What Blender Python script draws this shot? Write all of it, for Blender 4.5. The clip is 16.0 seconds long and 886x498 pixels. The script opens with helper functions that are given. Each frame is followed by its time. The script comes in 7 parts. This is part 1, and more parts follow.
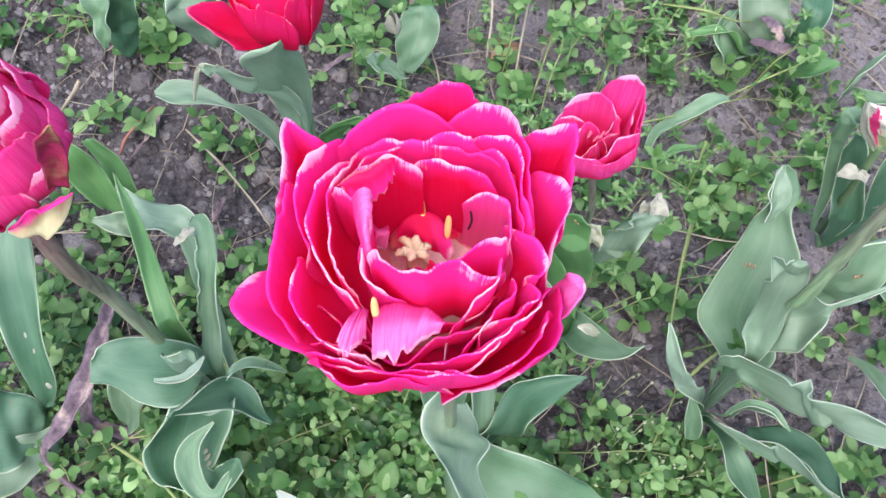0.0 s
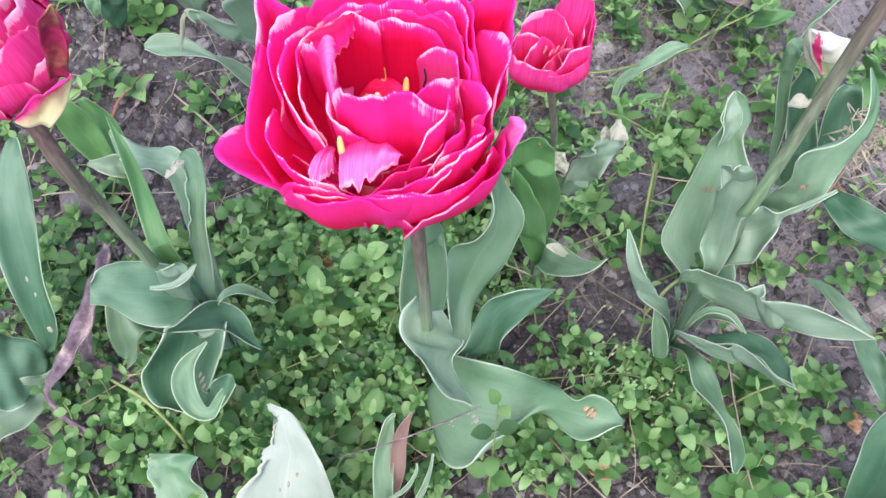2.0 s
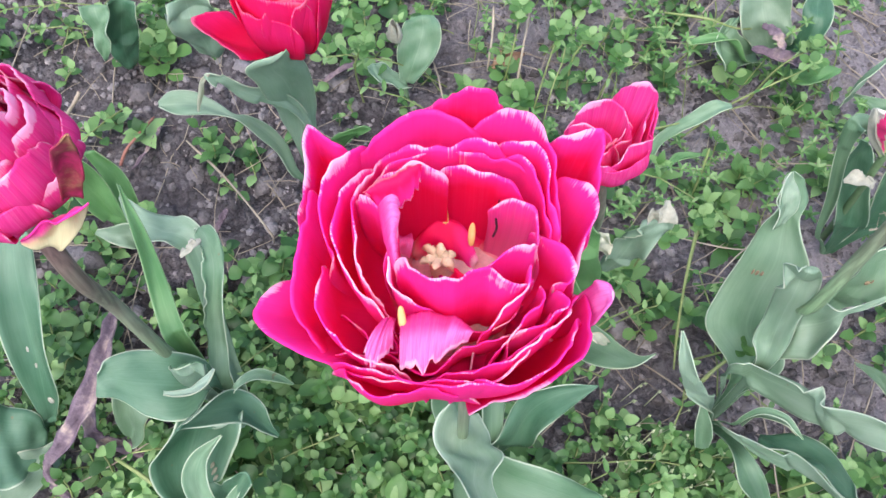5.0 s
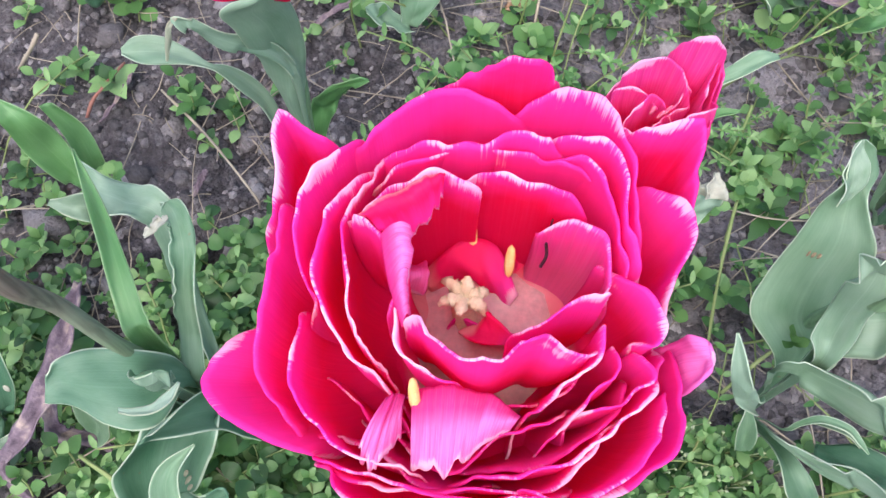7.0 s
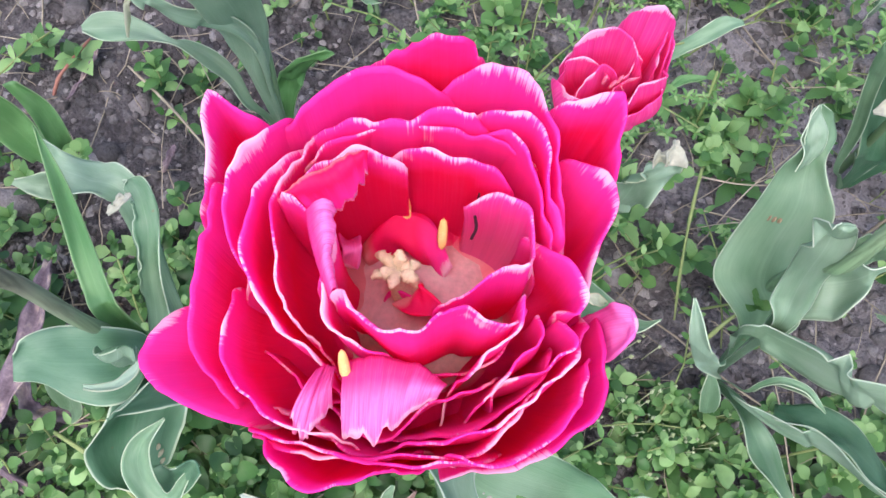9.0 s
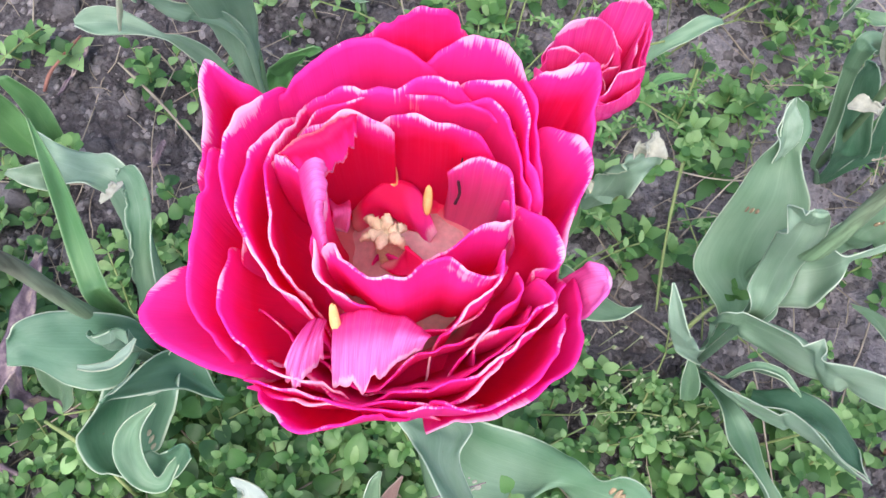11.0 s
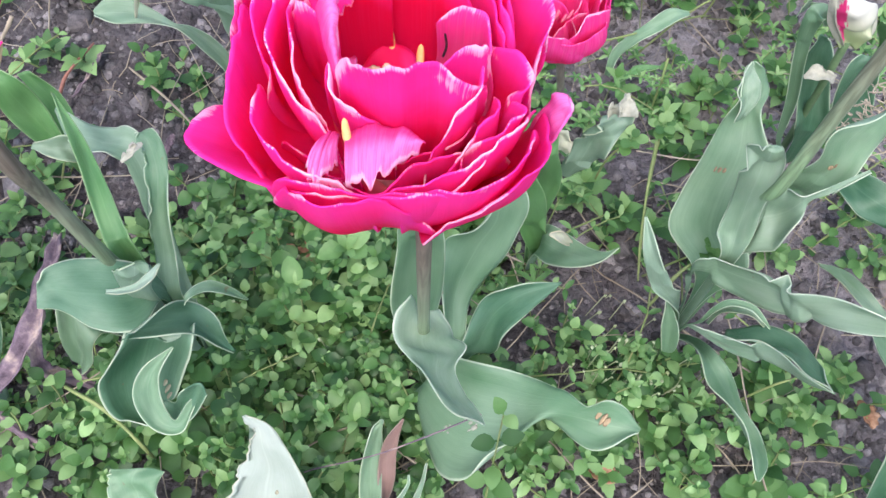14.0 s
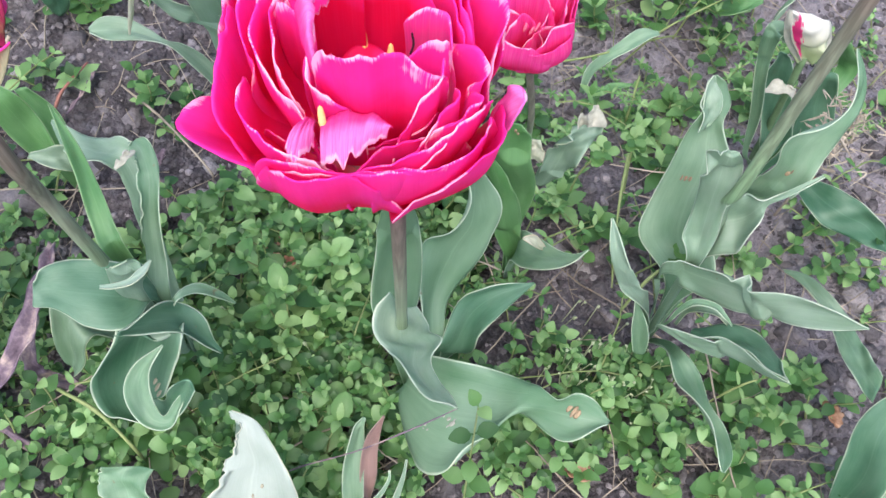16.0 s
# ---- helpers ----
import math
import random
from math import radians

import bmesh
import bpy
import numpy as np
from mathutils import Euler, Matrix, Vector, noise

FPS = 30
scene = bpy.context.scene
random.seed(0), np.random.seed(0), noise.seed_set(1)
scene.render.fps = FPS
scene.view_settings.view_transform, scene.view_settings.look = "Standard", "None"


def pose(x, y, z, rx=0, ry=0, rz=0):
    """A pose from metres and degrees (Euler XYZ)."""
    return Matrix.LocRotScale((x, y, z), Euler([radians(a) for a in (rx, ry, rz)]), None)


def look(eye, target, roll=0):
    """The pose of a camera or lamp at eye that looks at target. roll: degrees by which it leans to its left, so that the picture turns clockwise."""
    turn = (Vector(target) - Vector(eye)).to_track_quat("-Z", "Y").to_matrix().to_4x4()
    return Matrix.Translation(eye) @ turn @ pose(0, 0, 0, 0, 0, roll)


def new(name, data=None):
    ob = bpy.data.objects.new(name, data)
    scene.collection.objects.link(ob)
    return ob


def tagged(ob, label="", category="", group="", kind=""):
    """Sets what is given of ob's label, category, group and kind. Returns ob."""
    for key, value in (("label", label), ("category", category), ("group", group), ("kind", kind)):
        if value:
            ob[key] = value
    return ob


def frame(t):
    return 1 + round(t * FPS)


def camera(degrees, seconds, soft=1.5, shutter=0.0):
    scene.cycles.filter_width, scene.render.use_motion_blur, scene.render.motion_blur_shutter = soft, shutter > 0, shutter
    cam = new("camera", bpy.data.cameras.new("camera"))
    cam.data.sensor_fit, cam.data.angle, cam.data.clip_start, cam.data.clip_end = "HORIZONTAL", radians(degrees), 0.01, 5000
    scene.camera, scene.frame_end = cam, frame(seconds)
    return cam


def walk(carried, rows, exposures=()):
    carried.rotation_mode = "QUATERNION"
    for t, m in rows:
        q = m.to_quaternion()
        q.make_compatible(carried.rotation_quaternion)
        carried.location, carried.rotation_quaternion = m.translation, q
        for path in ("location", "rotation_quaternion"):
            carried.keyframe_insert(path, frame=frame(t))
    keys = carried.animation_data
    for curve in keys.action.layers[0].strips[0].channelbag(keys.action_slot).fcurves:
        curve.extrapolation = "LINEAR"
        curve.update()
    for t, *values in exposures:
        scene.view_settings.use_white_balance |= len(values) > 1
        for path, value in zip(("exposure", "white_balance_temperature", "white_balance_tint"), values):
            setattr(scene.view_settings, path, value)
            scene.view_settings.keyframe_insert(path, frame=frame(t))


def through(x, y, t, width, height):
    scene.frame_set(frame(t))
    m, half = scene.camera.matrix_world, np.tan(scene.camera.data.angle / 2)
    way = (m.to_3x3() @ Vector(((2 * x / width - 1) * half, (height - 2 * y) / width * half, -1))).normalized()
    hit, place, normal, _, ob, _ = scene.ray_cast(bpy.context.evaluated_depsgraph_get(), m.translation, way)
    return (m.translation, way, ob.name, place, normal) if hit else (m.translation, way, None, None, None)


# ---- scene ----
cam = camera(52.7, 16.0)
PATH = [
    (0, (0.018, 0.015, 0.661), (0.014, 0.846, -1.158), 0.0),
    (0.5, (0.021, 0.007, 0.66), (0.021, 0.839, -1.159), -0.2),
    (1, (0.022, -0.008, 0.661), (0.028, 0.829, -1.155), -0.3),
    (1.5, (0.025, -0.029, 0.665), (0.035, 0.815, -1.148), -0.5),
    (2, (0.029, -0.05, 0.671), (0.039, 0.807, -1.137), -0.9),
    (2.5, (0.033, -0.067, 0.671), (0.042, 0.801, -1.13), -1.3),
    (3, (0.029, -0.069, 0.673), (0.04, 0.806, -1.126), -1.3),
    (3.5, (0.022, -0.05, 0.675), (0.036, 0.825, -1.124), -1.1),
    (4, (0.016, -0.016, 0.677), (0.029, 0.848, -1.126), -0.7),
    (4.5, (0.013, 0.0, 0.667), (0.024, 0.857, -1.141), -0.1),
    (4.7, (0.011, 0.006, 0.663), (0.024, 0.863, -1.144), 0.4),
    (6.8, (-0.001, 0.066, 0.601), (0.018, 0.808, -1.256), 1.5),
    (7, (0.002, 0.068, 0.595), (0.023, 0.795, -1.268), 1.8),
    (7.5, (0.006, 0.068, 0.596), (0.033, 0.768, -1.277), 2.0),
    (8, (0.011, 0.068, 0.599), (0.046, 0.751, -1.28), 2.4),
    (8.5, (0.013, 0.067, 0.601), (0.057, 0.736, -1.283), 2.8),
    (9, (0.014, 0.067, 0.6), (0.063, 0.73, -1.286), 3.1),
    (11.5, (0.014, 0.045, 0.61), (0.097, 0.738, -1.265), 5.4),
    (12, (0.014, 0.033, 0.614), (0.1, 0.75, -1.251), 5.2),
    (12.5, (0.011, 0.018, 0.619), (0.102, 0.773, -1.231), 5.1),
    (13, (0.013, 0.005, 0.62), (0.101, 0.779, -1.222), 4.4),
    (13.5, (0.009, -0.007, 0.621), (0.101, 0.78, -1.215), 4.3),
    (14, (0.011, -0.016, 0.623), (0.107, 0.783, -1.208), 4.1),
    (14.5, (0.013, -0.026, 0.631), (0.114, 0.786, -1.194), 4.1),
    (15, (0.014, -0.037, 0.637), (0.124, 0.795, -1.179), 4.4),
    (15.5, (0.014, -0.04, 0.639), (0.127, 0.804, -1.17), 4.6),
    (16, (0.016, -0.041, 0.64), (0.137, 0.816, -1.163), 5.0),
]
walk(cam, [(t, look(eye, target, roll)) for t, eye, target, roll in PATH])

# ---- light ----
SUN_ELEVATION, SUN_TURN = radians(66), radians(200)
world = bpy.data.worlds.new("sky")
scene.world = world
world.use_nodes = True
_wn = world.node_tree.nodes
_sky = _wn.new("ShaderNodeTexSky")
_sky.sky_type, _sky.sun_disc = "NISHITA", False
_sky.sun_elevation, _sky.sun_rotation = SUN_ELEVATION, SUN_TURN
_sky.dust_density = 3.2
world.node_tree.links.new(_sky.outputs[0], _wn["Background"].inputs[0])
_wn["Background"].inputs[1].default_value = 0.15
sun = new("sun", bpy.data.lights.new("sun", "SUN"))
sun.data.energy, sun.data.angle, sun.data.color = 0.95, radians(60), (1.0, 0.985, 0.97)
sun.matrix_world = look((-0.34 * math.cos(SUN_ELEVATION) * 3, -0.94 * math.cos(SUN_ELEVATION) * 3, 3 * math.sin(SUN_ELEVATION)), (0, 0, 0))
scene.view_settings.exposure = 1.52


# ---- materials ----
class Mat:
    """A node material with short calls for its nodes."""

    def __init__(self, name, rough=0.6, spec=0.3):
        self.m = bpy.data.materials.new(name)
        self.m.use_nodes = True
        self.t = self.m.node_tree
        self.b = self.t.nodes["Principled BSDF"]
        self.b.inputs["Roughness"].default_value = rough
        self.b.inputs["Specular IOR Level"].default_value = spec
        self.geo = self.t.nodes.new("ShaderNodeNewGeometry")
        self.tc = self.t.nodes.new("ShaderNodeTexCoord")

    def put(self, socket, value):
        if isinstance(value, (int, float, tuple)):
            socket.default_value = value
        else:
            self.t.links.new(value, socket)

    def noise(self, vec, scale, detail=4.0, rough=0.55):
        n = self.t.nodes.new("ShaderNodeTexNoise")
        self.t.links.new(vec, n.inputs["Vector"])
        n.inputs["Scale"].default_value, n.inputs["Detail"].default_value, n.inputs["Roughness"].default_value = scale, detail, rough
        return n.outputs["Fac"]

    def stretch(self, vec, s):
        n = self.t.nodes.new("ShaderNodeMapping")
        self.t.links.new(vec, n.inputs["Vector"])
        n.inputs["Scale"].default_value = s
        return n.outputs[0]

    def ramp(self, fac, *stops):
        n = self.t.nodes.new("ShaderNodeValToRGB")
        self.t.links.new(fac, n.inputs[0])
        e = n.color_ramp.elements
        while len(e) < len(stops):
            e.new(0.5)
        for el, (p, c) in zip(e, stops):
            el.position = p
            el.color = (*c, 1) if isinstance(c, tuple) else (c, c, c, 1)
        return n.outputs[0]

    def mix(self, fac, a, b, how="MIX"):
        n = self.t.nodes.new("ShaderNodeMix")
        n.data_type, n.blend_type = "RGBA", how
        for i, v in ((0, fac), (6, a), (7, b)):
            if isinstance(v, tuple) and len(v) == 3:
                v = (*v, 1)
            self.put(n.inputs[i], v)
        return n.outputs[2]

    def math(self, op, a, b=0.0):
        n = self.t.nodes.new("ShaderNodeMath")
        n.operation = op
        self.put(n.inputs[0], a), self.put(n.inputs[1], b)
        return n.outputs[0]

    def bump(self, height, strength, distance):
        n = self.t.nodes.new("ShaderNodeBump")
        self.t.links.new(height, n.inputs["Height"])
        n.inputs["Strength"].default_value, n.inputs["Distance"].default_value = strength, distance
        self.t.links.new(n.outputs[0], self.b.inputs["Normal"])
        return n.outputs[0]

    def colour(self, socket, through=0.0, tint=None):
        """Base colour; through: the share of light that passes a thin blade."""
        self.put(self.b.inputs["Base Color"], (*socket, 1) if isinstance(socket, tuple) else socket)
        if through:
            tr = self.t.nodes.new("ShaderNodeBsdfTranslucent")
            col = socket
            if tint:
                col = self.mix(1.0, socket, tint, "MULTIPLY")
            self.put(tr.inputs["Color"], (*col, 1) if isinstance(col, tuple) else col)
            mx = self.t.nodes.new("ShaderNodeMixShader")
            mx.inputs[0].default_value = through
            out = self.t.nodes["Material Output"]
            self.t.links.new(self.b.outputs[0], mx.inputs[1])
            self.t.links.new(tr.outputs[0], mx.inputs[2])
            self.t.links.new(mx.outputs[0], out.inputs[0])
        return self.m

    def uv(self):
        """Across (0 to 1) and along (0 at the base to 1) of a blade."""
        n = self.t.nodes.new("ShaderNodeSeparateXYZ")
        self.t.links.new(self.tc.outputs["UV"], n.inputs[0])
        return n.outputs[0], n.outputs[1]

    def random(self):
        n = self.t.nodes.new("ShaderNodeObjectInfo")
        return n.outputs["Random"]


def leaf_material(name, body, bloom, edge, through=0.33):
    """Tulip leaf: waxy bloom in patches, fine ribs along the blade, a pale thin margin, small brown scars."""
    k = Mat(name, 0.40, 0.55)
    across, along = k.uv()
    pos = k.tc.outputs["Object"]
    ribs = k.noise(k.stretch(k.tc.outputs["UV"], (110, 1.0, 1)), 1.0, 2)
    patch = k.math("ADD", k.math("MULTIPLY", k.noise(pos, 14, 3), 0.6), k.math("MULTIPLY", k.noise(k.stretch(k.tc.outputs["UV"], (3.2, 3.6, 1)), 1.0, 5, 0.65), 0.4))
    col = k.mix(k.ramp(patch, (0.38, 0.0), (0.62, 1.0)), body, bloom)
    col = k.mix(0.13, col, k.ramp(ribs, (0.3, tuple(c * 0.72 for c in body)), (0.7, tuple(min(1, c * 1.15) for c in bloom))))
    col = k.mix(k.math("MULTIPLY", k.random(), 0.35), col, tuple(c * 0.75 for c in body))
    side = k.math("ABSOLUTE", k.math("SUBTRACT", across, 0.5))
    col = k.mix(k.ramp(k.math("ADD", side, k.math("MULTIPLY", k.math("SUBTRACT", patch, 0.5), 0.07)), (0.483, 0.0), (0.496, 0.65)), col, edge)
    mid = k.ramp(side, (0.0, 0.22), (0.025, 0.0))
    col = k.mix(mid, col, tuple(min(1, c * 1.2) for c in bloom))
    scars = k.noise(pos, 75, 2)
    col = k.mix(k.ramp(scars, (0.745, 0.0), (0.77, 0.7)), col, (0.20, 0.15, 0.08))
    k.bump(k.math("ADD", ribs, k.math("MULTIPLY", k.noise(pos, 60, 3), 0.8)), 0.25, 0.0012)
    return k.colour(col, through, (0.8, 1.0, 0.5))


LEAF = leaf_material("tulip_leaf", (0.120, 0.252, 0.132), (0.285, 0.412, 0.285), (0.70, 0.77, 0.62))
BLOOM_LEAF = leaf_material("bloomed_leaf", (0.185, 0.310, 0.200), (0.37, 0.48, 0.375), (0.74, 0.79, 0.68), 0.36)
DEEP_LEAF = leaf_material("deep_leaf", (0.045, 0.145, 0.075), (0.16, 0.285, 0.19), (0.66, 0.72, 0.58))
UNDER_LEAF = leaf_material("leaf_underside", (0.20, 0.32, 0.22), (0.36, 0.48, 0.375), (0.58, 0.64, 0.50))
DRY_TIP = leaf_material("dry_leaf_tip", (0.50, 0.50, 0.38), (0.74, 0.73, 0.62), (0.62, 0.50, 0.36))
FRESH_LEAF = leaf_material("fresh_leaf", (0.08, 0.22, 0.065), (0.17, 0.34, 0.14), (0.34, 0.47, 0.25), 0.25)
PALE_LEAF = leaf_material("pale_leaf", (0.13, 0.23, 0.13), (0.27, 0.36, 0.27), (0.52, 0.55, 0.42))
BLEACHED_LEAF = leaf_material("bleached_leaf", (0.24, 0.35, 0.27), (0.40, 0.49, 0.42), (0.45, 0.46, 0.34))
WHITE_LEAF = leaf_material("white_leaf", (0.33, 0.40, 0.34), (0.50, 0.54, 0.49), (0.62, 0.58, 0.44), 0.30)
REDDISH_LEAF = leaf_material("reddish_leaf", (0.27, 0.16, 0.14), (0.40, 0.26, 0.24), (0.42, 0.34, 0.28))


def petal_material(name, foot, body, upper, edge, white=1.0, red=0.60, veins=0.09, streaks=0.16, rim_at=0.0):
    """Petal: pale foot, red body, pinker towards the margin, fine veins, white frayed streaks at the margin."""
    k = Mat(name, 0.45, 0.25)
    across, along = k.uv()
    vec = k.tc.outputs["UV"]
    pos = k.tc.outputs["Object"]
    streak = k.noise(k.stretch(vec, (85, 1.8, 1)), 1.0, 3, 0.6)
    vein = k.noise(k.stretch(vec, (30, 0.7, 1)), 1.0, 3, 0.55)
    broad = k.noise(pos, 55, 3)
    climb = k.math("ADD", along, k.math("MULTIPLY", k.math("SUBTRACT", broad, 0.5), 0.35))
    col = k.ramp(climb, (0.06, foot), (0.20, body), (red, body), (min(0.97, red + 0.27), upper))
    col = k.mix(k.math("MULTIPLY", k.ramp(vein, (0.45, 0.0), (0.70, 1.0)), veins), col, tuple(c * 0.72 for c in body))
    pink = tuple(min(1, c + 0.3 * streaks) for c in upper)
    col = k.mix(k.math("MULTIPLY", k.ramp(streak, (0.48, 0.0), (0.72, 1.0)), k.ramp(along, (0.45, streaks * 0.25), (0.95, streaks))), col, pink)
    hair = k.noise(k.stretch(vec, (160, 2.5, 1)), 1.0, 2, 0.6)
    patchy = k.ramp(k.noise(pos, 62, 2), (0.40, 0.0), (0.62, 1.0))
    rim = k.math("ADD", k.math("SUBTRACT", along, rim_at), k.math("MULTIPLY", k.math("SUBTRACT", hair, 0.5), 0.16))
    rim = k.math("ADD", rim, k.math("MULTIPLY", k.math("SUBTRACT", patchy, 0.60), 0.12 * white))
    col = k.mix(k.ramp(rim, (0.958, 0.0), (0.992, 0.85)), col, edge)
    k.bump(k.math("ADD", k.math("ADD", k.math("MULTIPLY", streak, 0.7), k.math("MULTIPLY", vein, 0.8)), k.math("MULTIPLY", broad, 1.6)), 0.36, 0.0011)
    return k.colour(col, 0.58, (1.0, 0.9, 0.97))


PETAL = petal_material("petal", (0.90, 0.36, 0.42), (0.95, 0.015, 0.19), (0.97, 0.058, 0.50), (0.98, 0.76, 0.90))
OUTER_PETAL = petal_material("outer_petal", (0.90, 0.36, 0.42), (0.95, 0.013, 0.17), (0.97, 0.053, 0.47), (0.97, 0.60, 0.80), 1.0, 0.62, rim_at=0.03)
# inner petals: own red, deepened so the body also carries the cup's shade
INNER_PETAL = petal_material("inner_petal", (0.90, 0.40, 0.42), (0.88, 0.010, 0.13), (0.96, 0.052, 0.47), (0.98, 0.75, 0.90), 1.0, 0.80, rim_at=0.025)
LILAC_PETAL = petal_material("lilac_petal", (0.92, 0.62, 0.72), (0.90, 0.14, 0.42), (0.96, 0.085, 0.54), (0.98, 0.78, 0.92), 1.0, 0.60, 0.35, 0.5, rim_at=0.01)
FADED_PETAL = petal_material("faded_petal", (0.93, 0.06, 0.42), (0.92, 0.11, 0.50), (0.93, 0.27, 0.68), (0.97, 0.80, 0.94), 1.2, 0.30, 0.5, 0.8, rim_at=-0.02)
FAR_PETAL = petal_material("dark_red_petal", (0.75, 0.3, 0.25), (0.85, 0.008, 0.11), (0.93, 0.026, 0.25), (0.92, 0.28, 0.45), 0.5)


def sepal_material():
    """Outer petal, pink along its upper half and cream-green along its lower margin and at its tip."""
    k = Mat("sepal", 0.55, 0.2)
    across, along = k.uv()
    n = k.noise(k.tc.outputs["Object"], 120, 4)
    veins = k.noise(k.stretch(k.tc.outputs["UV"], (3, 40, 1)), 1.0, 3)
    f = k.math("ADD", k.math("ADD", across, k.math("MULTIPLY", along, 0.45)), k.math("MULTIPLY", k.math("SUBTRACT", n, 0.5), 0.5))
    col = k.ramp(f, (0.42, (0.93, 0.05, 0.36)), (0.62, (0.92, 0.22, 0.40)), (0.78, (0.66, 0.48, 0.30)), (1.0, (0.62, 0.58, 0.36)))
    col = k.mix(0.25, col, k.ramp(veins, (0.3, 0.5), (0.7, 1.0)), "MULTIPLY")
    k.bump(veins, 0.3, 0.001)
    return k.colour(col, 0.3, (1.0, 0.75, 0.7))


SEPAL = sepal_material()
BACK_PETAL = petal_material("back_petal", (0.90, 0.36, 0.42), (0.92, 0.010, 0.10), (0.97, 0.045, 0.42), (0.97, 0.45, 0.70), 0.6, 0.72, rim_at=0.045)
SMALL_PETAL = petal_material("small_petal", (0.90, 0.36, 0.42), (0.90, 0.016, 0.18), (0.94, 0.085, 0.45), (0.97, 0.68, 0.86), 1.2, 0.46, 0.4, 0.6, rim_at=-0.018)


def white_petal_material():
    """Cream-white petal, greenish at the foot, with a ragged crimson streak down one side."""
    k = Mat("white_petal", 0.5, 0.25)
    across, along = k.uv()
    n = k.noise(k.stretch(k.tc.outputs["UV"], (22, 9, 1)), 1.0, 5, 0.7)
    col = k.ramp(along, (0.15, (0.42, 0.50, 0.26)), (0.45, (0.66, 0.64, 0.52)), (0.75, (0.76, 0.74, 0.69)))
    near = k.math("ABSOLUTE", k.math("SUBTRACT", across, 0.24))
    near = k.math("ADD", near, k.math("MULTIPLY", k.math("ABSOLUTE", k.math("SUBTRACT", along, 0.42)), 0.18))
    f = k.math("SUBTRACT", k.math("MULTIPLY", n, 0.34), near)
    col = k.mix(k.ramp(f, (0.04, 0.0), (0.075, 1.0)), col, (0.78, 0.05, 0.24))
    k.bump(n, 0.2, 0.001)
    return k.colour(col, 0.3)


def plain(name, colours, scale, rough=0.7, bump=0.3, dist=0.001, through=0.0):
    """A surface whose colour wanders between the given ones at two scales."""
    k = Mat(name, rough, 0.25)
    pos = k.tc.outputs["Object"]
    n = k.noise(pos, scale, 6, 0.65)
    step = 0.45 / max(1, len(colours) - 1)
    col = k.ramp(n, *[(0.28 + i * step, c) for i, c in enumerate(colours)])
    fine = k.noise(pos, scale * 7, 3)
    col = k.mix(0.3, col, k.ramp(fine, (0.3, 0.35), (0.7, 1.0)), "MULTIPLY")
    k.bump(k.math("ADD", n, k.math("MULTIPLY", fine, 0.5)), bump, dist)
    return k.colour(col, through)


def stem_material(name, shift=0.0):
    """Tulip stem: green near the leaves, flushed brown-purple higher up, with faint ribs."""
    k = Mat(name, 0.5, 0.25)
    pos = k.geo.outputs["Position"]
    sep = k.t.nodes.new("ShaderNodeSeparateXYZ")
    k.t.links.new(pos, sep.inputs[0])
    n = k.noise(pos, 30, 4)
    ribs = k.noise(k.stretch(pos, (520, 520, 3)), 1.0, 2)
    high = k.math("SUBTRACT", sep.outputs[2], shift)
    high = k.math("ADD", high, k.math("MULTIPLY", k.math("SUBTRACT", n, 0.5), 0.08))
    col = k.ramp(high, (0.15, (0.185, 0.29, 0.16)), (0.24, (0.19, 0.215, 0.15)), (0.33, (0.165, 0.110, 0.100)))
    col = k.mix(0.5, col, k.ramp(ribs, (0.38, 0.35), (0.62, 1.15)), "MULTIPLY")
    k.bump(ribs, 0.4, 0.001)
    return k.colour(col)


STEM, TALL_STEM, SHORT_STEM = stem_material("tulip_stem"), stem_material("tall_stem", 0.055), stem_material("short_stem", -0.07)
WHITE_PETAL = white_petal_material()
GREEN_STEM = plain("green_stem", [(0.10, 0.17, 0.08), (0.17, 0.26, 0.13)], 25, 0.5)
ANTHER = plain("anther", [(0.74, 0.38, 0.12), (0.82, 0.54, 0.26)], 300, 0.7)
STIGMA = plain("stigma", [(0.74, 0.60, 0.40), (0.85, 0.74, 0.55)], 200, 0.6, through=0.2)
DARK_PETAL = plain("withered_petal", [(0.52, 0.02, 0.14), (0.26, 0.03, 0.06), (0.36, 0.24, 0.11)], 75, 0.75)
CREAM = plain("cream_petal", [(0.40, 0.39, 0.30), (0.57, 0.555, 0.48)], 60, 0.6, through=0.25)
BLUSH = plain("pink_fleck", [(0.72, 0.05, 0.16), (0.8, 0.3, 0.4)], 120, 0.6)
DRY = plain("dry_leaf", [(0.055, 0.038, 0.055), (0.17, 0.125, 0.155), (0.46, 0.36, 0.30)], 70, 0.8, 0.6, 0.002)
SCAR = plain("leaf_scar", [(0.24, 0.17, 0.10), (0.40, 0.30, 0.19)], 400, 0.8)
DRY_SCAR = plain("dry_scar", [(0.30, 0.28, 0.18), (0.42, 0.39, 0.28)], 300, 0.8)
BROWN = plain("brown_leaf", [(0.10, 0.05, 0.035), (0.28, 0.15, 0.09), (0.50, 0.34, 0.24)], 70, 0.8, 0.5, 0.0015)
STRAW = plain("dry_straw", [(0.18, 0.145, 0.12), (0.34, 0.285, 0.22), (0.55, 0.48, 0.38)], 14, 0.8)


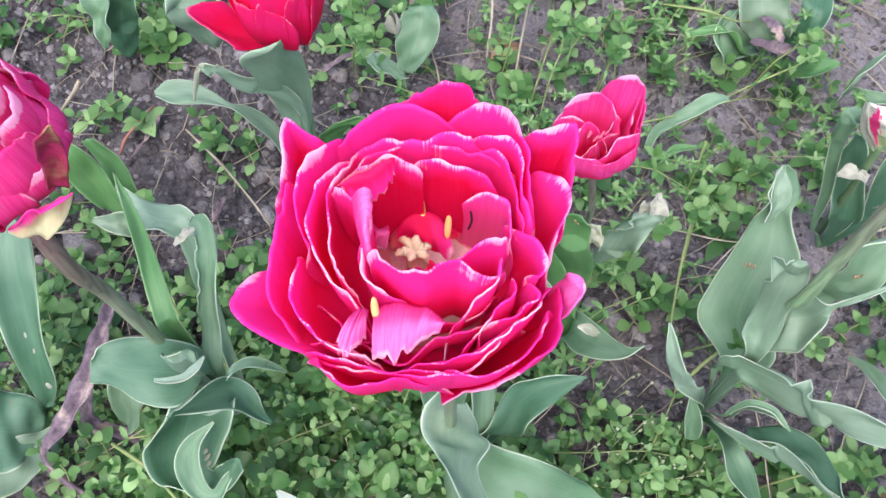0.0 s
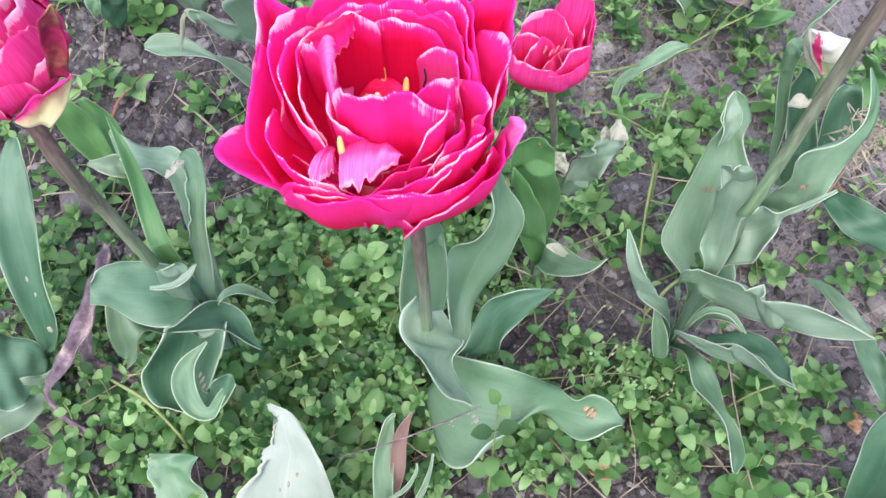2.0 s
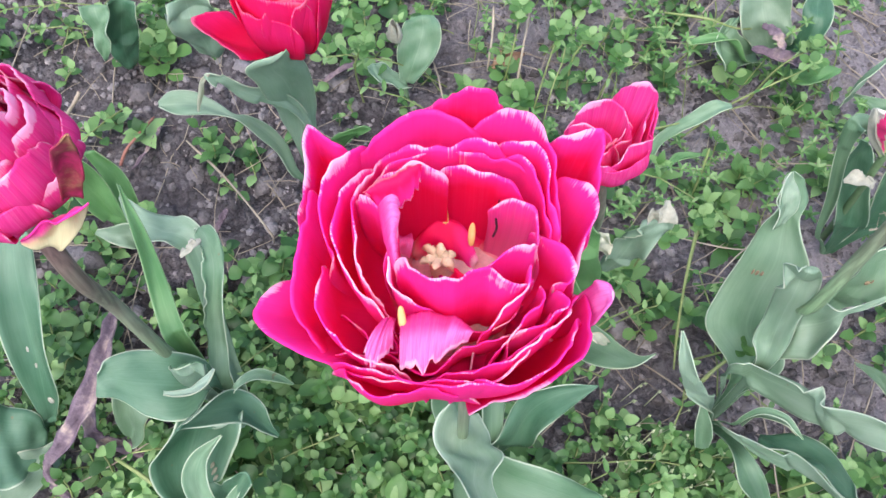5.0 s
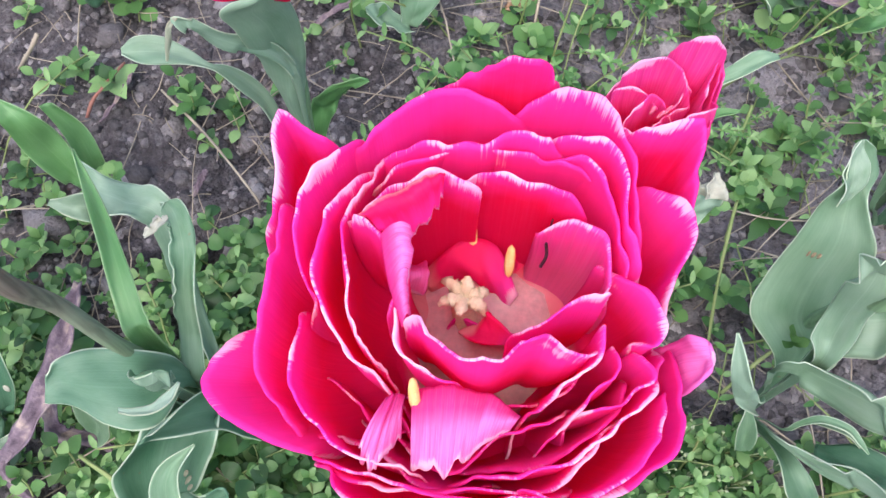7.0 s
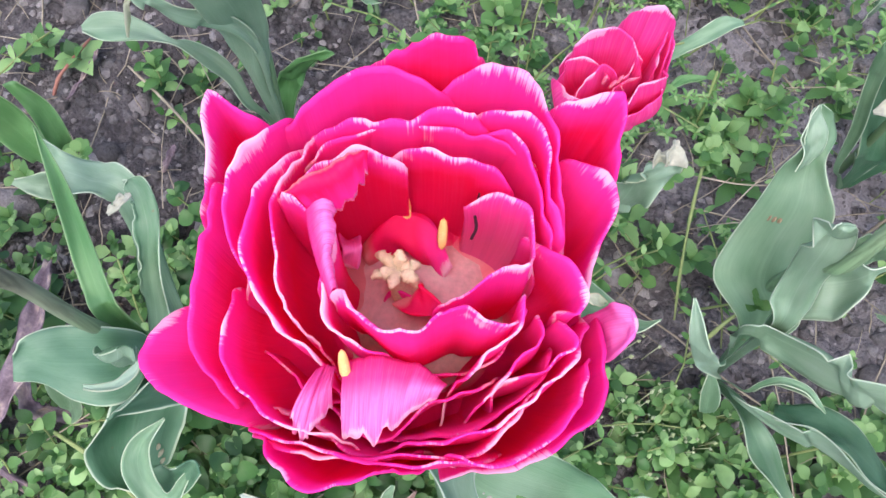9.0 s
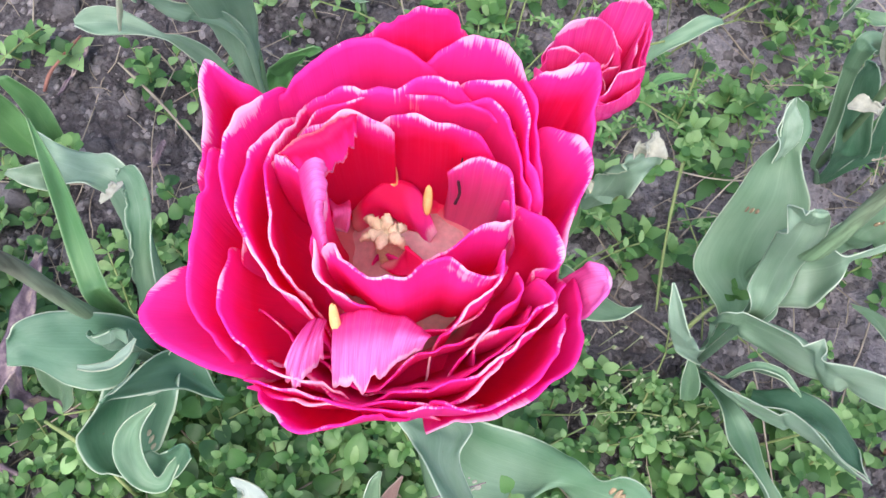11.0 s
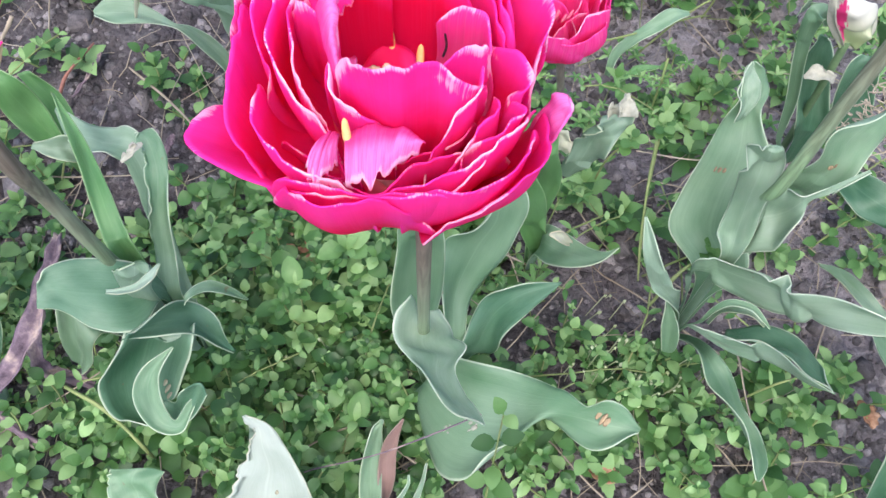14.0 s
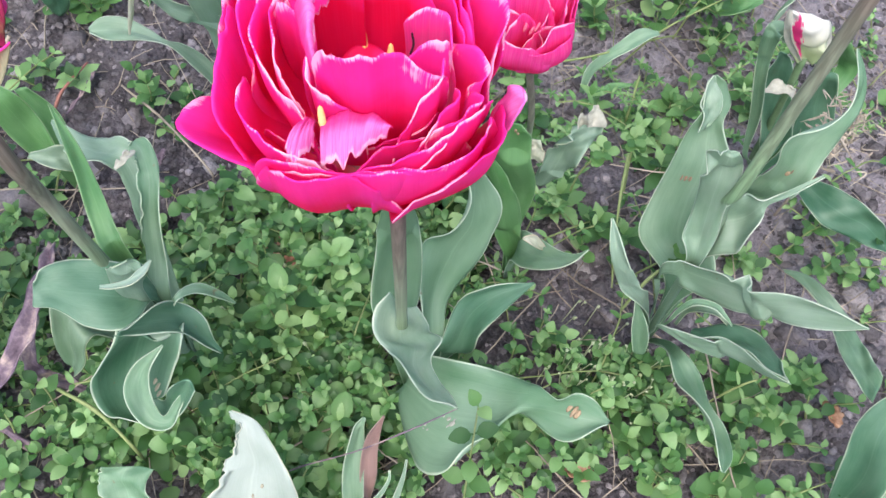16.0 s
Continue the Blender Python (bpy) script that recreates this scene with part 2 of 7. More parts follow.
def soil_material():
    """Crumbly soil: lumps and grains in relief, paler dry crust in patches."""
    k = Mat("soil", 0.95, 0.1)
    pos = k.tc.outputs["Object"]
    big, mid, fine = k.noise(pos, 5, 5), k.noise(pos, 60, 7, 0.7), k.noise(pos, 500, 4, 0.7)
    lumps = []
    for scale in (95, 260):
        n = k.t.nodes.new("ShaderNodeTexVoronoi")
        warp = k.mix(0.012, pos, k.t.nodes.new("ShaderNodeTexNoise").outputs["Color"], "ADD")
        k.t.links.new(warp, n.inputs["Vector"])
        n.inputs["Scale"].default_value = scale
        lumps.append(n.outputs["Distance"])
    relief = k.math("SUBTRACT", k.math("ADD", k.math("MULTIPLY", mid, 1.2), k.math("MULTIPLY", fine, 0.35)), k.math("ADD", k.math("MULTIPLY", lumps[0], 0.7), k.math("MULTIPLY", lumps[1], 0.35)))
    col = k.ramp(mid, (0.32, (0.034, 0.029, 0.032)), (0.50, (0.112, 0.098, 0.106)), (0.72, (0.30, 0.27, 0.286)))
    col = k.mix(k.ramp(big, (0.40, 0.0), (0.65, 0.5)), col, (0.20, 0.18, 0.19))
    sep = k.t.nodes.new("ShaderNodeSeparateXYZ")
    k.t.links.new(pos, sep.inputs[0])
    slope = k.math("ADD", sep.outputs[0], k.math("MULTIPLY", k.math("SUBTRACT", sep.outputs[1], 0.25), 0.6))
    away = [k.math("POWER", k.math("ABSOLUTE", k.math("SUBTRACT", sep.outputs[i], c)), 2.0) for i, c in ((0, 0.30), (1, 0.45))]
    away = k.math("MAXIMUM", k.math("SUBTRACT", k.math("SQRT", k.math("ADD", *away)), 0.28), 0.0)
    near = k.math("SUBTRACT", 1.0, k.math("MINIMUM", k.math("MULTIPLY", away, 3.0), 1.0))
    patches = k.math("MULTIPLY", k.math("SUBTRACT", k.noise(pos, 1.3, 4), 0.45), k.math("SUBTRACT", 1.0, near))
    dry = k.math("ADD", k.math("MULTIPLY", slope, near), k.math("MULTIPLY", k.math("SUBTRACT", big, 0.5), 0.5))
    dry = k.math("ADD", dry, patches)
    col = k.mix(k.ramp(dry, (0.08, 0.0), (0.38, 0.72)), col, (0.45, 0.405, 0.44))
    col = k.mix(0.45, col, k.ramp(fine, (0.3, 0.3), (0.7, 1.0)), "MULTIPLY")
    k.bump(relief, 1.0, 0.011)
    return k.colour(col)


def clod_material():
    k = Mat("soil_clod", 0.95, 0.1)
    pos = k.tc.outputs["Object"]
    isl = k.geo.outputs["Random Per Island"]
    n = k.noise(pos, 260, 5, 0.7)
    col = k.ramp(isl, (0.0, (0.10, 0.09, 0.094)), (0.5, (0.20, 0.18, 0.188)), (1.0, (0.42, 0.38, 0.39)))
    col = k.mix(0.6, col, k.ramp(n, (0.3, 0.4), (0.7, 1.0)), "MULTIPLY")
    k.bump(n, 1.0, 0.005)
    return k.colour(col)


def weed_material(name, dark, light, pale):
    k = Mat(name, 0.46, 0.4)
    isl = k.math("FRACT", k.math("ADD", k.geo.outputs["Random Per Island"], k.random()))
    col = k.ramp(isl, (0.0, dark), (0.55, light), (1.0, pale))
    n = k.noise(k.tc.outputs["Object"], 160, 3)
    col = k.mix(0.35, col, k.ramp(n, (0.3, 0.5), (0.7, 1.0)), "MULTIPLY")
    k.bump(n, 0.3, 0.001)
    return k.colour(col, 0.25, (0.85, 1.0, 0.4))


SOIL, CLOD = soil_material(), clod_material()
WEED = weed_material("chickweed", (0.024, 0.078, 0.022), (0.086, 0.205, 0.056), (0.26, 0.42, 0.17))
LIME_WEED = weed_material("lime_weed", (0.055, 0.15, 0.040), (0.12, 0.255, 0.072), (0.28, 0.42, 0.18))
BUD = plain("weed_bud", [(0.30, 0.38, 0.16), (0.62, 0.66, 0.48)], 90, 0.6, through=0.2)
WEED_STEM = plain("weed_stem", [(0.14, 0.20, 0.06), (0.28, 0.32, 0.14)], 60, 0.6)


# ---- mesh helpers ----
def mesh_of(name, verts, faces, mat, uvs=None, smooth=True):
    me = bpy.data.meshes.new(name)
    me.from_pydata([tuple(v) for v in verts], [], faces)
    me.materials.append(mat)
    if uvs is not None:
        layer = me.uv_layers.new(name="UVMap")
        idx = np.empty(len(me.loops), dtype=np.int32)
        me.loops.foreach_get("vertex_index", idx)
        layer.data.foreach_set("uv", np.asarray(uvs, dtype=np.float32)[idx].ravel())
    if smooth:
        me.polygons.foreach_set("use_smooth", [True] * len(me.polygons))
    me.update()
    return me


def part(name, me, parent, label=""):
    ob = new(name, me)
    ob.parent = parent
    if parent:
        ob.matrix_parent_inverse = parent.matrix_world.inverted()
    return tagged(ob, label)


def thing(name, at, label, category, group=""):
    ob = new(name)
    ob.location = at
    ob.empty_display_size = 0.02
    bpy.context.view_layer.update()
    return tagged(ob, label, category, group)


def spline(points, n):
    """n points on a smooth curve through the given rows of numbers."""
    p = np.array(points, dtype=float)
    if len(p) == 2:
        p = np.array([p[0], (p[0] + p[1]) / 2, p[1]])
    ext = np.vstack([2 * p[0] - p[1], p, 2 * p[-1] - p[-2]])
    seg = np.linspace(0, len(p) - 1, n)
    out = []
    for s in seg:
        i = min(int(s), len(p) - 2)
        f = s - i
        a, b, c, d = ext[i:i + 4]
        out.append(0.5 * (2 * b + (c - a) * f + (2 * a - 5 * b + 4 * c - d) * f * f + (3 * b - a - 3 * c + d) * f ** 3))
    return np.array(out)


def grid_faces(rows, cols):
    return [(i * cols + j, i * cols + j + 1, (i + 1) * cols + j + 1, (i + 1) * cols + j) for i in range(rows - 1) for j in range(cols - 1)]


def tube_mesh(name, points, radii, mat, sides=10, rough=0.0, seed=0):
    """A round stalk along a curve, with closed ends."""
    rng = np.random.RandomState(seed)
    n = max(8, 6 * len(points))
    c = spline(points, n)
    r = np.interp(np.linspace(0, 1, n), np.linspace(0, 1, len(radii)), radii)
    verts = []
    ref = np.array([1.0, 0.2, 0.1])
    for i in range(n):
        t = c[min(i + 1, n - 1)] - c[max(i - 1, 0)]
        t /= np.linalg.norm(t) + 1e-9
        a = ref - t * (ref @ t)
        a /= np.linalg.norm(a) + 1e-9
        b = np.cross(t, a)
        for k in range(sides):
            w = 2 * math.pi * k / sides
            rr = r[i] * (1 + rough * rng.uniform(-1, 1))
            verts.append(c[i] + rr * (math.cos(w) * a + math.sin(w) * b))
    faces = [(i * sides + k, i * sides + (k + 1) % sides, (i + 1) * sides + (k + 1) % sides, (i + 1) * sides + k) for i in range(n - 1) for k in range(sides)]
    faces += [tuple(reversed(range(sides))), tuple(range((n - 1) * sides, n * sides))]
    return mesh_of(name, verts, faces, mat)


COUNT = [0]


def blade(plant, stations, cup=0.25, wave=0.001, torn=0.0, look=None, name="leaf", label="", root=True):
    """A leaf blade. A station: place of the midrib, width, and the heading and rise in degrees of the line from its one margin to the other."""
    COUNT[0] += 1
    rng = np.random.RandomState(COUNT[0])
    if name == "leaf" and root and stations[0][2] > 0.025:
        x0, y0, z0, w0, a0, p0 = stations[0]
        fx, fy, fz = plant.location
        stations = [(fx, fy, fz - 0.004, 0.006, a0, p0), (fx + (x0 - fx) * 0.55, fy + (y0 - fy) * 0.55, z0 * 0.55, min(0.011, w0 * 0.7), a0, p0), *stations]
    side = [(math.cos(radians(a)) * math.cos(radians(p)), math.sin(radians(a)) * math.cos(radians(p)), math.sin(radians(p))) for *_, a, p in stations]
    rows, cols = (18 if torn else 8) * len(stations), 13
    data = spline([(*s[:4], *v) for s, v in zip(stations, side)], rows)
    verts, uvs = [], []
    ph = rng.uniform(0, 6.28, 4)
    for i in range(rows):
        s = i / (rows - 1)
        mid, w, sv = data[i, :3], max(data[i, 3], 0.0006), data[i, 4:] / (np.linalg.norm(data[i, 4:]) + 1e-9)
        tan = data[min(i + 1, rows - 1), :3] - data[max(i - 1, 0), :3]
        tan /= np.linalg.norm(tan) + 1e-9
        nor = np.cross(sv, tan)
        nor /= np.linalg.norm(nor) + 1e-9
        if nor[2] < 0:
            nor = -nor
        for j in range(cols):
            v = 2 * j / (cols - 1) - 1
            edge = abs(v) ** 3
            lift = cup * w * 0.5 * (v * v - 0.45)
            lift += wave * edge * math.sin(s * 13 + ph[0] + (1.7 if v > 0 else 0)) * min(1, w / 0.02)
            lift += min(1, w / 0.025) * (0.0014 * math.sin(s * 9 + ph[1] + 2.5 * v) + 0.0009 * math.sin(s * 17 + ph[2] - 3.5 * v) + 0.0016 * v * math.sin(s * 6 + ph[3]))
            half = w / 2
            if torn and abs(v) > 0.7 and s > 0.3:
                half -= torn * max(0.0, 0.6 + 1.6 * noise.noise(Vector((s * 9, ph[2], 0))) + 0.7 * noise.noise(Vector((s * 31, ph[3], 1)))) * (v < 0)
            verts.append(mid + sv * v * half + nor * lift)
            uvs.append((0.5 + v / 2, s))
    faces = grid_faces(rows, cols)
    a, b, c = (np.array(verts[(rows // 2) * cols + k]) for k in (cols // 2, cols // 2 + 1, cols // 2 + cols))
    if np.cross(b - a, c - a)[2] < 0:
        faces = [f[::-1] for f in faces]
    me = mesh_of(name, verts, faces, look or LEAF, uvs)
    ob = part(name, me, plant, label)
    th = ob.modifiers.new("thickness", "SOLIDIFY")
    th.thickness, th.offset = 0.0007, 0.0
    if name == "leaf":
        me.materials.append(look if look in (FRESH_LEAF, REDDISH_LEAF, BLEACHED_LEAF, DRY_TIP) else UNDER_LEAF)
        th.material_offset = 1
    return ob


def petal(flower, *margin, belly=0.95, rim=0.5, point=0.0, foot=0.004, look=None, name="petal", label="", ruffle=0.0011, wide=0.10, lift=0.0, cols=61):
    """A petal between a foot on the flower's base and a margin through places given as heading in degrees, distance from the axis and
    height over the base. belly: how far out it swells; rim: how much the margin curls out; point: how straight its margin runs between
    the places; wide: how far it reaches, under its neighbours, past its two end places; lift: how high its foot sits, in parts of its height."""
    COUNT[0] += 1
    rng = np.random.RandomState(COUNT[0])
    rows = 27
    ph = rng.uniform(0, 6.28, 7)
    m = np.array(margin, float)
    pts = np.stack([m[:, 1] * np.cos(np.radians(m[:, 0])), m[:, 1] * np.sin(np.radians(m[:, 0])), m[:, 2]], 1)
    if not point:
        ends = []
        for p, q in ((m[0], m[1]), (m[-1], m[-2])):
            turn = (m[0, 0] - m[-1, 0]) * wide * (1 if p is m[0] or p[0] == m[0, 0] else -1)
            a = radians(p[0] + turn)
            ends.append(np.array([p[1] * math.cos(a), p[1] * math.sin(a), p[2] * 0.86]))
        pts = np.vstack([ends[0], pts, ends[1]])
    curve = spline(pts, 200)
    if point:
        k = np.linspace(0, len(pts) - 1, 200)
        straight = np.stack([np.interp(k, range(len(pts)), pts[:, c]) for c in range(3)], 1)
        curve = curve + (straight - curve) * point
    run = np.concatenate([[0], np.cumsum(np.linalg.norm(np.diff(curve, axis=0), axis=1))])
    run /= run[-1]
    length = float(np.sum(np.linalg.norm(np.diff(curve, axis=0), axis=1)))
    seed = Vector((ph[0] * 9, ph[1] * 7, ph[2] * 5))
    verts, uvs = [], []
    for j in range(cols):
        q = j / (cols - 1)
        e = abs(2 * q - 1)
        tip = np.array([np.interp(q, run, curve[:, c]) for c in range(3)])
        r = math.hypot(tip[0], tip[1]) + 1e-6
        d = np.array([tip[0] / r, tip[1] / r, 0])
        run_at = q * length
        slow, quick, fray = (noise.noise(seed + Vector((run_at * f, f, 0))) for f in (85, 210, 520))
        notch = max(0.0, noise.noise(seed + Vector((run_at * 130, 3.3, 1))) - 0.38)
        top = 1 - 0.16 * max(0.0, e - 0.7) ** 2 / 0.09 - 0.010 * slow - 0.008 * quick - 0.010 * fray - 0.10 * notch * ruffle / 0.0011
        bel = max(r * belly, 0.008)
        h = tip[2]
        p0 = d * foot + np.array([0, 0, 0.001 + lift * h])
        p1 = d * bel * 0.85 + np.array([0, 0, lift * 0.85 * h])
        p2 = d * (bel * 0.98 + (r - bel) * 0.25) + np.array([0, 0, 0.58 * h])
        curl = rim * (0.7 + 0.6 * slow)
        for i in range(rows):
            u = (i / (rows - 1)) ** 0.85 * top
            p = (1 - u) ** 3 * p0 + 3 * u * (1 - u) ** 2 * p1 + 3 * u * u * (1 - u) * p2 + u ** 3 * tip
            p = p + d * ruffle * (1.5 * slow * u ** 5 + 1.1 * quick * u ** 9 + 0.35 * fray * u ** 20)
            p = p + d * curl * 0.0042 * (u ** 16 - u ** 6) + np.array([0, 0, 0.0008 * quick * u ** 8 - 0.0016 * abs(curl) * u ** 22])
            p = p + d * 0.0022 * u * max(0.0, e - 0.72) / 0.28
            p = p + d * 0.0009 * u * math.sin(8 * q + 4 * u + ph[3])
            verts.append(p)
            uvs.append((q, u / top))
    order = np.arange(rows * cols).reshape(cols, rows).T.ravel()
    verts, uvs = [verts[k] for k in order], [uvs[k] for k in order]
    me = mesh_of(name, verts, grid_faces(rows, cols), look or PETAL, uvs)
    ob = new(name, me)
    ob.parent = flower
    tagged(ob, label)
    th = ob.modifiers.new("thickness", "SOLIDIFY")
    th.thickness, th.offset = 0.0005, 0.0
    return ob


def fan_petal(flower, root, fringe, label, look=None):
    """A creased petal lying open between a root line and a frayed fringe, both through places in the world."""
    COUNT[0] += 1
    seed = Vector((COUNT[0] * 1.7, 4.1, 0.6))
    rows, cols = 17, 45
    a, b = spline(root, cols), spline(fringe, cols)
    verts, uvs = [], []
    for i in range(rows):
        for j in range(cols):
            q = j / (cols - 1)
            fray = noise.noise(seed + Vector((q * 9, 0, 0))) + 0.3 * noise.noise(seed + Vector((q * 24, 2, 0)))
            u = i / (rows - 1) * (1 + 0.13 * fray)
            p = a[j] + (b[j] - a[j]) * u
            ridge = 0.5 * noise.noise(seed + Vector((q * 14, u * 0.8, 5))) + 0.25 * noise.noise(seed + Vector((q * 34, u * 0.7, 8)))
            bow = 0.0035 * math.sin(math.pi * min(1.0, u) * 0.9) - 0.0022 * math.exp(-((q - 0.5) / 0.10) ** 2) * (1 - u)
            verts.append(p + np.array([0, 0.0006 * ridge, bow + 0.0022 * ridge * (0.3 + u) - 0.0018 * u ** 6]))
            uvs.append((q, i / (rows - 1)))
    me = mesh_of("petal", verts, grid_faces(rows, cols), look or FADED_PETAL, uvs)
    ob = part("petal", me, flower, label)
    th = ob.modifiers.new("thickness", "SOLIDIFY")
    th.thickness, th.offset = 0.0004, 0.0
    return ob


def bead_mesh(name, size, mat, seed=0, rings=5, sides=8):
    """A closed uneven ellipsoid."""
    rng = np.random.RandomState(seed)
    verts = [(0, 0, -size[2])]
    for i in range(1, rings):
        a = math.pi * i / rings - math.pi / 2
        for k in range(sides):
            w = 2 * math.pi * k / sides
            q = 1 + rng.uniform(-0.12, 0.12)
            verts.append((size[0] * math.cos(a) * math.cos(w) * q, size[1] * math.cos(a) * math.sin(w) * q, size[2] * math.sin(a)))
    verts.append((0, 0, size[2]))
    top = len(verts) - 1
    faces = [(0, 1 + (k + 1) % sides, 1 + k) for k in range(sides)]
    for i in range(rings - 2):
        for k in range(sides):
            a, b = 1 + i * sides + k, 1 + i * sides + (k + 1) % sides
            faces.append((a, b, b + sides, a + sides))
    faces += [(top, top - sides + k, top - sides + (k + 1) % sides) for k in range(sides)]
    return mesh_of(name, verts, faces, mat)


# ---- ground ----
def rise(x, y):
    """Height of the bed's soil."""
    v = Vector((x, y, 0))
    near = 1 / (1 + (max(abs(x), abs(y - 0.25)) / 1.2) ** 4)
    h = 0.010 * noise.noise(v * 7) + 0.007 * noise.noise(v * 19 + Vector((3, 1, 0))) + 0.004 * noise.noise(v * 48) + 0.003 * noise.noise(v * 110) - 0.009 * (noise.voronoi(v * 55)[0][0] - 0.35) - 0.009 * (noise.voronoi(v * 24)[0][0] - 0.35)
    return h * near - 0.004


def ground_axis(lo, hi, step, far):
    a = list(np.arange(lo, hi + step / 2, step))
    out, d = [], step
    x = hi
    while x < far:
        d *= 1.35
        x += d
        out.append(x)
    left, d, x = [], step, lo
    while x > -far:
        d *= 1.35
        x -= d
        left.append(x)
    return left[::-1] + a + out


gx, gy = ground_axis(-0.48, 0.60, 0.0036, 400), ground_axis(-0.18, 0.90, 0.0036, 400)
ground = new("ground", mesh_of("ground", [(x, y, rise(x, y)) for y in gy for x in gx], grid_faces(len(gy), len(gx)), SOIL))
tagged(ground, "grey-brown crumbly garden soil of the flower bed", "soil", kind="structure")


def clods(seed, count, size, name, label):
    """Rounded uneven lumps, thrown over the bed where the soil is bare."""
    rng = np.random.RandomState(seed)
    g = (1 + 5 ** 0.5) / 2
    b = np.array([(-1, g, 0), (1, g, 0), (-1, -g, 0), (1, -g, 0), (0, -1, g), (0, 1, g), (0, -1, -g), (0, 1, -g), (g, 0, -1), (g, 0, 1), (-g, 0, -1), (-g, 0, 1)]) / 1.9
    tri = [(0, 11, 5), (0, 5, 1), (0, 1, 7), (0, 7, 10), (0, 10, 11), (1, 5, 9), (5, 11, 4), (11, 10, 2), (10, 7, 6), (7, 1, 8), (3, 9, 4), (3, 4, 2), (3, 2, 6), (3, 6, 8), (3, 8, 9), (4, 9, 5), (2, 4, 11), (6, 2, 10), (8, 6, 7), (9, 8, 1)]
    verts, faces = [], []
    while len(faces) < count * 20:
        x, y = rng.uniform(-0.46, 0.58), rng.uniform(-0.16, 0.85)
        if noise.noise(Vector((x * 6, y * 6, seed))) < rng.uniform(-0.8, 0.35):
            continue
        s = size * rng.lognormal(0, 0.45)
        w = rng.uniform(0, 6.28)
        q = b * s * rng.uniform(0.6, 1.25, (12, 1)) * rng.uniform(0.7, 1.2, 3) * (1, 1, 0.75)
        c, sn = math.cos(w), math.sin(w)
        q = np.stack([q[:, 0] * c - q[:, 1] * sn, q[:, 0] * sn + q[:, 1] * c, q[:, 2]], 1) + (x, y, rise(x, y) - s * 0.05)
        k = len(verts)
        verts.extend(q.tolist())
        faces.extend([tuple(k + i for i in t) for t in tri])
    me = mesh_of(name, verts, faces, CLOD)
    return tagged(new(name, me), label, "soil", kind="stuff")


clods(3, 26000, 0.0024, "soil_crumbs", "small grey-brown crumbs of soil lying on the bed")
clods(8, 3000, 0.0048, "soil_clods", "larger grey-brown clods of soil lying on the bed")


# ---- tulips ----
def stem_to_ground(points, foot):
    return [*points, ((points[-1][0] + foot[0]) / 2, (points[-1][1] + foot[1]) / 2, points[-1][2] * 0.45), (foot[0], foot[1], rise(*foot) - 0.006)]


def tulip(foot, label):
    return thing("tulip", (foot[0], foot[1], rise(*foot)), label, "tulip", "tulips in the bed")


tulip_c = tulip((0.030, 0.142), "tulip in full bloom with an open double pink flower edged white")
tulip_l = tulip((-0.128, 0.178), "tulip with a half-closed double pink flower and curled grey-green leaves")
tulip_b = tulip((0.108, 0.240), "small tulip with a cupped pink flower on a short stem")
tulip_r = tulip((0.212, 0.185), "tulip with a tall bare stem and broad grey-green leaves")
tulip_w = tulip((0.325, 0.322), "withered tulip with a drooping white flower flecked pink")
tulip_m = tulip((0.331, 0.224), "low flowerless tulip with dull green leaves flat on the soil")
tulip_n = tulip((0.312, 0.042), "flowerless tulip with one broad upright green leaf")
tulip_f = tulip((-0.095, -0.005), "flowerless tulip with a broad bleached leaf torn at its margin")
tulip_q = tulip((-0.005, 0.045), "small tulip shoot with one green and one reddish leaf")
tulip_d = tulip((-0.277, 0.179), "flowerless tulip with long drooping grey-green leaves")
tulip_e = tulip((-0.231, 0.332), "flowerless tulip with two fresh green upright leaves")
tulip_t = tulip((-0.086, 0.374), "tulip with a dark red flower and long arching leaves")
tulip_g = tulip((-0.017, 0.473), "small flowerless tulip with two broad leaves")
tulip_h = tulip((0.297, 0.507), "flowerless tulip with a rosette of broad leaves and dry scraps")
tulip_i = tulip((-0.235, 0.478), "flowerless tulip with upright wavy leaves")
tulip_j = tulip((0.188, 0.396), "flowerless tulip with one narrow arching leaf")
tulip_k = tulip((0.362, 0.456), "flowerless tulip with narrow leaves lying outward")

# the open flower's plant
STEM_C = [(0.019, 0.112, 0.388), (0.020, 0.121, 0.335), (0.021, 0.129, 0.245), (0.022, 0.129, 0.168)]
blade(tulip_c, [(0.019, 0.144, 0.120, 0.013, -2, 0), (0.019, 0.154, 0.170, 0.029, 5, 0), (0.021, 0.164, 0.220, 0.024, 6, 0), (0.021, 0.162, 0.260, 0.014, -2, 0), (0.022, 0.161, 0.290, 0.002, -2, 0)], cup=.25)
blade(tulip_c, [(0.041, 0.144, 0.100, 0.010, 10, 0), (0.042, 0.164, 0.135, 0.021, -7, -28), (0.053, 0.180, 0.168, 0.037, -3, -8), (0.064, 0.189, 0.190, 0.027, 42, 0), (0.064, 0.199, 0.217, 0.017, 39, -17), (0.061, 0.202, 0.245, 0.001, -41, 0)], cup=.2, wave=.0075)
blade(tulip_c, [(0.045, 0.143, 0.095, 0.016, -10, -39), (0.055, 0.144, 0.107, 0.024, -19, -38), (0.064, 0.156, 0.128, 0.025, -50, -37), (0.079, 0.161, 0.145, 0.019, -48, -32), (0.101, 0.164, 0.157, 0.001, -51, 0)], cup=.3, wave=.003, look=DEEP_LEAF)
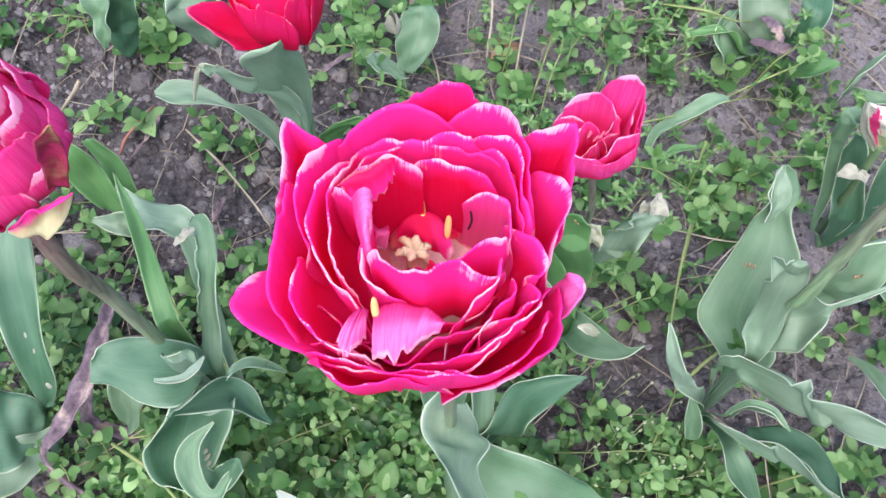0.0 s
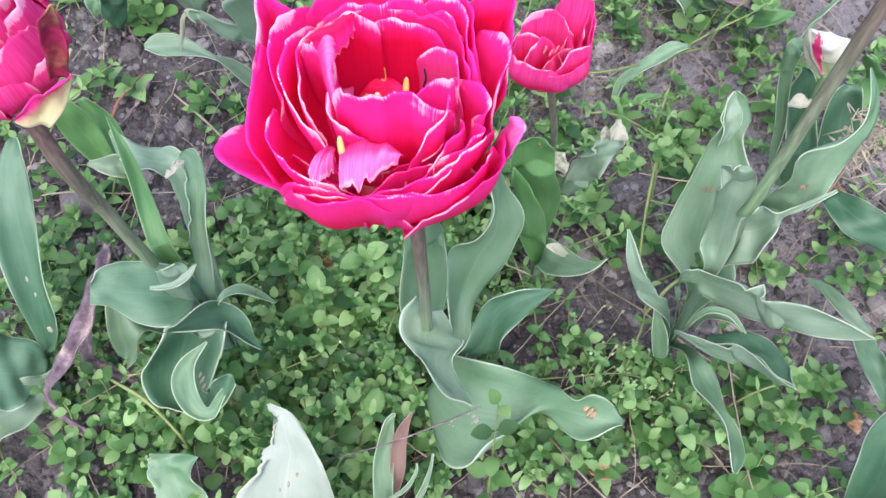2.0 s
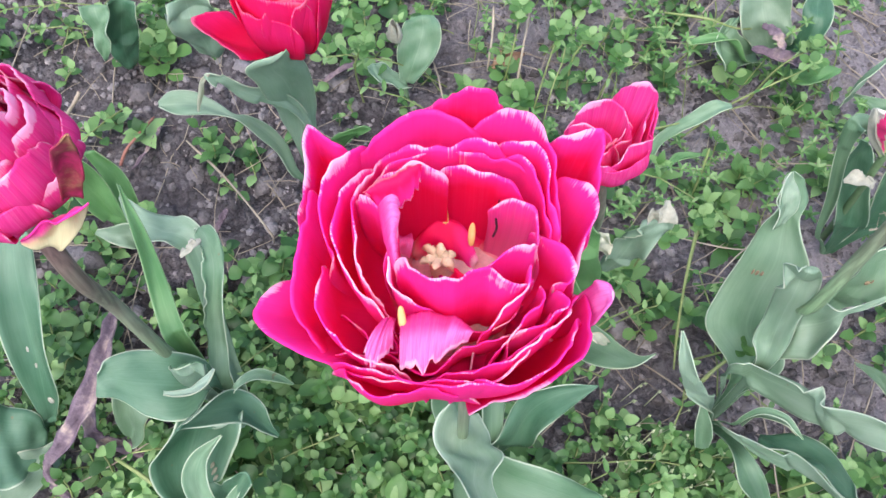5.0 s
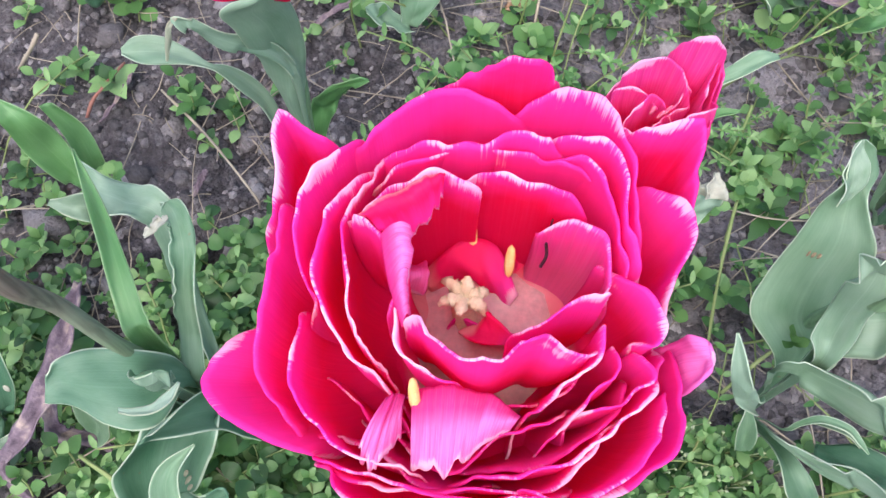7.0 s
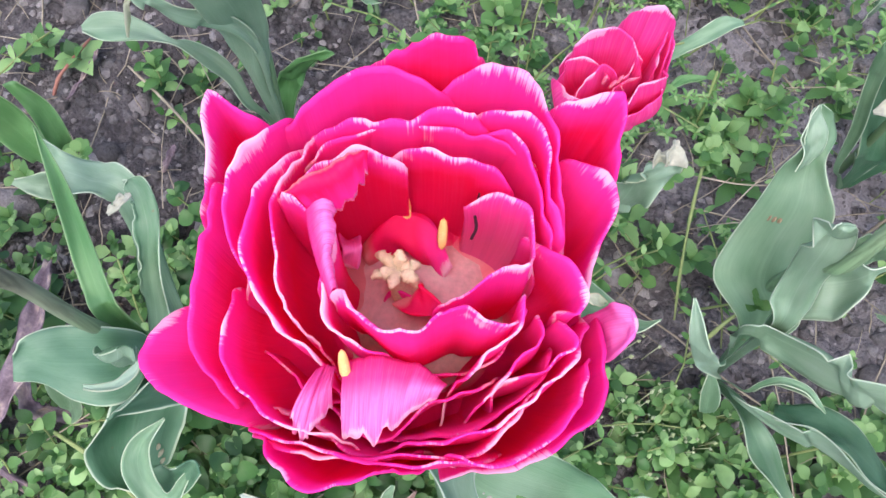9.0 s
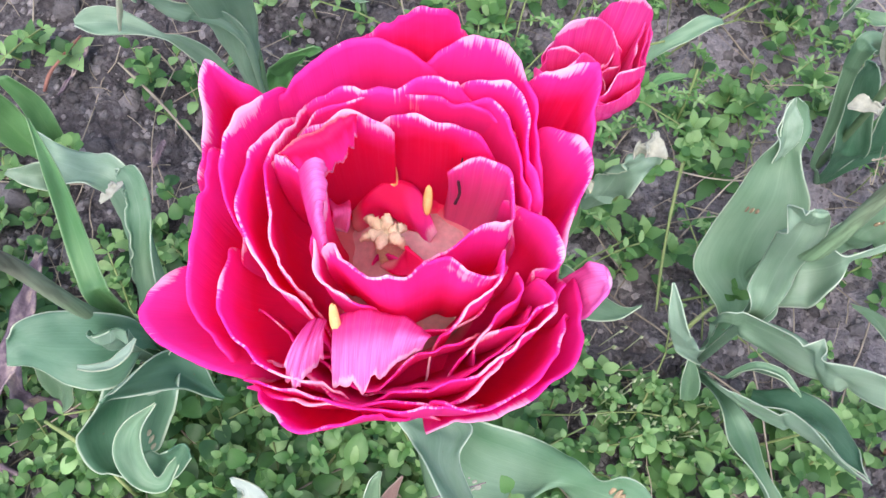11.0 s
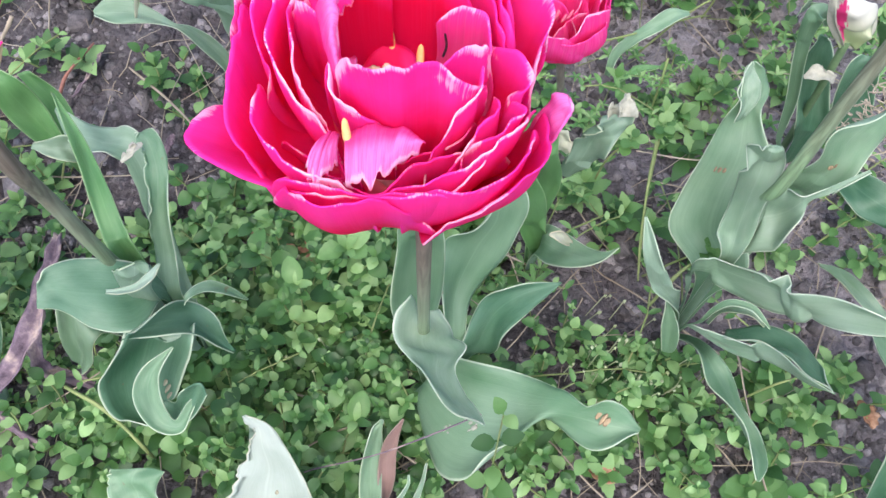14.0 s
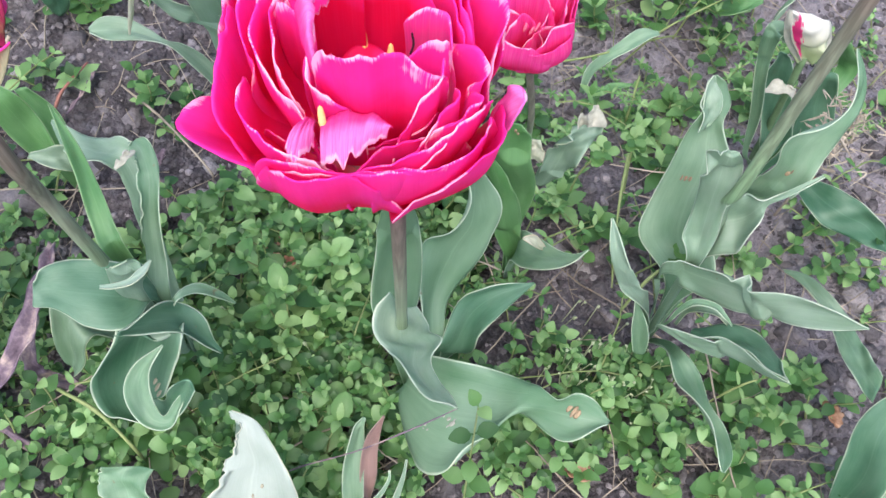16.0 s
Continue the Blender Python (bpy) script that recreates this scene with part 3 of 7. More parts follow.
blade(tulip_c, [(0.020, 0.141, 0.193, 0.021, -12, -45), (0.021, 0.130, 0.194, 0.029, -11, -8), (0.021, 0.120, 0.198, 0.030, -5, 0), (0.027, 0.111, 0.205, 0.028, -6, 0), (0.026, 0.099, 0.214, 0.017, -2, -7), (0.031, 0.085, 0.227, 0.014, 5, -8), (0.037, 0.073, 0.242, 0.009, 10, 0), (0.043, 0.064, 0.256, 0.001, -21, 0)], cup=.4, wave=.003, look=BLOOM_LEAF, root=False)
blade(tulip_c, [(0.024, 0.134, 0.065, 0.045, 47, 41), (0.043, 0.105, 0.095, 0.078, 60, 40), (0.067, 0.094, 0.115, 0.064, 62, 28), (0.081, 0.094, 0.133, 0.044, 43, 35), (0.098, 0.093, 0.140, 0.030, 15, 43), (0.117, 0.085, 0.148, 0.030, 62, 30), (0.135, 0.080, 0.150, 0.003, 52, 0)], cup=.12, wave=.0075)
# the plant with the half-closed flower
STEM_L = [(-0.135, 0.154, 0.372), (-0.144, 0.167, 0.315), (-0.147, 0.176, 0.255), (-0.143, 0.176, 0.200), (-0.142, 0.181, 0.145)]
blade(tulip_l, [(-0.137, 0.185, 0.175, 0.012, 27, 0), (-0.142, 0.195, 0.185, 0.014, -2, 0), (-0.152, 0.221, 0.190, 0.013, -17, 0), (-0.169, 0.255, 0.185, 0.009, -11, 0), (-0.188, 0.288, 0.175, 0.002, -31, 0)], cup=.45, look=FRESH_LEAF)
blade(tulip_l, [(-0.124, 0.174, 0.130, 0.014, -2, 0), (-0.124, 0.196, 0.150, 0.015, -2, 0), (-0.122, 0.211, 0.175, 0.014, -2, 0), (-0.120, 0.225, 0.188, 0.012, -2, 0), (-0.122, 0.236, 0.192, 0.014, 7, 0), (-0.126, 0.245, 0.192, 0.012, 23, 0), (-0.131, 0.250, 0.190, 0.006, 28, 0)], cup=.3, wave=.005, torn=.003, look=LEAF)
blade(tulip_l, [(-0.139, 0.232, 0.190, 0.002, -47, 0), (-0.134, 0.234, 0.195, 0.005, -48, 0), (-0.130, 0.237, 0.197, 0.006, -50, 0), (-0.127, 0.240, 0.196, 0.002, -54, 0)], cup=.5, wave=.003, torn=.002, look=CREAM, root=False, label="dried cream-white curled leaf edge")
blade(tulip_l, [(-0.144, 0.257, 0.150, 0.018, 47, 0), (-0.165, 0.266, 0.155, 0.026, 60, 0), (-0.182, 0.275, 0.155, 0.017, 70, 0), (-0.196, 0.293, 0.150, 0.002, 67, 0)], wave=.005, torn=.002, look=BLOOM_LEAF)
blade(tulip_l, [(-0.174, 0.265, 0.145, 0.012, 70, 55), (-0.187, 0.264, 0.153, 0.015, 75, 19), (-0.205, 0.266, 0.154, 0.004, 34, 46)], cup=.4, look=PALE_LEAF, root=False)
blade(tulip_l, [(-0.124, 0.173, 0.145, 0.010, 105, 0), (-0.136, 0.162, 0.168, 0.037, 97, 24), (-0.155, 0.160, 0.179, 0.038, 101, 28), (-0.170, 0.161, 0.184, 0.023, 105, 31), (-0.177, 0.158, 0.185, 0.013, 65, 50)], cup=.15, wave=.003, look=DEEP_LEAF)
blade(tulip_l, [(-0.130, 0.163, 0.170, 0.016, -2, 0), (-0.123, 0.157, 0.203, 0.020, -4, -15), (-0.118, 0.155, 0.218, 0.016, 4, -27), (-0.113, 0.157, 0.225, 0.008, 21, -51)], cup=.5, wave=.001, look=LEAF)
blade(tulip_l, [(-0.124, 0.138, 0.236, 0.002, -87, 0), (-0.117, 0.137, 0.238, 0.003, -78, 0), (-0.109, 0.138, 0.240, 0.004, -63, 0), (-0.103, 0.142, 0.242, 0.004, -44, 0), (-0.099, 0.148, 0.243, 0.001, -31, 0)], cup=.6, wave=.001, look=BLEACHED_LEAF, root=False, label="whitish rolled leaf tip")
blade(tulip_l, [(-0.132, 0.134, 0.180, 0.002, 50, 0), (-0.122, 0.147, 0.165, 0.016, 89, 0), (-0.107, 0.157, 0.140, 0.021, 94, 0), (-0.098, 0.152, 0.120, 0.009, 68, 0), (-0.090, 0.148, 0.106, 0.002, 56, 0)], cup=.8, wave=.003, root=False, look=DEEP_LEAF)
# curled leaf: the deep green includes the shade inside the curl; lighter rim follows
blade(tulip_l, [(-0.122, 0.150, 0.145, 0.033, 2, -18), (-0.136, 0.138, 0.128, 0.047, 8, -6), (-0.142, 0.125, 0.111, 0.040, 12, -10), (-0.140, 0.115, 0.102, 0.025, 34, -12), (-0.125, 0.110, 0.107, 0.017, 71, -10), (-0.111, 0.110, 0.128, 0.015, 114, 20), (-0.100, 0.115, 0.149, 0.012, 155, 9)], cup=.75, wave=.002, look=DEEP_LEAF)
blade(tulip_l, [(-0.115, 0.138, 0.150, 0.001, 138, 0), (-0.128, 0.128, 0.140, 0.010, 150, 0), (-0.132, 0.117, 0.132, 0.014, -173, 0), (-0.127, 0.105, 0.122, 0.012, -134, 0), (-0.116, 0.101, 0.122, 0.008, -63, 0), (-0.108, 0.110, 0.130, 0.005, -34, 0), (-0.100, 0.117, 0.138, 0.003, -34, 0)], cup=.5, wave=.001, look=LEAF, root=False)
blade(tulip_l, [(-0.180, 0.173, 0.110, 0.030, 131, 41), (-0.188, 0.162, 0.095, 0.036, 133, 57), (-0.196, 0.156, 0.065, 0.013, 117, 51)], look=PALE_LEAF)
blade(tulip_l, [(-0.112, 0.166, 0.144, 0.004, 105, 0), (-0.102, 0.177, 0.140, 0.007, 78, 0), (-0.091, 0.181, 0.120, 0.005, 72, 0), (-0.084, 0.183, 0.100, 0.001, 48, 0)], cup=.4)
# the small flower's plant
STEM_B = [(0.097, 0.245, 0.258), (0.103, 0.253, 0.200), (0.108, 0.265, 0.140), (0.112, 0.269, 0.070)]
blade(tulip_b, [(0.101, 0.247, 0.120, 0.028, -2, 0), (0.092, 0.245, 0.165, 0.029, -11, 0), (0.091, 0.247, 0.190, 0.025, -2, 0), (0.092, 0.248, 0.200, 0.010, -2, 0)], cup=.25, wave=.002, look=FRESH_LEAF)
blade(tulip_b, [(0.103, 0.218, 0.080, 0.013, 18, 0), (0.093, 0.221, 0.120, 0.019, -16, 0), (0.085, 0.222, 0.170, 0.017, -33, 0), (0.076, 0.227, 0.200, 0.001, 14, 0)], cup=.35, look=FRESH_LEAF)
blade(tulip_b, [(0.123, 0.262, 0.100, 0.010, -8, 0), (0.130, 0.260, 0.130, 0.019, -20, 0), (0.134, 0.262, 0.150, 0.022, -23, 0), (0.143, 0.262, 0.165, 0.019, -19, 0), (0.147, 0.269, 0.170, 0.015, -16, 0)], cup=.35, wave=.005, torn=.004, look=PALE_LEAF, root=False)
blade(tulip_b, [(0.102, 0.215, 0.100, 0.021, 57, 0), (0.108, 0.200, 0.120, 0.024, 56, 0), (0.118, 0.186, 0.140, 0.016, 56, 0), (0.127, 0.179, 0.155, 0.007, 70, 0), (0.134, 0.180, 0.166, 0.001, 61, 0)], cup=.3)
blade(tulip_b, [(0.109, 0.257, 0.100, 0.010, -2, 0), (0.108, 0.258, 0.130, 0.008, -2, 0), (0.105, 0.258, 0.150, 0.001, -2, 0)], cup=.4, look=FRESH_LEAF)
blade(tulip_b, [(0.114, 0.199, 0.131, 0.003, 46, 44), (0.109, 0.198, 0.140, 0.006, 67, 41), (0.104, 0.198, 0.147, 0.006, 54, 30), (0.099, 0.198, 0.149, 0.002, 53, 28)], cup=.7, look=DRY_TIP, root=False)
blade(tulip_b, [(0.148, 0.261, 0.173, 0.011, -2, 0), (0.148, 0.266, 0.177, 0.011, -2, -11), (0.148, 0.270, 0.179, 0.006, -2, -20), (0.149, 0.274, 0.178, 0.002, -18, 0)], cup=.7, wave=.002, look=CREAM, root=False, label="cream-white curled leaf tip")
blade(tulip_b, [(0.141, 0.264, 0.170, 0.008, -2, 0), (0.141, 0.266, 0.176, 0.008, -2, 0), (0.142, 0.269, 0.175, 0.005, 12, -21)], cup=.7, wave=.002, look=CREAM, root=False, label="cream-white curled leaf tip")
blade(tulip_b, [(0.111, 0.252, 0.150, 0.009, -25, 0), (0.111, 0.255, 0.158, 0.013, -22, 0), (0.110, 0.259, 0.164, 0.008, -16, 0)], cup=.5, wave=.004, torn=.003, look=DRY_TIP, root=False)
# the tall-stemmed plant
STEM_R = [(0.2338, 0.2173, 0.470), (0.2290, 0.2118, 0.400), (0.2242, 0.2064, 0.330), (0.2194, 0.2009, 0.260), (0.2153, 0.1962, 0.200)]
blade(tulip_r, [(0.225, 0.204, 0.075, 0.034, -18, 17), (0.215, 0.221, 0.092, 0.050, -23, 18), (0.218, 0.237, 0.113, 0.051, -20, 29), (0.224, 0.250, 0.138, 0.042, -23, 21), (0.226, 0.265, 0.152, 0.026, -26, 11), (0.227, 0.273, 0.163, 0.017, -16, -17), (0.230, 0.280, 0.168, 0.024, 10, -17), (0.230, 0.289, 0.175, 0.016, 15, -22), (0.229, 0.293, 0.180, 0.001, -5, 0)], cup=.2, wave=.003, label="broad grey-green leaf with a brown scar")
blade(tulip_r, [(0.221, 0.265, 0.160, 0.009, 25, 0), (0.225, 0.272, 0.167, 0.012, 8, -5), (0.225, 0.279, 0.172, 0.014, 13, -8), (0.226, 0.288, 0.177, 0.007, 12, -8), (0.227, 0.292, 0.181, 0.001, 0, 0)], cup=.4, wave=.001, look=BLOOM_LEAF, root=False, label="pale turned-over edge of a leaf tip")
blade(tulip_r, [(0.207, 0.184, 0.135, 0.009, -28, 0), (0.208, 0.193, 0.152, 0.020, -29, 24), (0.208, 0.200, 0.172, 0.019, -31, 24), (0.206, 0.203, 0.197, 0.020, -35, 12), (0.205, 0.206, 0.215, 0.021, -7, 3), (0.203, 0.205, 0.229, 0.012, 0, 0), (0.204, 0.206, 0.230, 0.006, 10, -41)], cup=.35, wave=.003, look=BLOOM_LEAF)
blade(tulip_r, [(0.248, 0.220, 0.140, 0.016, -45, 0), (0.251, 0.216, 0.163, 0.023, -32, -13), (0.255, 0.214, 0.190, 0.024, -25, -25), (0.255, 0.217, 0.208, 0.033, -10, -27), (0.260, 0.220, 0.218, 0.033, 0, -23), (0.272, 0.225, 0.226, 0.022, 24, -21), (0.281, 0.235, 0.232, 0.016, 40, -18), (0.284, 0.247, 0.239, 0.010, 37, -12), (0.286, 0.265, 0.240, 0.001, 34, 0)], cup=.2, wave=.002)
blade(tulip_r, [(0.220, 0.196, 0.148, 0.038, -96, -67), (0.230, 0.197, 0.160, 0.035, -65, -59), (0.236, 0.198, 0.175, 0.020, -71, -31), (0.240, 0.199, 0.182, 0.007, -43, -49), (0.250, 0.200, 0.189, 0.004, -54, -29), (0.269, 0.205, 0.200, 0.002, -76, 0)], cup=.45, wave=.004, look=BLOOM_LEAF)
blade(tulip_r, [(0.192, 0.186, 0.120, 0.020, -6, -78), (0.211, 0.174, 0.130, 0.023, -48, -60), (0.224, 0.158, 0.147, 0.027, -69, -48), (0.229, 0.148, 0.155, 0.022, -59, -43), (0.231, 0.143, 0.160, 0.022, -40, -40), (0.245, 0.132, 0.178, 0.018, -72, -46), (0.259, 0.121, 0.192, 0.012, -64, -48), (0.270, 0.111, 0.200, 0.001, -54, 0)], cup=.35, wave=.003, look=BLOOM_LEAF)
blade(tulip_r, [(0.184, 0.148, 0.117, 0.005, -22, -78), (0.197, 0.133, 0.130, 0.012, -54, -59), (0.210, 0.122, 0.144, 0.015, -45, -55), (0.217, 0.110, 0.160, 0.014, -58, -46), (0.220, 0.096, 0.177, 0.006, -61, -52), (0.225, 0.086, 0.190, 0.001, -41, 0)], cup=.2, wave=.001, look=BLOOM_LEAF, label="pale folded underside of a leaf")
blade(tulip_r, [(0.199, 0.139, 0.129, 0.018, -128, 46), (0.215, 0.130, 0.143, 0.025, -127, 41), (0.223, 0.119, 0.158, 0.025, -140, 40), (0.225, 0.101, 0.175, 0.018, -147, 34), (0.225, 0.088, 0.189, 0.003, -95, 41)], cup=.3, wave=.001, look=DEEP_LEAF, root=False)
blade(tulip_r, [(0.203, 0.141, 0.080, 0.010, 9, 0), (0.206, 0.122, 0.087, 0.020, 13, -15), (0.208, 0.101, 0.098, 0.012, -4, -25), (0.212, 0.084, 0.103, 0.013, -4, -23), (0.211, 0.067, 0.112, 0.011, 2, -16), (0.207, 0.056, 0.115, 0.002, -32, 0)], cup=.6, wave=.002)
blade(tulip_r, [(0.174, 0.163, 0.125, 0.017, 59, -35), (0.156, 0.160, 0.160, 0.012, -2, 0), (0.145, 0.164, 0.190, 0.011, -32, 0), (0.139, 0.179, 0.208, 0.001, -2, 0)], cup=.4)
blade(tulip_r, [(0.185, 0.150, 0.060, 0.008, -2, 0), (0.179, 0.156, 0.090, 0.011, -2, 0), (0.171, 0.165, 0.120, 0.002, 21, 0)], cup=.4)
blade(tulip_r, [(0.192, 0.153, 0.110, 0.002, -41, 0), (0.194, 0.153, 0.130, 0.003, -61, 0), (0.199, 0.152, 0.145, 0.004, -93, 0), (0.208, 0.146, 0.152, 0.004, -120, 0), (0.212, 0.139, 0.154, 0.003, -141, 0), (0.217, 0.134, 0.150, 0.001, -144, 0)], cup=.5, wave=.001)
blade(tulip_r, [(0.200, 0.155, 0.100, 0.002, -45, 0), (0.202, 0.156, 0.120, 0.003, -67, 0), (0.207, 0.151, 0.135, 0.004, -104, 0), (0.214, 0.145, 0.140, 0.003, -128, 0), (0.219, 0.139, 0.138, 0.001, -144, 0)], cup=.5, wave=.001, look=PALE_LEAF, root=False)
# the withered white tulip
blade(tulip_w, [(0.302, 0.319, 0.040, 0.004, -18, 0), (0.293, 0.322, 0.090, 0.008, -15, 0), (0.283, 0.326, 0.130, 0.009, -12, 0), (0.277, 0.328, 0.160, 0.010, -24, 0), (0.276, 0.328, 0.178, 0.013, -61, 0), (0.283, 0.330, 0.175, 0.013, -130, 0), (0.291, 0.331, 0.163, 0.005, -152, 0)], cup=.4, wave=.002)
blade(tulip_w, [(0.319, 0.320, 0.060, 0.024, -11, 0), (0.311, 0.329, 0.090, 0.023, -15, 0), (0.304, 0.335, 0.115, 0.019, -6, 0), (0.303, 0.340, 0.130, 0.012, -7, 0), (0.301, 0.341, 0.138, 0.005, -24, 0)], cup=.35, wave=.003, look=DEEP_LEAF)
blade(tulip_w, [(0.352, 0.327, 0.050, 0.032, -2, 0), (0.347, 0.335, 0.080, 0.031, -8, 0), (0.343, 0.339, 0.105, 0.022, -10, 0), (0.345, 0.344, 0.110, 0.010, -14, 0)], cup=.3, look=DEEP_LEAF)
blade(tulip_w, [(0.284, 0.314, 0.130, 0.003, -88, 0), (0.291, 0.313, 0.136, 0.011, -103, 0), (0.299, 0.309, 0.136, 0.009, -125, 0), (0.303, 0.309, 0.130, 0.002, -151, 0)], cup=.4, wave=.003, torn=.002, look=CREAM, root=False, label="dried cream-white scrap of leaf")
blade(tulip_w, [(0.385, 0.372, 0.070, 0.016, -30, 0), (0.370, 0.368, 0.100, 0.016, -22, 0), (0.363, 0.365, 0.115, 0.010, -28, 0), (0.362, 0.366, 0.118, 0.001, -2, 0)], cup=.3, look=FRESH_LEAF)
# low leaves beside it
blade(tulip_m, [(0.347, 0.290, 0.035, 0.016, 22, 40), (0.362, 0.265, 0.040, 0.030, 37, 29), (0.386, 0.250, 0.035, 0.025, 29, 58), (0.408, 0.237, 0.020, 0.006, 54, 0)], look=DEEP_LEAF, root=False)
blade(tulip_m, [(0.305, 0.211, 0.050, 0.003, -68, 0), (0.314, 0.198, 0.060, 0.009, -130, 0), (0.323, 0.173, 0.070, 0.011, -147, 0), (0.340, 0.163, 0.060, 0.003, -140, 0)], look=PALE_LEAF, root=False)
blade(tulip_m, [(0.341, 0.170, 0.040, 0.013, -2, 0), (0.337, 0.136, 0.060, 0.023, 46, 0), (0.339, 0.112, 0.070, 0.020, 53, 0)], root=False)
# low plant at the bed's near corner
blade(tulip_n, [(0.313, 0.047, 0.040, 0.021, -36, 0), (0.310, 0.056, 0.080, 0.031, -48, 0), (0.310, 0.074, 0.110, 0.029, -32, 0), (0.321, 0.090, 0.130, 0.024, -20, 0), (0.326, 0.101, 0.140, 0.002, -2, 0)], cup=.35, wave=.003, look=DEEP_LEAF)
blade(tulip_n, [(0.315, 0.040, 0.030, 0.018, -62, 0), (0.324, 0.041, 0.050, 0.019, -81, 0), (0.342, 0.046, 0.060, 0.011, -85, 0)], look=PALE_LEAF)
# broad torn leaf and its neighbour
blade(tulip_f, [(-0.074, 0.028, 0.060, 0.079, -2, 0), (-0.074, 0.049, 0.085, 0.068, -2, 0), (-0.070, 0.066, 0.105, 0.052, -1, 0), (-0.067, 0.077, 0.113, 0.035, 0, 0), (-0.069, 0.088, 0.122, 0.024, 0, 0), (-0.071, 0.097, 0.130, 0.013, 1, 0), (-0.078, 0.102, 0.135, 0.002, 10, 0)], cup=.12, torn=.005, look=WHITE_LEAF, label="broad bleached whitish leaf with a torn edge")
blade(tulip_f, [(-0.143, 0.037, 0.020, 0.040, -2, 0), (-0.151, 0.061, 0.040, 0.036, -2, 0), (-0.157, 0.074, 0.050, 0.033, -2, 0), (-0.159, 0.083, 0.056, 0.032, -9, 0), (-0.156, 0.090, 0.060, 0.036, -6, 0)], cup=.2, torn=.003)
blade(tulip_q, [(-0.014, 0.051, 0.020, 0.012, -7, 0), (-0.013, 0.077, 0.050, 0.014, -2, 0), (-0.009, 0.101, 0.075, 0.011, 30, 0), (-0.004, 0.109, 0.080, 0.002, -2, 0)], cup=.4)
blade(tulip_q, [(-0.006, 0.066, 0.004, 0.002, -2, 0), (-0.005, 0.070, 0.030, 0.006, 6, 0), (-0.003, 0.079, 0.052, 0.011, 2, 0), (-0.001, 0.090, 0.072, 0.010, 5, 0), (0.003, 0.098, 0.088, 0.007, 4, 0), (0.009, 0.104, 0.100, 0.001, -2, 0)], cup=.45, look=REDDISH_LEAF, root=False)
blade(tulip_q, [(-0.031, 0.052, 0.004, 0.004, -27, 0), (-0.014, 0.057, 0.035, 0.003, -45, 0), (0.002, 0.062, 0.060, 0.003, -35, 0), (0.010, 0.069, 0.075, 0.002, -13, 0), (0.011, 0.075, 0.080, 0.001, -2, 0)], cup=.4, look=BLOOM_LEAF, root=False)
blade(tulip_q, [(-0.006, 0.051, 0.004, 0.006, -16, 0), (0.010, 0.060, 0.035, 0.005, -2, 0), (0.018, 0.070, 0.060, 0.003, -18, 0), (0.022, 0.081, 0.080, 0.001, -2, 0)], cup=.4, look=BLOOM_LEAF, root=False)
# drooping plant at the side
blade(tulip_d, [(-0.268, 0.182, 0.030, 0.012, 9, 0), (-0.262, 0.196, 0.068, 0.026, -7, -11), (-0.263, 0.219, 0.097, 0.030, -16, -8), (-0.265, 0.248, 0.122, 0.027, -13, -9), (-0.266, 0.275, 0.137, 0.020, -7, 0), (-0.265, 0.290, 0.142, 0.011, 4, 0), (-0.266, 0.295, 0.142, 0.002, 9, 0)], cup=.4, wave=.004, look=DEEP_LEAF)
blade(tulip_d, [(-0.270, 0.167, 0.020, 0.014, 94, 0), (-0.283, 0.157, 0.040, 0.056, 100, 0), (-0.303, 0.155, 0.055, 0.056, 96, 10)], wave=.003, look=DEEP_LEAF)
blade(tulip_d, [(-0.260, 0.158, 0.020, 0.016, 114, 0), (-0.279, 0.136, 0.030, 0.038, 100, 0), (-0.310, 0.126, 0.020, 0.048, 98, 0)], wave=.003, look=PALE_LEAF)
# leaves behind it
blade(tulip_e, [(-0.233, 0.325, 0.060, 0.018, 6, 0), (-0.242, 0.332, 0.090, 0.025, 29, 0), (-0.247, 0.335, 0.120, 0.021, 19, 0), (-0.262, 0.345, 0.130, 0.004, 12, 0)], cup=.3, look=FRESH_LEAF)
blade(tulip_e, [(-0.229, 0.343, 0.050, 0.016, 17, 0), (-0.235, 0.355, 0.070, 0.016, 18, 0), (-0.248, 0.364, 0.090, 0.009, 16, 0)], cup=.3, look=FRESH_LEAF)
# the far flower's plant
blade(tulip_t, [(-0.101, 0.364, 0.060, 0.007, 35, 0), (-0.106, 0.366, 0.090, 0.010, 44, 0), (-0.114, 0.364, 0.115, 0.012, 60, 0), (-0.123, 0.361, 0.135, 0.008, 71, 0), (-0.130, 0.358, 0.145, 0.004, 78, 0), (-0.141, 0.359, 0.152, 0.011, 83, 0), (-0.154, 0.359, 0.158, 0.017, 90, 0), (-0.167, 0.358, 0.160, 0.015, 98, 0), (-0.176, 0.357, 0.160, 0.004, 101, 0)], cup=.25, wave=.002, look=BLOOM_LEAF)
blade(tulip_t, [(-0.088, 0.362, 0.100, 0.014, 0, 0), (-0.086, 0.360, 0.140, 0.031, 34, -40), (-0.086, 0.357, 0.167, 0.034, 29, -26), (-0.086, 0.347, 0.203, 0.033, 18, -9), (-0.089, 0.340, 0.223, 0.032, 25, -9), (-0.085, 0.337, 0.235, 0.018, 30, -3), (-0.079, 0.339, 0.240, 0.003, 29, 0)], cup=.2, wave=.003, look=BLOOM_LEAF)
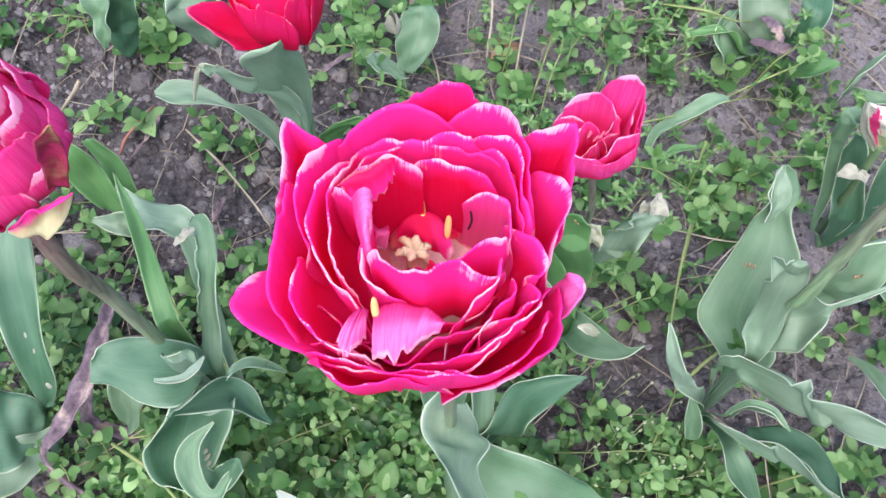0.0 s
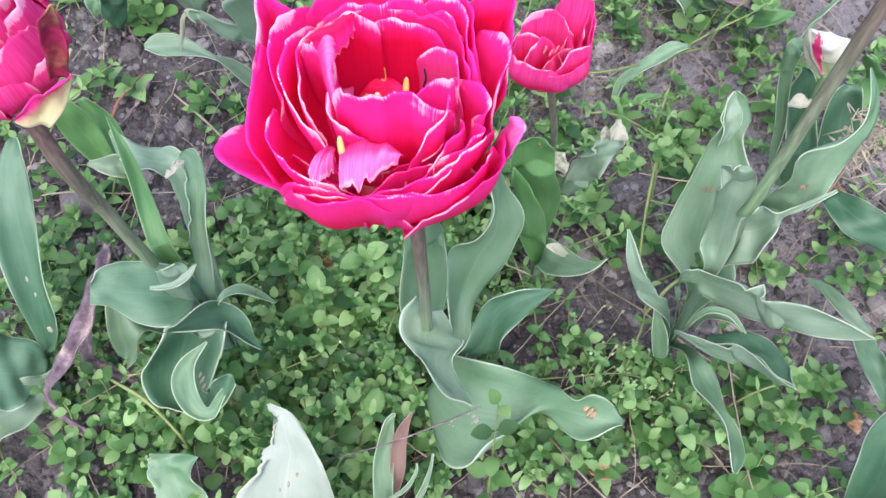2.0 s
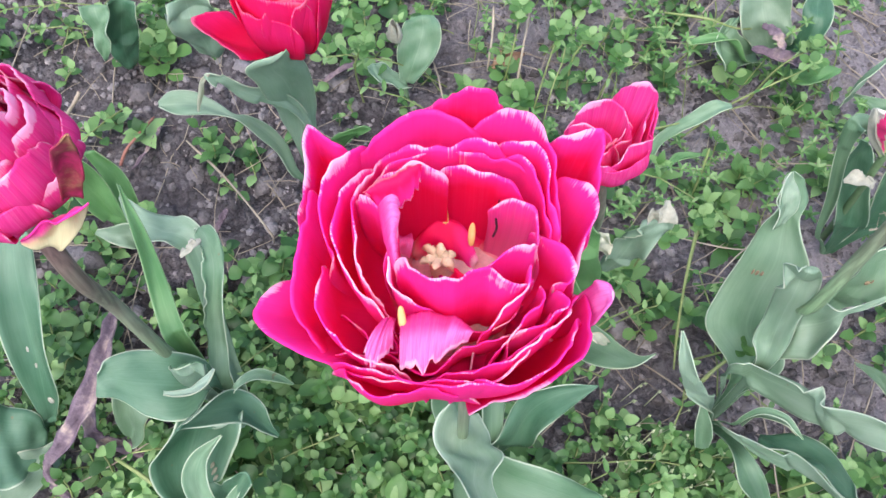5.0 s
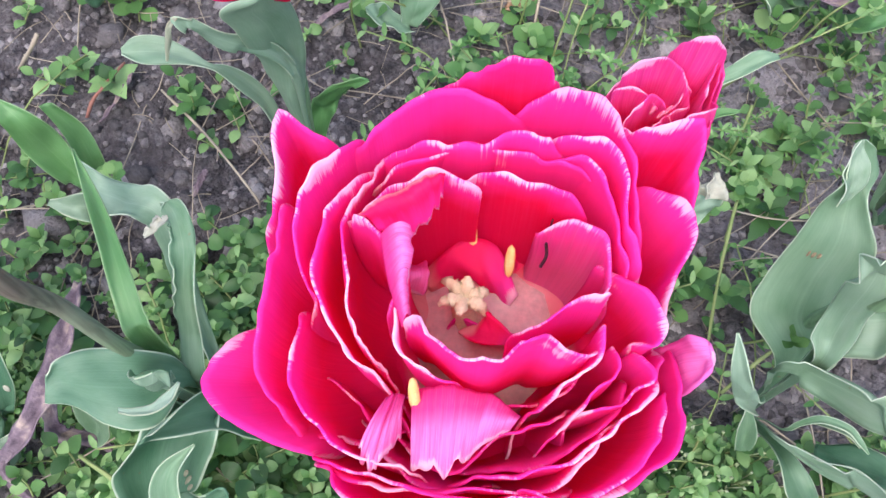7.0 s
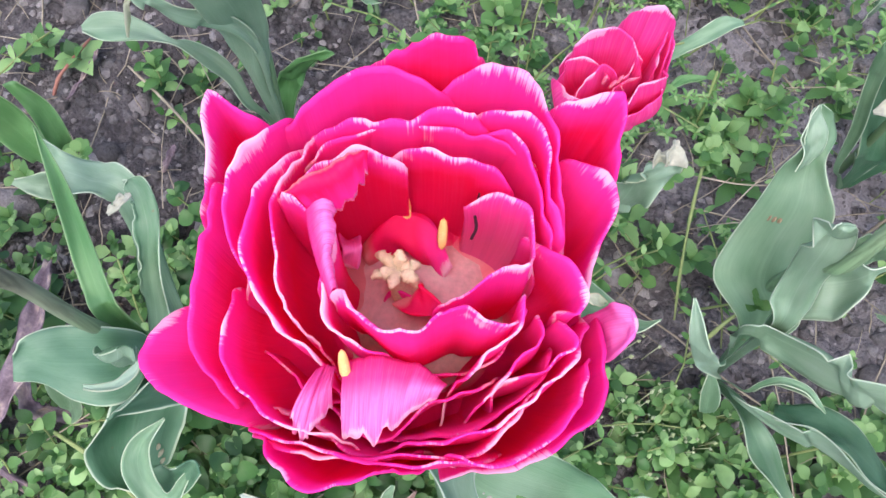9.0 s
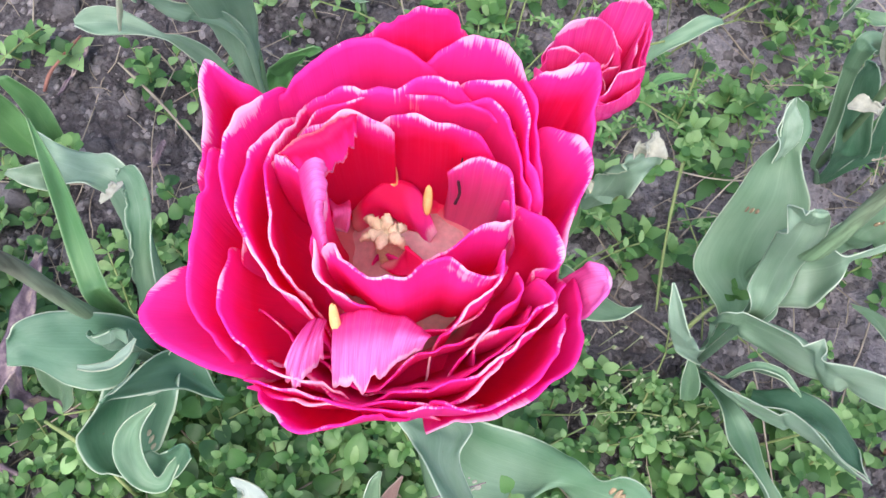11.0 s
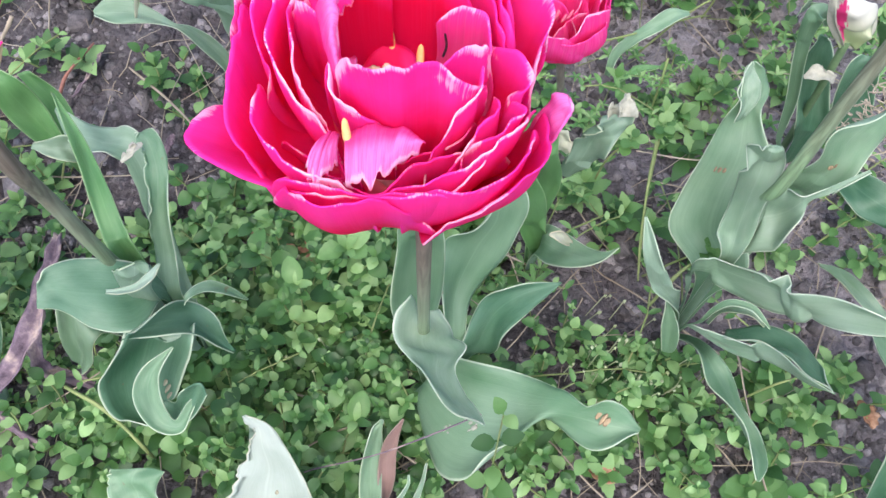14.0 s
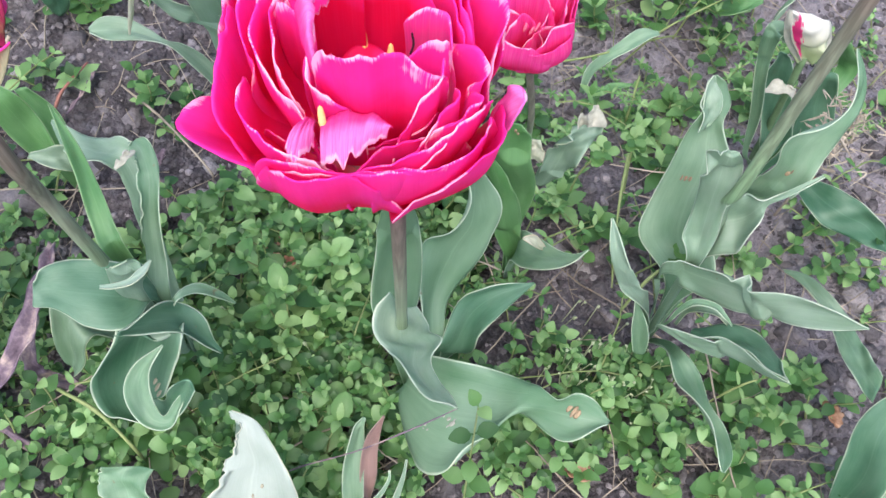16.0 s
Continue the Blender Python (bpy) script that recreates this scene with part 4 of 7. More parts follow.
blade(tulip_t, [(-0.080, 0.357, 0.135, 0.011, -139, -67), (-0.089, 0.352, 0.170, 0.011, -102, -61), (-0.107, 0.341, 0.195, 0.012, -161, -60), (-0.117, 0.337, 0.211, 0.010, -169, -57), (-0.125, 0.335, 0.221, 0.007, -157, -59), (-0.129, 0.335, 0.221, 0.002, -73, -62)], cup=.3, wave=.003, look=LEAF)
blade(tulip_t, [(-0.126, 0.335, 0.224, 0.002, 151, 0), (-0.132, 0.336, 0.214, 0.003, 159, 0), (-0.138, 0.340, 0.195, 0.003, 171, 0), (-0.143, 0.344, 0.180, 0.002, 175, 0), (-0.146, 0.345, 0.170, 0.001, 172, 0)], cup=.5, wave=.001, look=DRY_TIP, root=False, label="thin whitish drooping leaf tip")
blade(tulip_t, [(-0.075, 0.387, 0.050, 0.018, -8, 0), (-0.063, 0.382, 0.080, 0.017, 0, 0), (-0.042, 0.378, 0.100, 0.006, -38, 0)], cup=.3, look=FRESH_LEAF)
# far plants
blade(tulip_g, [(-0.017, 0.475, 0.020, 0.012, 0, 0), (-0.009, 0.487, 0.040, 0.031, -11, 0), (-0.003, 0.503, 0.055, 0.034, -15, 0), (-0.003, 0.515, 0.060, 0.019, 4, 0)], cup=.2)
blade(tulip_g, [(-0.017, 0.475, 0.020, 0.014, 123, 0), (-0.037, 0.476, 0.030, 0.024, 103, 0), (-0.050, 0.482, 0.030, 0.006, 102, 0)], cup=.3)
blade(tulip_h, [(0.299, 0.514, 0.010, 0.021, 36, 0), (0.261, 0.494, 0.035, 0.033, 70, 18), (0.255, 0.504, 0.048, 0.031, 49, 9), (0.263, 0.520, 0.050, 0.005, 14, 0)], cup=.4, wave=.003)
blade(tulip_h, [(0.314, 0.500, 0.010, 0.017, -63, 0), (0.329, 0.476, 0.030, 0.029, 66, 0), (0.356, 0.479, 0.030, 0.004, 68, 0)], cup=.3, wave=.002, look=FRESH_LEAF)
blade(tulip_h, [(0.302, 0.506, 0.020, 0.020, 0, 0), (0.289, 0.512, 0.050, 0.045, -4, 0), (0.285, 0.538, 0.070, 0.038, 0, 0)], cup=.5, wave=.004, look=PALE_LEAF)
blade(tulip_h, [(0.272, 0.494, 0.030, 0.012, -46, 0), (0.255, 0.499, 0.050, 0.016, -34, 0), (0.226, 0.502, 0.040, 0.006, -59, 0)], cup=.3, look=FRESH_LEAF)
blade(tulip_h, [(0.315, 0.502, 0.020, 0.014, -39, 0), (0.320, 0.494, 0.050, 0.017, -57, 0), (0.325, 0.506, 0.070, 0.027, -41, 0), (0.332, 0.533, 0.070, 0.010, 0, 0)], cup=.4, look=DEEP_LEAF)
blade(tulip_i, [(-0.258, 0.493, 0.020, 0.015, 12, 0), (-0.252, 0.493, 0.060, 0.028, 12, 0), (-0.240, 0.498, 0.100, 0.022, 0, 0)], cup=.5, wave=.003, look=DEEP_LEAF)
blade(tulip_i, [(-0.261, 0.469, 0.060, 0.003, 57, 0), (-0.259, 0.477, 0.080, 0.016, -21, 0), (-0.262, 0.492, 0.100, 0.022, 0, 0)], cup=.5, wave=.003, root=False)
blade(tulip_i, [(-0.171, 0.467, 0.070, 0.017, -176, 0), (-0.172, 0.460, 0.100, 0.032, -163, 0), (-0.173, 0.454, 0.130, 0.035, -162, 0), (-0.172, 0.455, 0.150, 0.030, -160, 0)], cup=.4, wave=.004, look=DEEP_LEAF, root=False)
blade(tulip_j, [(0.186, 0.400, 0.012, 0.005, -30, 0), (0.191, 0.409, 0.030, 0.008, -45, 0), (0.203, 0.412, 0.045, 0.010, -66, 0), (0.217, 0.415, 0.055, 0.011, -73, 0), (0.233, 0.422, 0.060, 0.012, -81, 0), (0.245, 0.423, 0.060, 0.005, -93, 0)], cup=.3, wave=.002, look=LEAF, root=False)
blade(tulip_j, [(0.193, 0.394, 0.008, 0.008, 21, 0), (0.210, 0.404, 0.012, 0.010, 70, 0), (0.231, 0.407, 0.012, 0.003, 61, 0)], cup=.3, look=FRESH_LEAF)
blade(tulip_k, [(0.355, 0.451, 0.020, 0.010, 35, 0), (0.369, 0.462, 0.050, 0.017, 56, 0), (0.400, 0.482, 0.060, 0.014, 58, 0)], cup=.3)
blade(tulip_k, [(0.366, 0.462, 0.020, 0.007, -57, 0), (0.376, 0.445, 0.030, 0.014, -92, 0), (0.399, 0.436, 0.040, 0.009, -71, 0)], cup=.3)
# dry stalks
DRY_A = [(-0.226, 0.257, 0.050), (-0.223, 0.221, 0.065), (-0.229, 0.179, 0.070), (-0.244, 0.154, 0.060), (-0.257, 0.146, 0.045), (-0.257, 0.135, 0.030), (-0.235, 0.117, 0.015)]
DRY_B = [(-0.231, 0.201, 0.050), (-0.233, 0.174, 0.045), (-0.228, 0.162, 0.035), (-0.214, 0.161, 0.020), (-0.200, 0.155, 0.012)]
DRY_C = [(-0.245, 0.396, 0.010), (-0.232, 0.419, 0.012), (-0.226, 0.437, 0.012)]
DRY_E = [(0.275, 0.489, 0.050), (0.293, 0.477, 0.055), (0.311, 0.475, 0.050), (0.324, 0.485, 0.045)]
DRY_F = [(0.279, 0.497, 0.070), (0.289, 0.486, 0.072), (0.294, 0.475, 0.065)]
DRY_G = [(-0.092, 0.488, 0.005), (-0.071, 0.499, 0.012), (-0.046, 0.502, 0.015), (-0.032, 0.509, 0.010)]
DRY_D = [(-0.172, 0.339, 0.004), (-0.165, 0.349, 0.015), (-0.160, 0.352, 0.020)]
SCARS = (
    (tulip_c, (0.1159, 0.0870, 0.1515), (-0.3, -0.3, 0.9), 0.0040, SCAR), (tulip_c, (0.1142, 0.0897, 0.1508), (-0.3, -0.3, 0.9), 0.0032, SCAR), (tulip_c, (0.1177, 0.0854, 0.1520), (-0.3, -0.3, 0.9), 0.0030, SCAR),
    (tulip_c, (0.0349, 0.1015, 0.0838), (-0.79, -0.12, 0.59), 0.0016, CREAM), (tulip_c, (0.0372, 0.1020, 0.0870), (-0.8, -0.12, 0.59), 0.0012, CREAM), (tulip_c, (0.0337, 0.0998, 0.0817), (-0.8, -0.15, 0.55), 0.0011, CREAM),
    (tulip_c, (0.0490, 0.1001, 0.0999), (-0.68, -0.22, 0.7), 0.0019, CREAM), (tulip_c, (0.0507, 0.0969, 0.1004), (-0.63, -0.25, 0.74), 0.0024, CREAM), (tulip_c, (0.0481, 0.0962, 0.0978), (-0.65, -0.25, 0.72), 0.0018, CREAM),
    (tulip_c, (0.0522, 0.0986, 0.1022), (-0.63, -0.25, 0.74), 0.0013, CREAM), (tulip_c, (0.0359, 0.0981, 0.0844), (-0.81, -0.15, 0.57), 0.0012, CREAM), (tulip_c, (0.0462, 0.1024, 0.0978), (-0.73, -0.17, 0.66), 0.0010, CREAM),
    (tulip_r, (0.2140, 0.2495, 0.1257), (-0.58, -0.68, 0.45), 0.0024, SCAR), (tulip_r, (0.2162, 0.2482, 0.1269), (-0.6, -0.65, 0.47), 0.0025, SCAR), (tulip_r, (0.2186, 0.2470, 0.1283), (-0.59, -0.65, 0.48), 0.0021, SCAR),
    (tulip_r, (0.2549, 0.2155, 0.1865), (-0.1, -0.99, 0.1), 0.0026, SCAR), (tulip_r, (0.2568, 0.2153, 0.1888), (-0.2, -0.97, 0.11), 0.0020, SCAR),
    (tulip_d, (-0.2629, 0.2048, 0.0748), (-0.09, -0.76, 0.64), 0.0022, CREAM), (tulip_d, (-0.2670, 0.2132, 0.0847), (0.23, -0.71, 0.67), 0.0030, CREAM), (tulip_d, (-0.2615, 0.1888, 0.0455), (-0.09, -0.94, 0.33), 0.0038, CREAM),
    (tulip_l, (-0.1264, 0.1259, 0.1107), (-0.52, -0.44, 0.74), 0.0038, DRY_SCAR), (tulip_l, (-0.1254, 0.1224, 0.1092), (-0.57, -0.42, 0.71), 0.0030, DRY_SCAR), (tulip_l, (-0.1275, 0.1293, 0.1121), (-0.54, -0.44, 0.72), 0.0026, DRY_SCAR),
    (tulip_f, (-0.0636, 0.0653, 0.1018), (-0.28, -0.66, 0.7), 0.0016, DRY_SCAR), (tulip_f, (-0.0699, 0.0608, 0.0954), (-0.13, -0.72, 0.68), 0.0024, DRY_SCAR), (tulip_f, (-0.0758, 0.0581, 0.0921), (-0.03, -0.71, 0.7), 0.0016, DRY_SCAR),
    (tulip_b, (0.0940, 0.2469, 0.1939), (-0.51, -0.86, 0.06), 0.0018, SCAR), (tulip_b, (0.0956, 0.2463, 0.1916), (-0.34, -0.94, 0.0), 0.0014, SCAR),
)
BUD_AT = (-0.026, 0.498, 0.050)
TALL_WEEDS = (
    ((0.123, 0.475, 0.004), (0.124, 0.484, 0.040), (0.136, 0.492, 0.060)),
    ((0.142, 0.457, 0.004), (0.152, 0.460, 0.050), (0.158, 0.465, 0.070)),
    ((0.216, 0.436, 0.004), (0.249, 0.432, 0.050), (0.295, 0.446, 0.070), (0.315, 0.457, 0.070)),
    ((0.066, 0.481, 0.004), (0.074, 0.496, 0.040), (0.081, 0.522, 0.060)),
    ((0.088, 0.445, 0.004), (0.099, 0.467, 0.040), (0.109, 0.490, 0.070)),
    ((0.282, 0.470, 0.004), (0.291, 0.466, 0.050), (0.317, 0.474, 0.070)),
    ((0.195, 0.231, 0.004), (0.207, 0.219, 0.050), (0.220, 0.215, 0.080)),
    ((0.210, 0.305, 0.004), (0.211, 0.320, 0.030), (0.212, 0.329, 0.050)),
    ((-0.165, 0.162, 0.004), (-0.171, 0.170, 0.040), (-0.182, 0.178, 0.060)),
    ((0.240, 0.127, 0.004), (0.259, 0.129, 0.040), (0.285, 0.133, 0.050)),
    ((0.161, 0.301, 0.004), (0.164, 0.299, 0.050), (0.177, 0.300, 0.080)),
    ((-0.255, 0.325, 0.004), (-0.231, 0.325, 0.040), (-0.209, 0.327, 0.060)),
    ((-0.056, 0.474, 0.004), (-0.059, 0.470, 0.050), (-0.049, 0.470, 0.080)),
)
DEAD_LEAVES = (
    ((0.058, 0.502, 0.006), (0.071, 0.505, 0.014), (0.087, 0.515, 0.008)),
    ((0.332, 0.123, 0.008), (0.335, 0.112, 0.014), (0.338, 0.103, 0.008)),
    ((0.135, 0.086, 0.005), (0.145, 0.081, 0.012), (0.154, 0.078, 0.006)),
    ((-0.007, 0.263, 0.012), (0.007, 0.257, 0.018), (0.019, 0.263, 0.012)),
    ((0.362, 0.310, 0.020), (0.360, 0.287, 0.030), (0.365, 0.277, 0.020)),
)


part("stem", tube_mesh("stem", stem_to_ground(STEM_C, (0.030, 0.158)), [0.0040, 0.0033, 0.0031, 0.0036, 0.0042], STEM), tulip_c, "brownish-green ribbed stem")
STEM_L[0] = (-0.151, 0.180, 0.374)
part("stem", tube_mesh("stem", stem_to_ground(STEM_L, (-0.128, 0.180)), [0.0042, 0.0038, 0.0038, 0.0042], STEM), tulip_l, "brownish stem leaning outward")
STEM_B[0] = (0.0925, 0.243, 0.265)
part("stem", tube_mesh("stem", stem_to_ground(STEM_B, (0.108, 0.244)), [0.0023, 0.0020, 0.0021, 0.0026], SHORT_STEM), tulip_b, "thin brownish-green stem")
STEM_R.append((0.2165, 0.2085, 0.163))
part("stem", tube_mesh("stem", stem_to_ground(STEM_R, (0.236, 0.236)), [0.0038, 0.0037, 0.0039, 0.0044], TALL_STEM), tulip_r, "tall stem, brown above and green below")


def flower_head(plant, at, label=""):
    ob = new("flower")
    ob.location = at
    ob.empty_display_size = 0.02
    bpy.context.view_layer.update()
    ob.parent = plant
    ob.matrix_parent_inverse = plant.matrix_world.inverted()
    return tagged(ob, label)


flower_c = flower_head(tulip_c, (0.014, 0.122, 0.380), "wide-open double flower with ruffled pink petals edged white")
petal(flower_c, (-141, 0.0322, 0.0250), (-122, 0.0317, 0.0330), (-103, 0.0306, 0.0360), (-85, 0.0237, 0.0380), (-60, 0.0241, 0.0380), (-48, 0.0253, 0.0320), belly=.95, rim=.3, lift=.06, look=OUTER_PETAL)
petal(flower_c, (-107, 0.0320, 0.0280), (-87, 0.0315, 0.0360), (-64, 0.0315, 0.0400), (-43, 0.0315, 0.0420), (-29, 0.0307, 0.0400), belly=.9, rim=.5, lift=.06, look=OUTER_PETAL)
petal(flower_c, (-145, 0.0415, 0.0320), (-133, 0.0373, 0.0380), (-116, 0.0365, 0.0390), (-101, 0.0352, 0.0380), (-90, 0.0335, 0.0320), belly=.9, rim=.4, lift=.06, look=OUTER_PETAL)
petal(flower_c, (-148, 0.0213, 0.0180), (-107, 0.0186, 0.0260), (-70, 0.0181, 0.0320), (-45, 0.0200, 0.0360), (-30, 0.0198, 0.0360), belly=.95, rim=.2, lift=.06, look=OUTER_PETAL)
petal(flower_c, (-161, 0.0343, 0.0300), (-145, 0.0332, 0.0320), (-134, 0.0298, 0.0300), (-125, 0.0237, 0.0240), belly=.95, rim=.2, lift=.06, look=OUTER_PETAL)
petal(flower_c, (163, 0.0496, 0.0400), (153, 0.0509, 0.0500), (139, 0.0572, 0.0570), (137, 0.0502, 0.0540), (131, 0.0451, 0.0500), point=.6, belly=.95, rim=.4, look=INNER_PETAL)
petal(flower_c, (106, 0.0480, 0.0480), (94, 0.0462, 0.0580), (84, 0.0460, 0.0640), (77, 0.0464, 0.0640), (71, 0.0500, 0.0480), belly=1.04, rim=.2, look=BACK_PETAL)
petal(flower_c, (132, 0.0448, 0.0500), (119, 0.0434, 0.0560), (103, 0.0430, 0.0580), (90, 0.0409, 0.0560), (81, 0.0396, 0.0520), belly=.97, rim=.5, look=OUTER_PETAL)
petal(flower_c, (85, 0.0400, 0.0500), (73, 0.0435, 0.0580), (62, 0.0454, 0.0580), (52, 0.0434, 0.0560), (40, 0.0382, 0.0540), (24, 0.0327, 0.0500), belly=.97, rim=.3, look=OUTER_PETAL)
petal(flower_c, (55, 0.0452, 0.0520), (47, 0.0499, 0.0550), (40, 0.0555, 0.0580), (32, 0.0491, 0.0500), (15, 0.0424, 0.0380), point=.6, belly=.9, rim=.3, look=INNER_PETAL)
petal(flower_c, (39, 0.0409, 0.0480), (30, 0.0417, 0.0520), (23, 0.0425, 0.0520), (17, 0.0413, 0.0500), (11, 0.0381, 0.0460), (-4, 0.0355, 0.0400), belly=.97, rim=.6, look=OUTER_PETAL)
petal(flower_c, (-10, 0.0380, 0.0340), (-22, 0.0404, 0.0380), (-34, 0.0440, 0.0420), (-43, 0.0448, 0.0440), (-56, 0.0425, 0.0410), (-67, 0.0400, 0.0350), (-78, 0.0370, 0.0260), belly=.98, rim=.5, look=OUTER_PETAL)
petal(flower_c, (-27, 0.0390, 0.0420), (-40, 0.0410, 0.0460), (-57, 0.0405, 0.0470), (-66, 0.0400, 0.0490), (-77, 0.0385, 0.0470), (-88, 0.0370, 0.0400), belly=1.0, rim=.5, look=OUTER_PETAL)
petal(flower_c, (-71, 0.0370, 0.0430), (-84, 0.0375, 0.0460), (-97, 0.0380, 0.0460), (-111, 0.0390, 0.0460), (-125, 0.0415, 0.0460), (-137, 0.0440, 0.0440), belly=1.0, rim=.5, look=OUTER_PETAL)
petal(flower_c, (-137, 0.0450, 0.0400), (-128, 0.0475, 0.0480), (-119, 0.0480, 0.0520), (-110, 0.0435, 0.0500), (-102, 0.0400, 0.0470), (-92, 0.0375, 0.0380), (-84, 0.0355, 0.0280), belly=.98, rim=.4, look=OUTER_PETAL)
petal(flower_c, (-139, 0.0447, 0.0340), (-150, 0.0513, 0.0380), (-158, 0.0563, 0.0400), (-167, 0.0594, 0.0390), (-173, 0.0556, 0.0390), (-181, 0.0492, 0.0350), belly=.7, rim=.4, point=.35, look=OUTER_PETAL)
petal(flower_c, (-149, 0.0448, 0.0340), (-161, 0.0469, 0.0400), (-170, 0.0469, 0.0460), (-180, 0.0455, 0.0500), (-192, 0.0457, 0.0520), (-205, 0.0461, 0.0500), belly=.98, rim=.5, look=OUTER_PETAL)
petal(flower_c, (178, 0.0356, 0.0440), (171, 0.0390, 0.0520), (160, 0.0409, 0.0570), (151, 0.0412, 0.0590), (140, 0.0420, 0.0570), (129, 0.0431, 0.0520), belly=1.04, rim=.1, lift=.28, foot=.013)
petal(flower_c, (-130, 0.0276, 0.0320), (-144, 0.0266, 0.0430), (-155, 0.0290, 0.0500), (-164, 0.0303, 0.0540), (-174, 0.0323, 0.0560), (-186, 0.0343, 0.0580), (-200, 0.0359, 0.0580), (-213, 0.0371, 0.0560), (-227, 0.0382, 0.0500), belly=1.06, rim=.5, lift=.28, foot=.013)
petal(flower_c, (-111, 0.0352, 0.0360), (-122, 0.0373, 0.0430), (-135, 0.0400, 0.0470), (-147, 0.0413, 0.0490), (-157, 0.0408, 0.0490), (-166, 0.0394, 0.0490), (-178, 0.0377, 0.0440), belly=1.04, rim=.2, lift=.28, foot=.013)
petal(flower_c, (-141, 0.0238, 0.0320), (-157, 0.0255, 0.0450), (-168, 0.0273, 0.0510), (-181, 0.0285, 0.0540), (-194, 0.0305, 0.0550), (-211, 0.0340, 0.0540), (-223, 0.0370, 0.0510), (-237, 0.0389, 0.0460), belly=1.08, rim=.1, lift=.28, foot=.013)
petal(flower_c, (125, 0.0374, 0.0500), (112, 0.0344, 0.0570), (106, 0.0321, 0.0570), (93, 0.0303, 0.0570), (84, 0.0326, 0.0570), (72, 0.0327, 0.0570), (65, 0.0339, 0.0500), belly=1.08, rim=.5, lift=.28, foot=.013)
petal(flower_c, (131, 0.0362, 0.0460), (120, 0.0339, 0.0520), (109, 0.0328, 0.0540), (97, 0.0319, 0.0540), (79, 0.0292, 0.0530), (62, 0.0319, 0.0520), (47, 0.0343, 0.0460), belly=1.1, rim=.0, lift=.28, foot=.013)
petal(flower_c, (69, 0.0361, 0.0520), (57, 0.0382, 0.0570), (51, 0.0386, 0.0570), (42, 0.0359, 0.0560), (32, 0.0329, 0.0540), (16, 0.0296, 0.0500), belly=1.04, rim=.6, lift=.28, foot=.013)
petal(flower_c, (68, 0.0334, 0.0480), (59, 0.0345, 0.0530), (47, 0.0319, 0.0540), (37, 0.0303, 0.0520), (16, 0.0283, 0.0480), belly=1.06, rim=.2, lift=.28, foot=.013)
petal(flower_c, (23, 0.0238, 0.0440), (7, 0.0293, 0.0500), (-1, 0.0320, 0.0510), (-8, 0.0332, 0.0500), (-15, 0.0319, 0.0480), (-14, 0.0283, 0.0440), belly=1.02, rim=.9, lift=.28, foot=.013)
petal(flower_c, (-15, 0.0355, 0.0400), (-30, 0.0346, 0.0470), (-43, 0.0335, 0.0480), (-54, 0.0333, 0.0480), (-68, 0.0343, 0.0470), (-83, 0.0339, 0.0440), (-100, 0.0339, 0.0400), belly=1.02, rim=.7, lift=.28, foot=.013)
petal(flower_c, (-41, 0.0332, 0.0380), (-57, 0.0336, 0.0440), (-74, 0.0357, 0.0440), (-90, 0.0355, 0.0440), (-106, 0.0364, 0.0440), (-120, 0.0411, 0.0440), (-133, 0.0439, 0.0420), belly=1.0, rim=.5, lift=.28, foot=.013)
petal(flower_c, (-18, 0.0287, 0.0440), (-23, 0.0320, 0.0470), (-31, 0.0315, 0.0470), (-40, 0.0305, 0.0440), (-57, 0.0274, 0.0380), belly=1.04, rim=.3, lift=.28, foot=.013)
petal(flower_c, (-19, 0.0241, 0.0440), (-28, 0.0281, 0.0460), (-41, 0.0272, 0.0450), (-58, 0.0259, 0.0400), (-70, 0.0273, 0.0340), belly=1.02, rim=.2, lift=.28, foot=.013)
petal(flower_c, (-82, 0.0260, 0.0240), (-74, 0.0226, 0.0360), (-64, 0.0217, 0.0440), (-55, 0.0205, 0.0500), (-41, 0.0213, 0.0540), (-32, 0.0216, 0.0570), (-21, 0.0206, 0.0580), belly=1.0, rim=.4, lift=.28, foot=.013)
petal(flower_c, (148, 0.0329, 0.0480), (138, 0.0277, 0.0580), (124, 0.0246, 0.0630), (113, 0.0228, 0.0630), (99, 0.0211, 0.0580), belly=1.2, rim=.3, wide=.03, lift=.06, look=INNER_PETAL)
petal(flower_c, (105, 0.0237, 0.0520), (91, 0.0234, 0.0570), (77, 0.0235, 0.0570), (61, 0.0249, 0.0560), (46, 0.0255, 0.0500), belly=1.2, rim=.2, wide=.03, lift=.06, look=INNER_PETAL)
petal(flower_c, (-176, 0.0193, 0.0480), (-189, 0.0174, 0.0540), (-202, 0.0187, 0.0580), (-204, 0.0208, 0.0590), (-205, 0.0237, 0.0580), (-209, 0.0289, 0.0580), (-208, 0.0318, 0.0540), belly=1.1, rim=.3, lift=.06)
petal(flower_c, (-20, 0.0212, 0.0500), (-35, 0.0213, 0.0560), (-47, 0.0182, 0.0610), (-56, 0.0149, 0.0650), (-82, 0.0159, 0.0690), (-98, 0.0183, 0.0730), (-114, 0.0178, 0.0710), (-135, 0.0164, 0.0670), (-158, 0.0170, 0.0600), belly=.92, rim=.5, lift=.06, wide=.04)
petal(flower_c, (-71, 0.0097, 0.0500), (-51, 0.0092, 0.0540), (-22, 0.0109, 0.0570), (-7, 0.0159, 0.0580), (-2, 0.0218, 0.0570), belly=1.06, rim=.4, lift=.06)
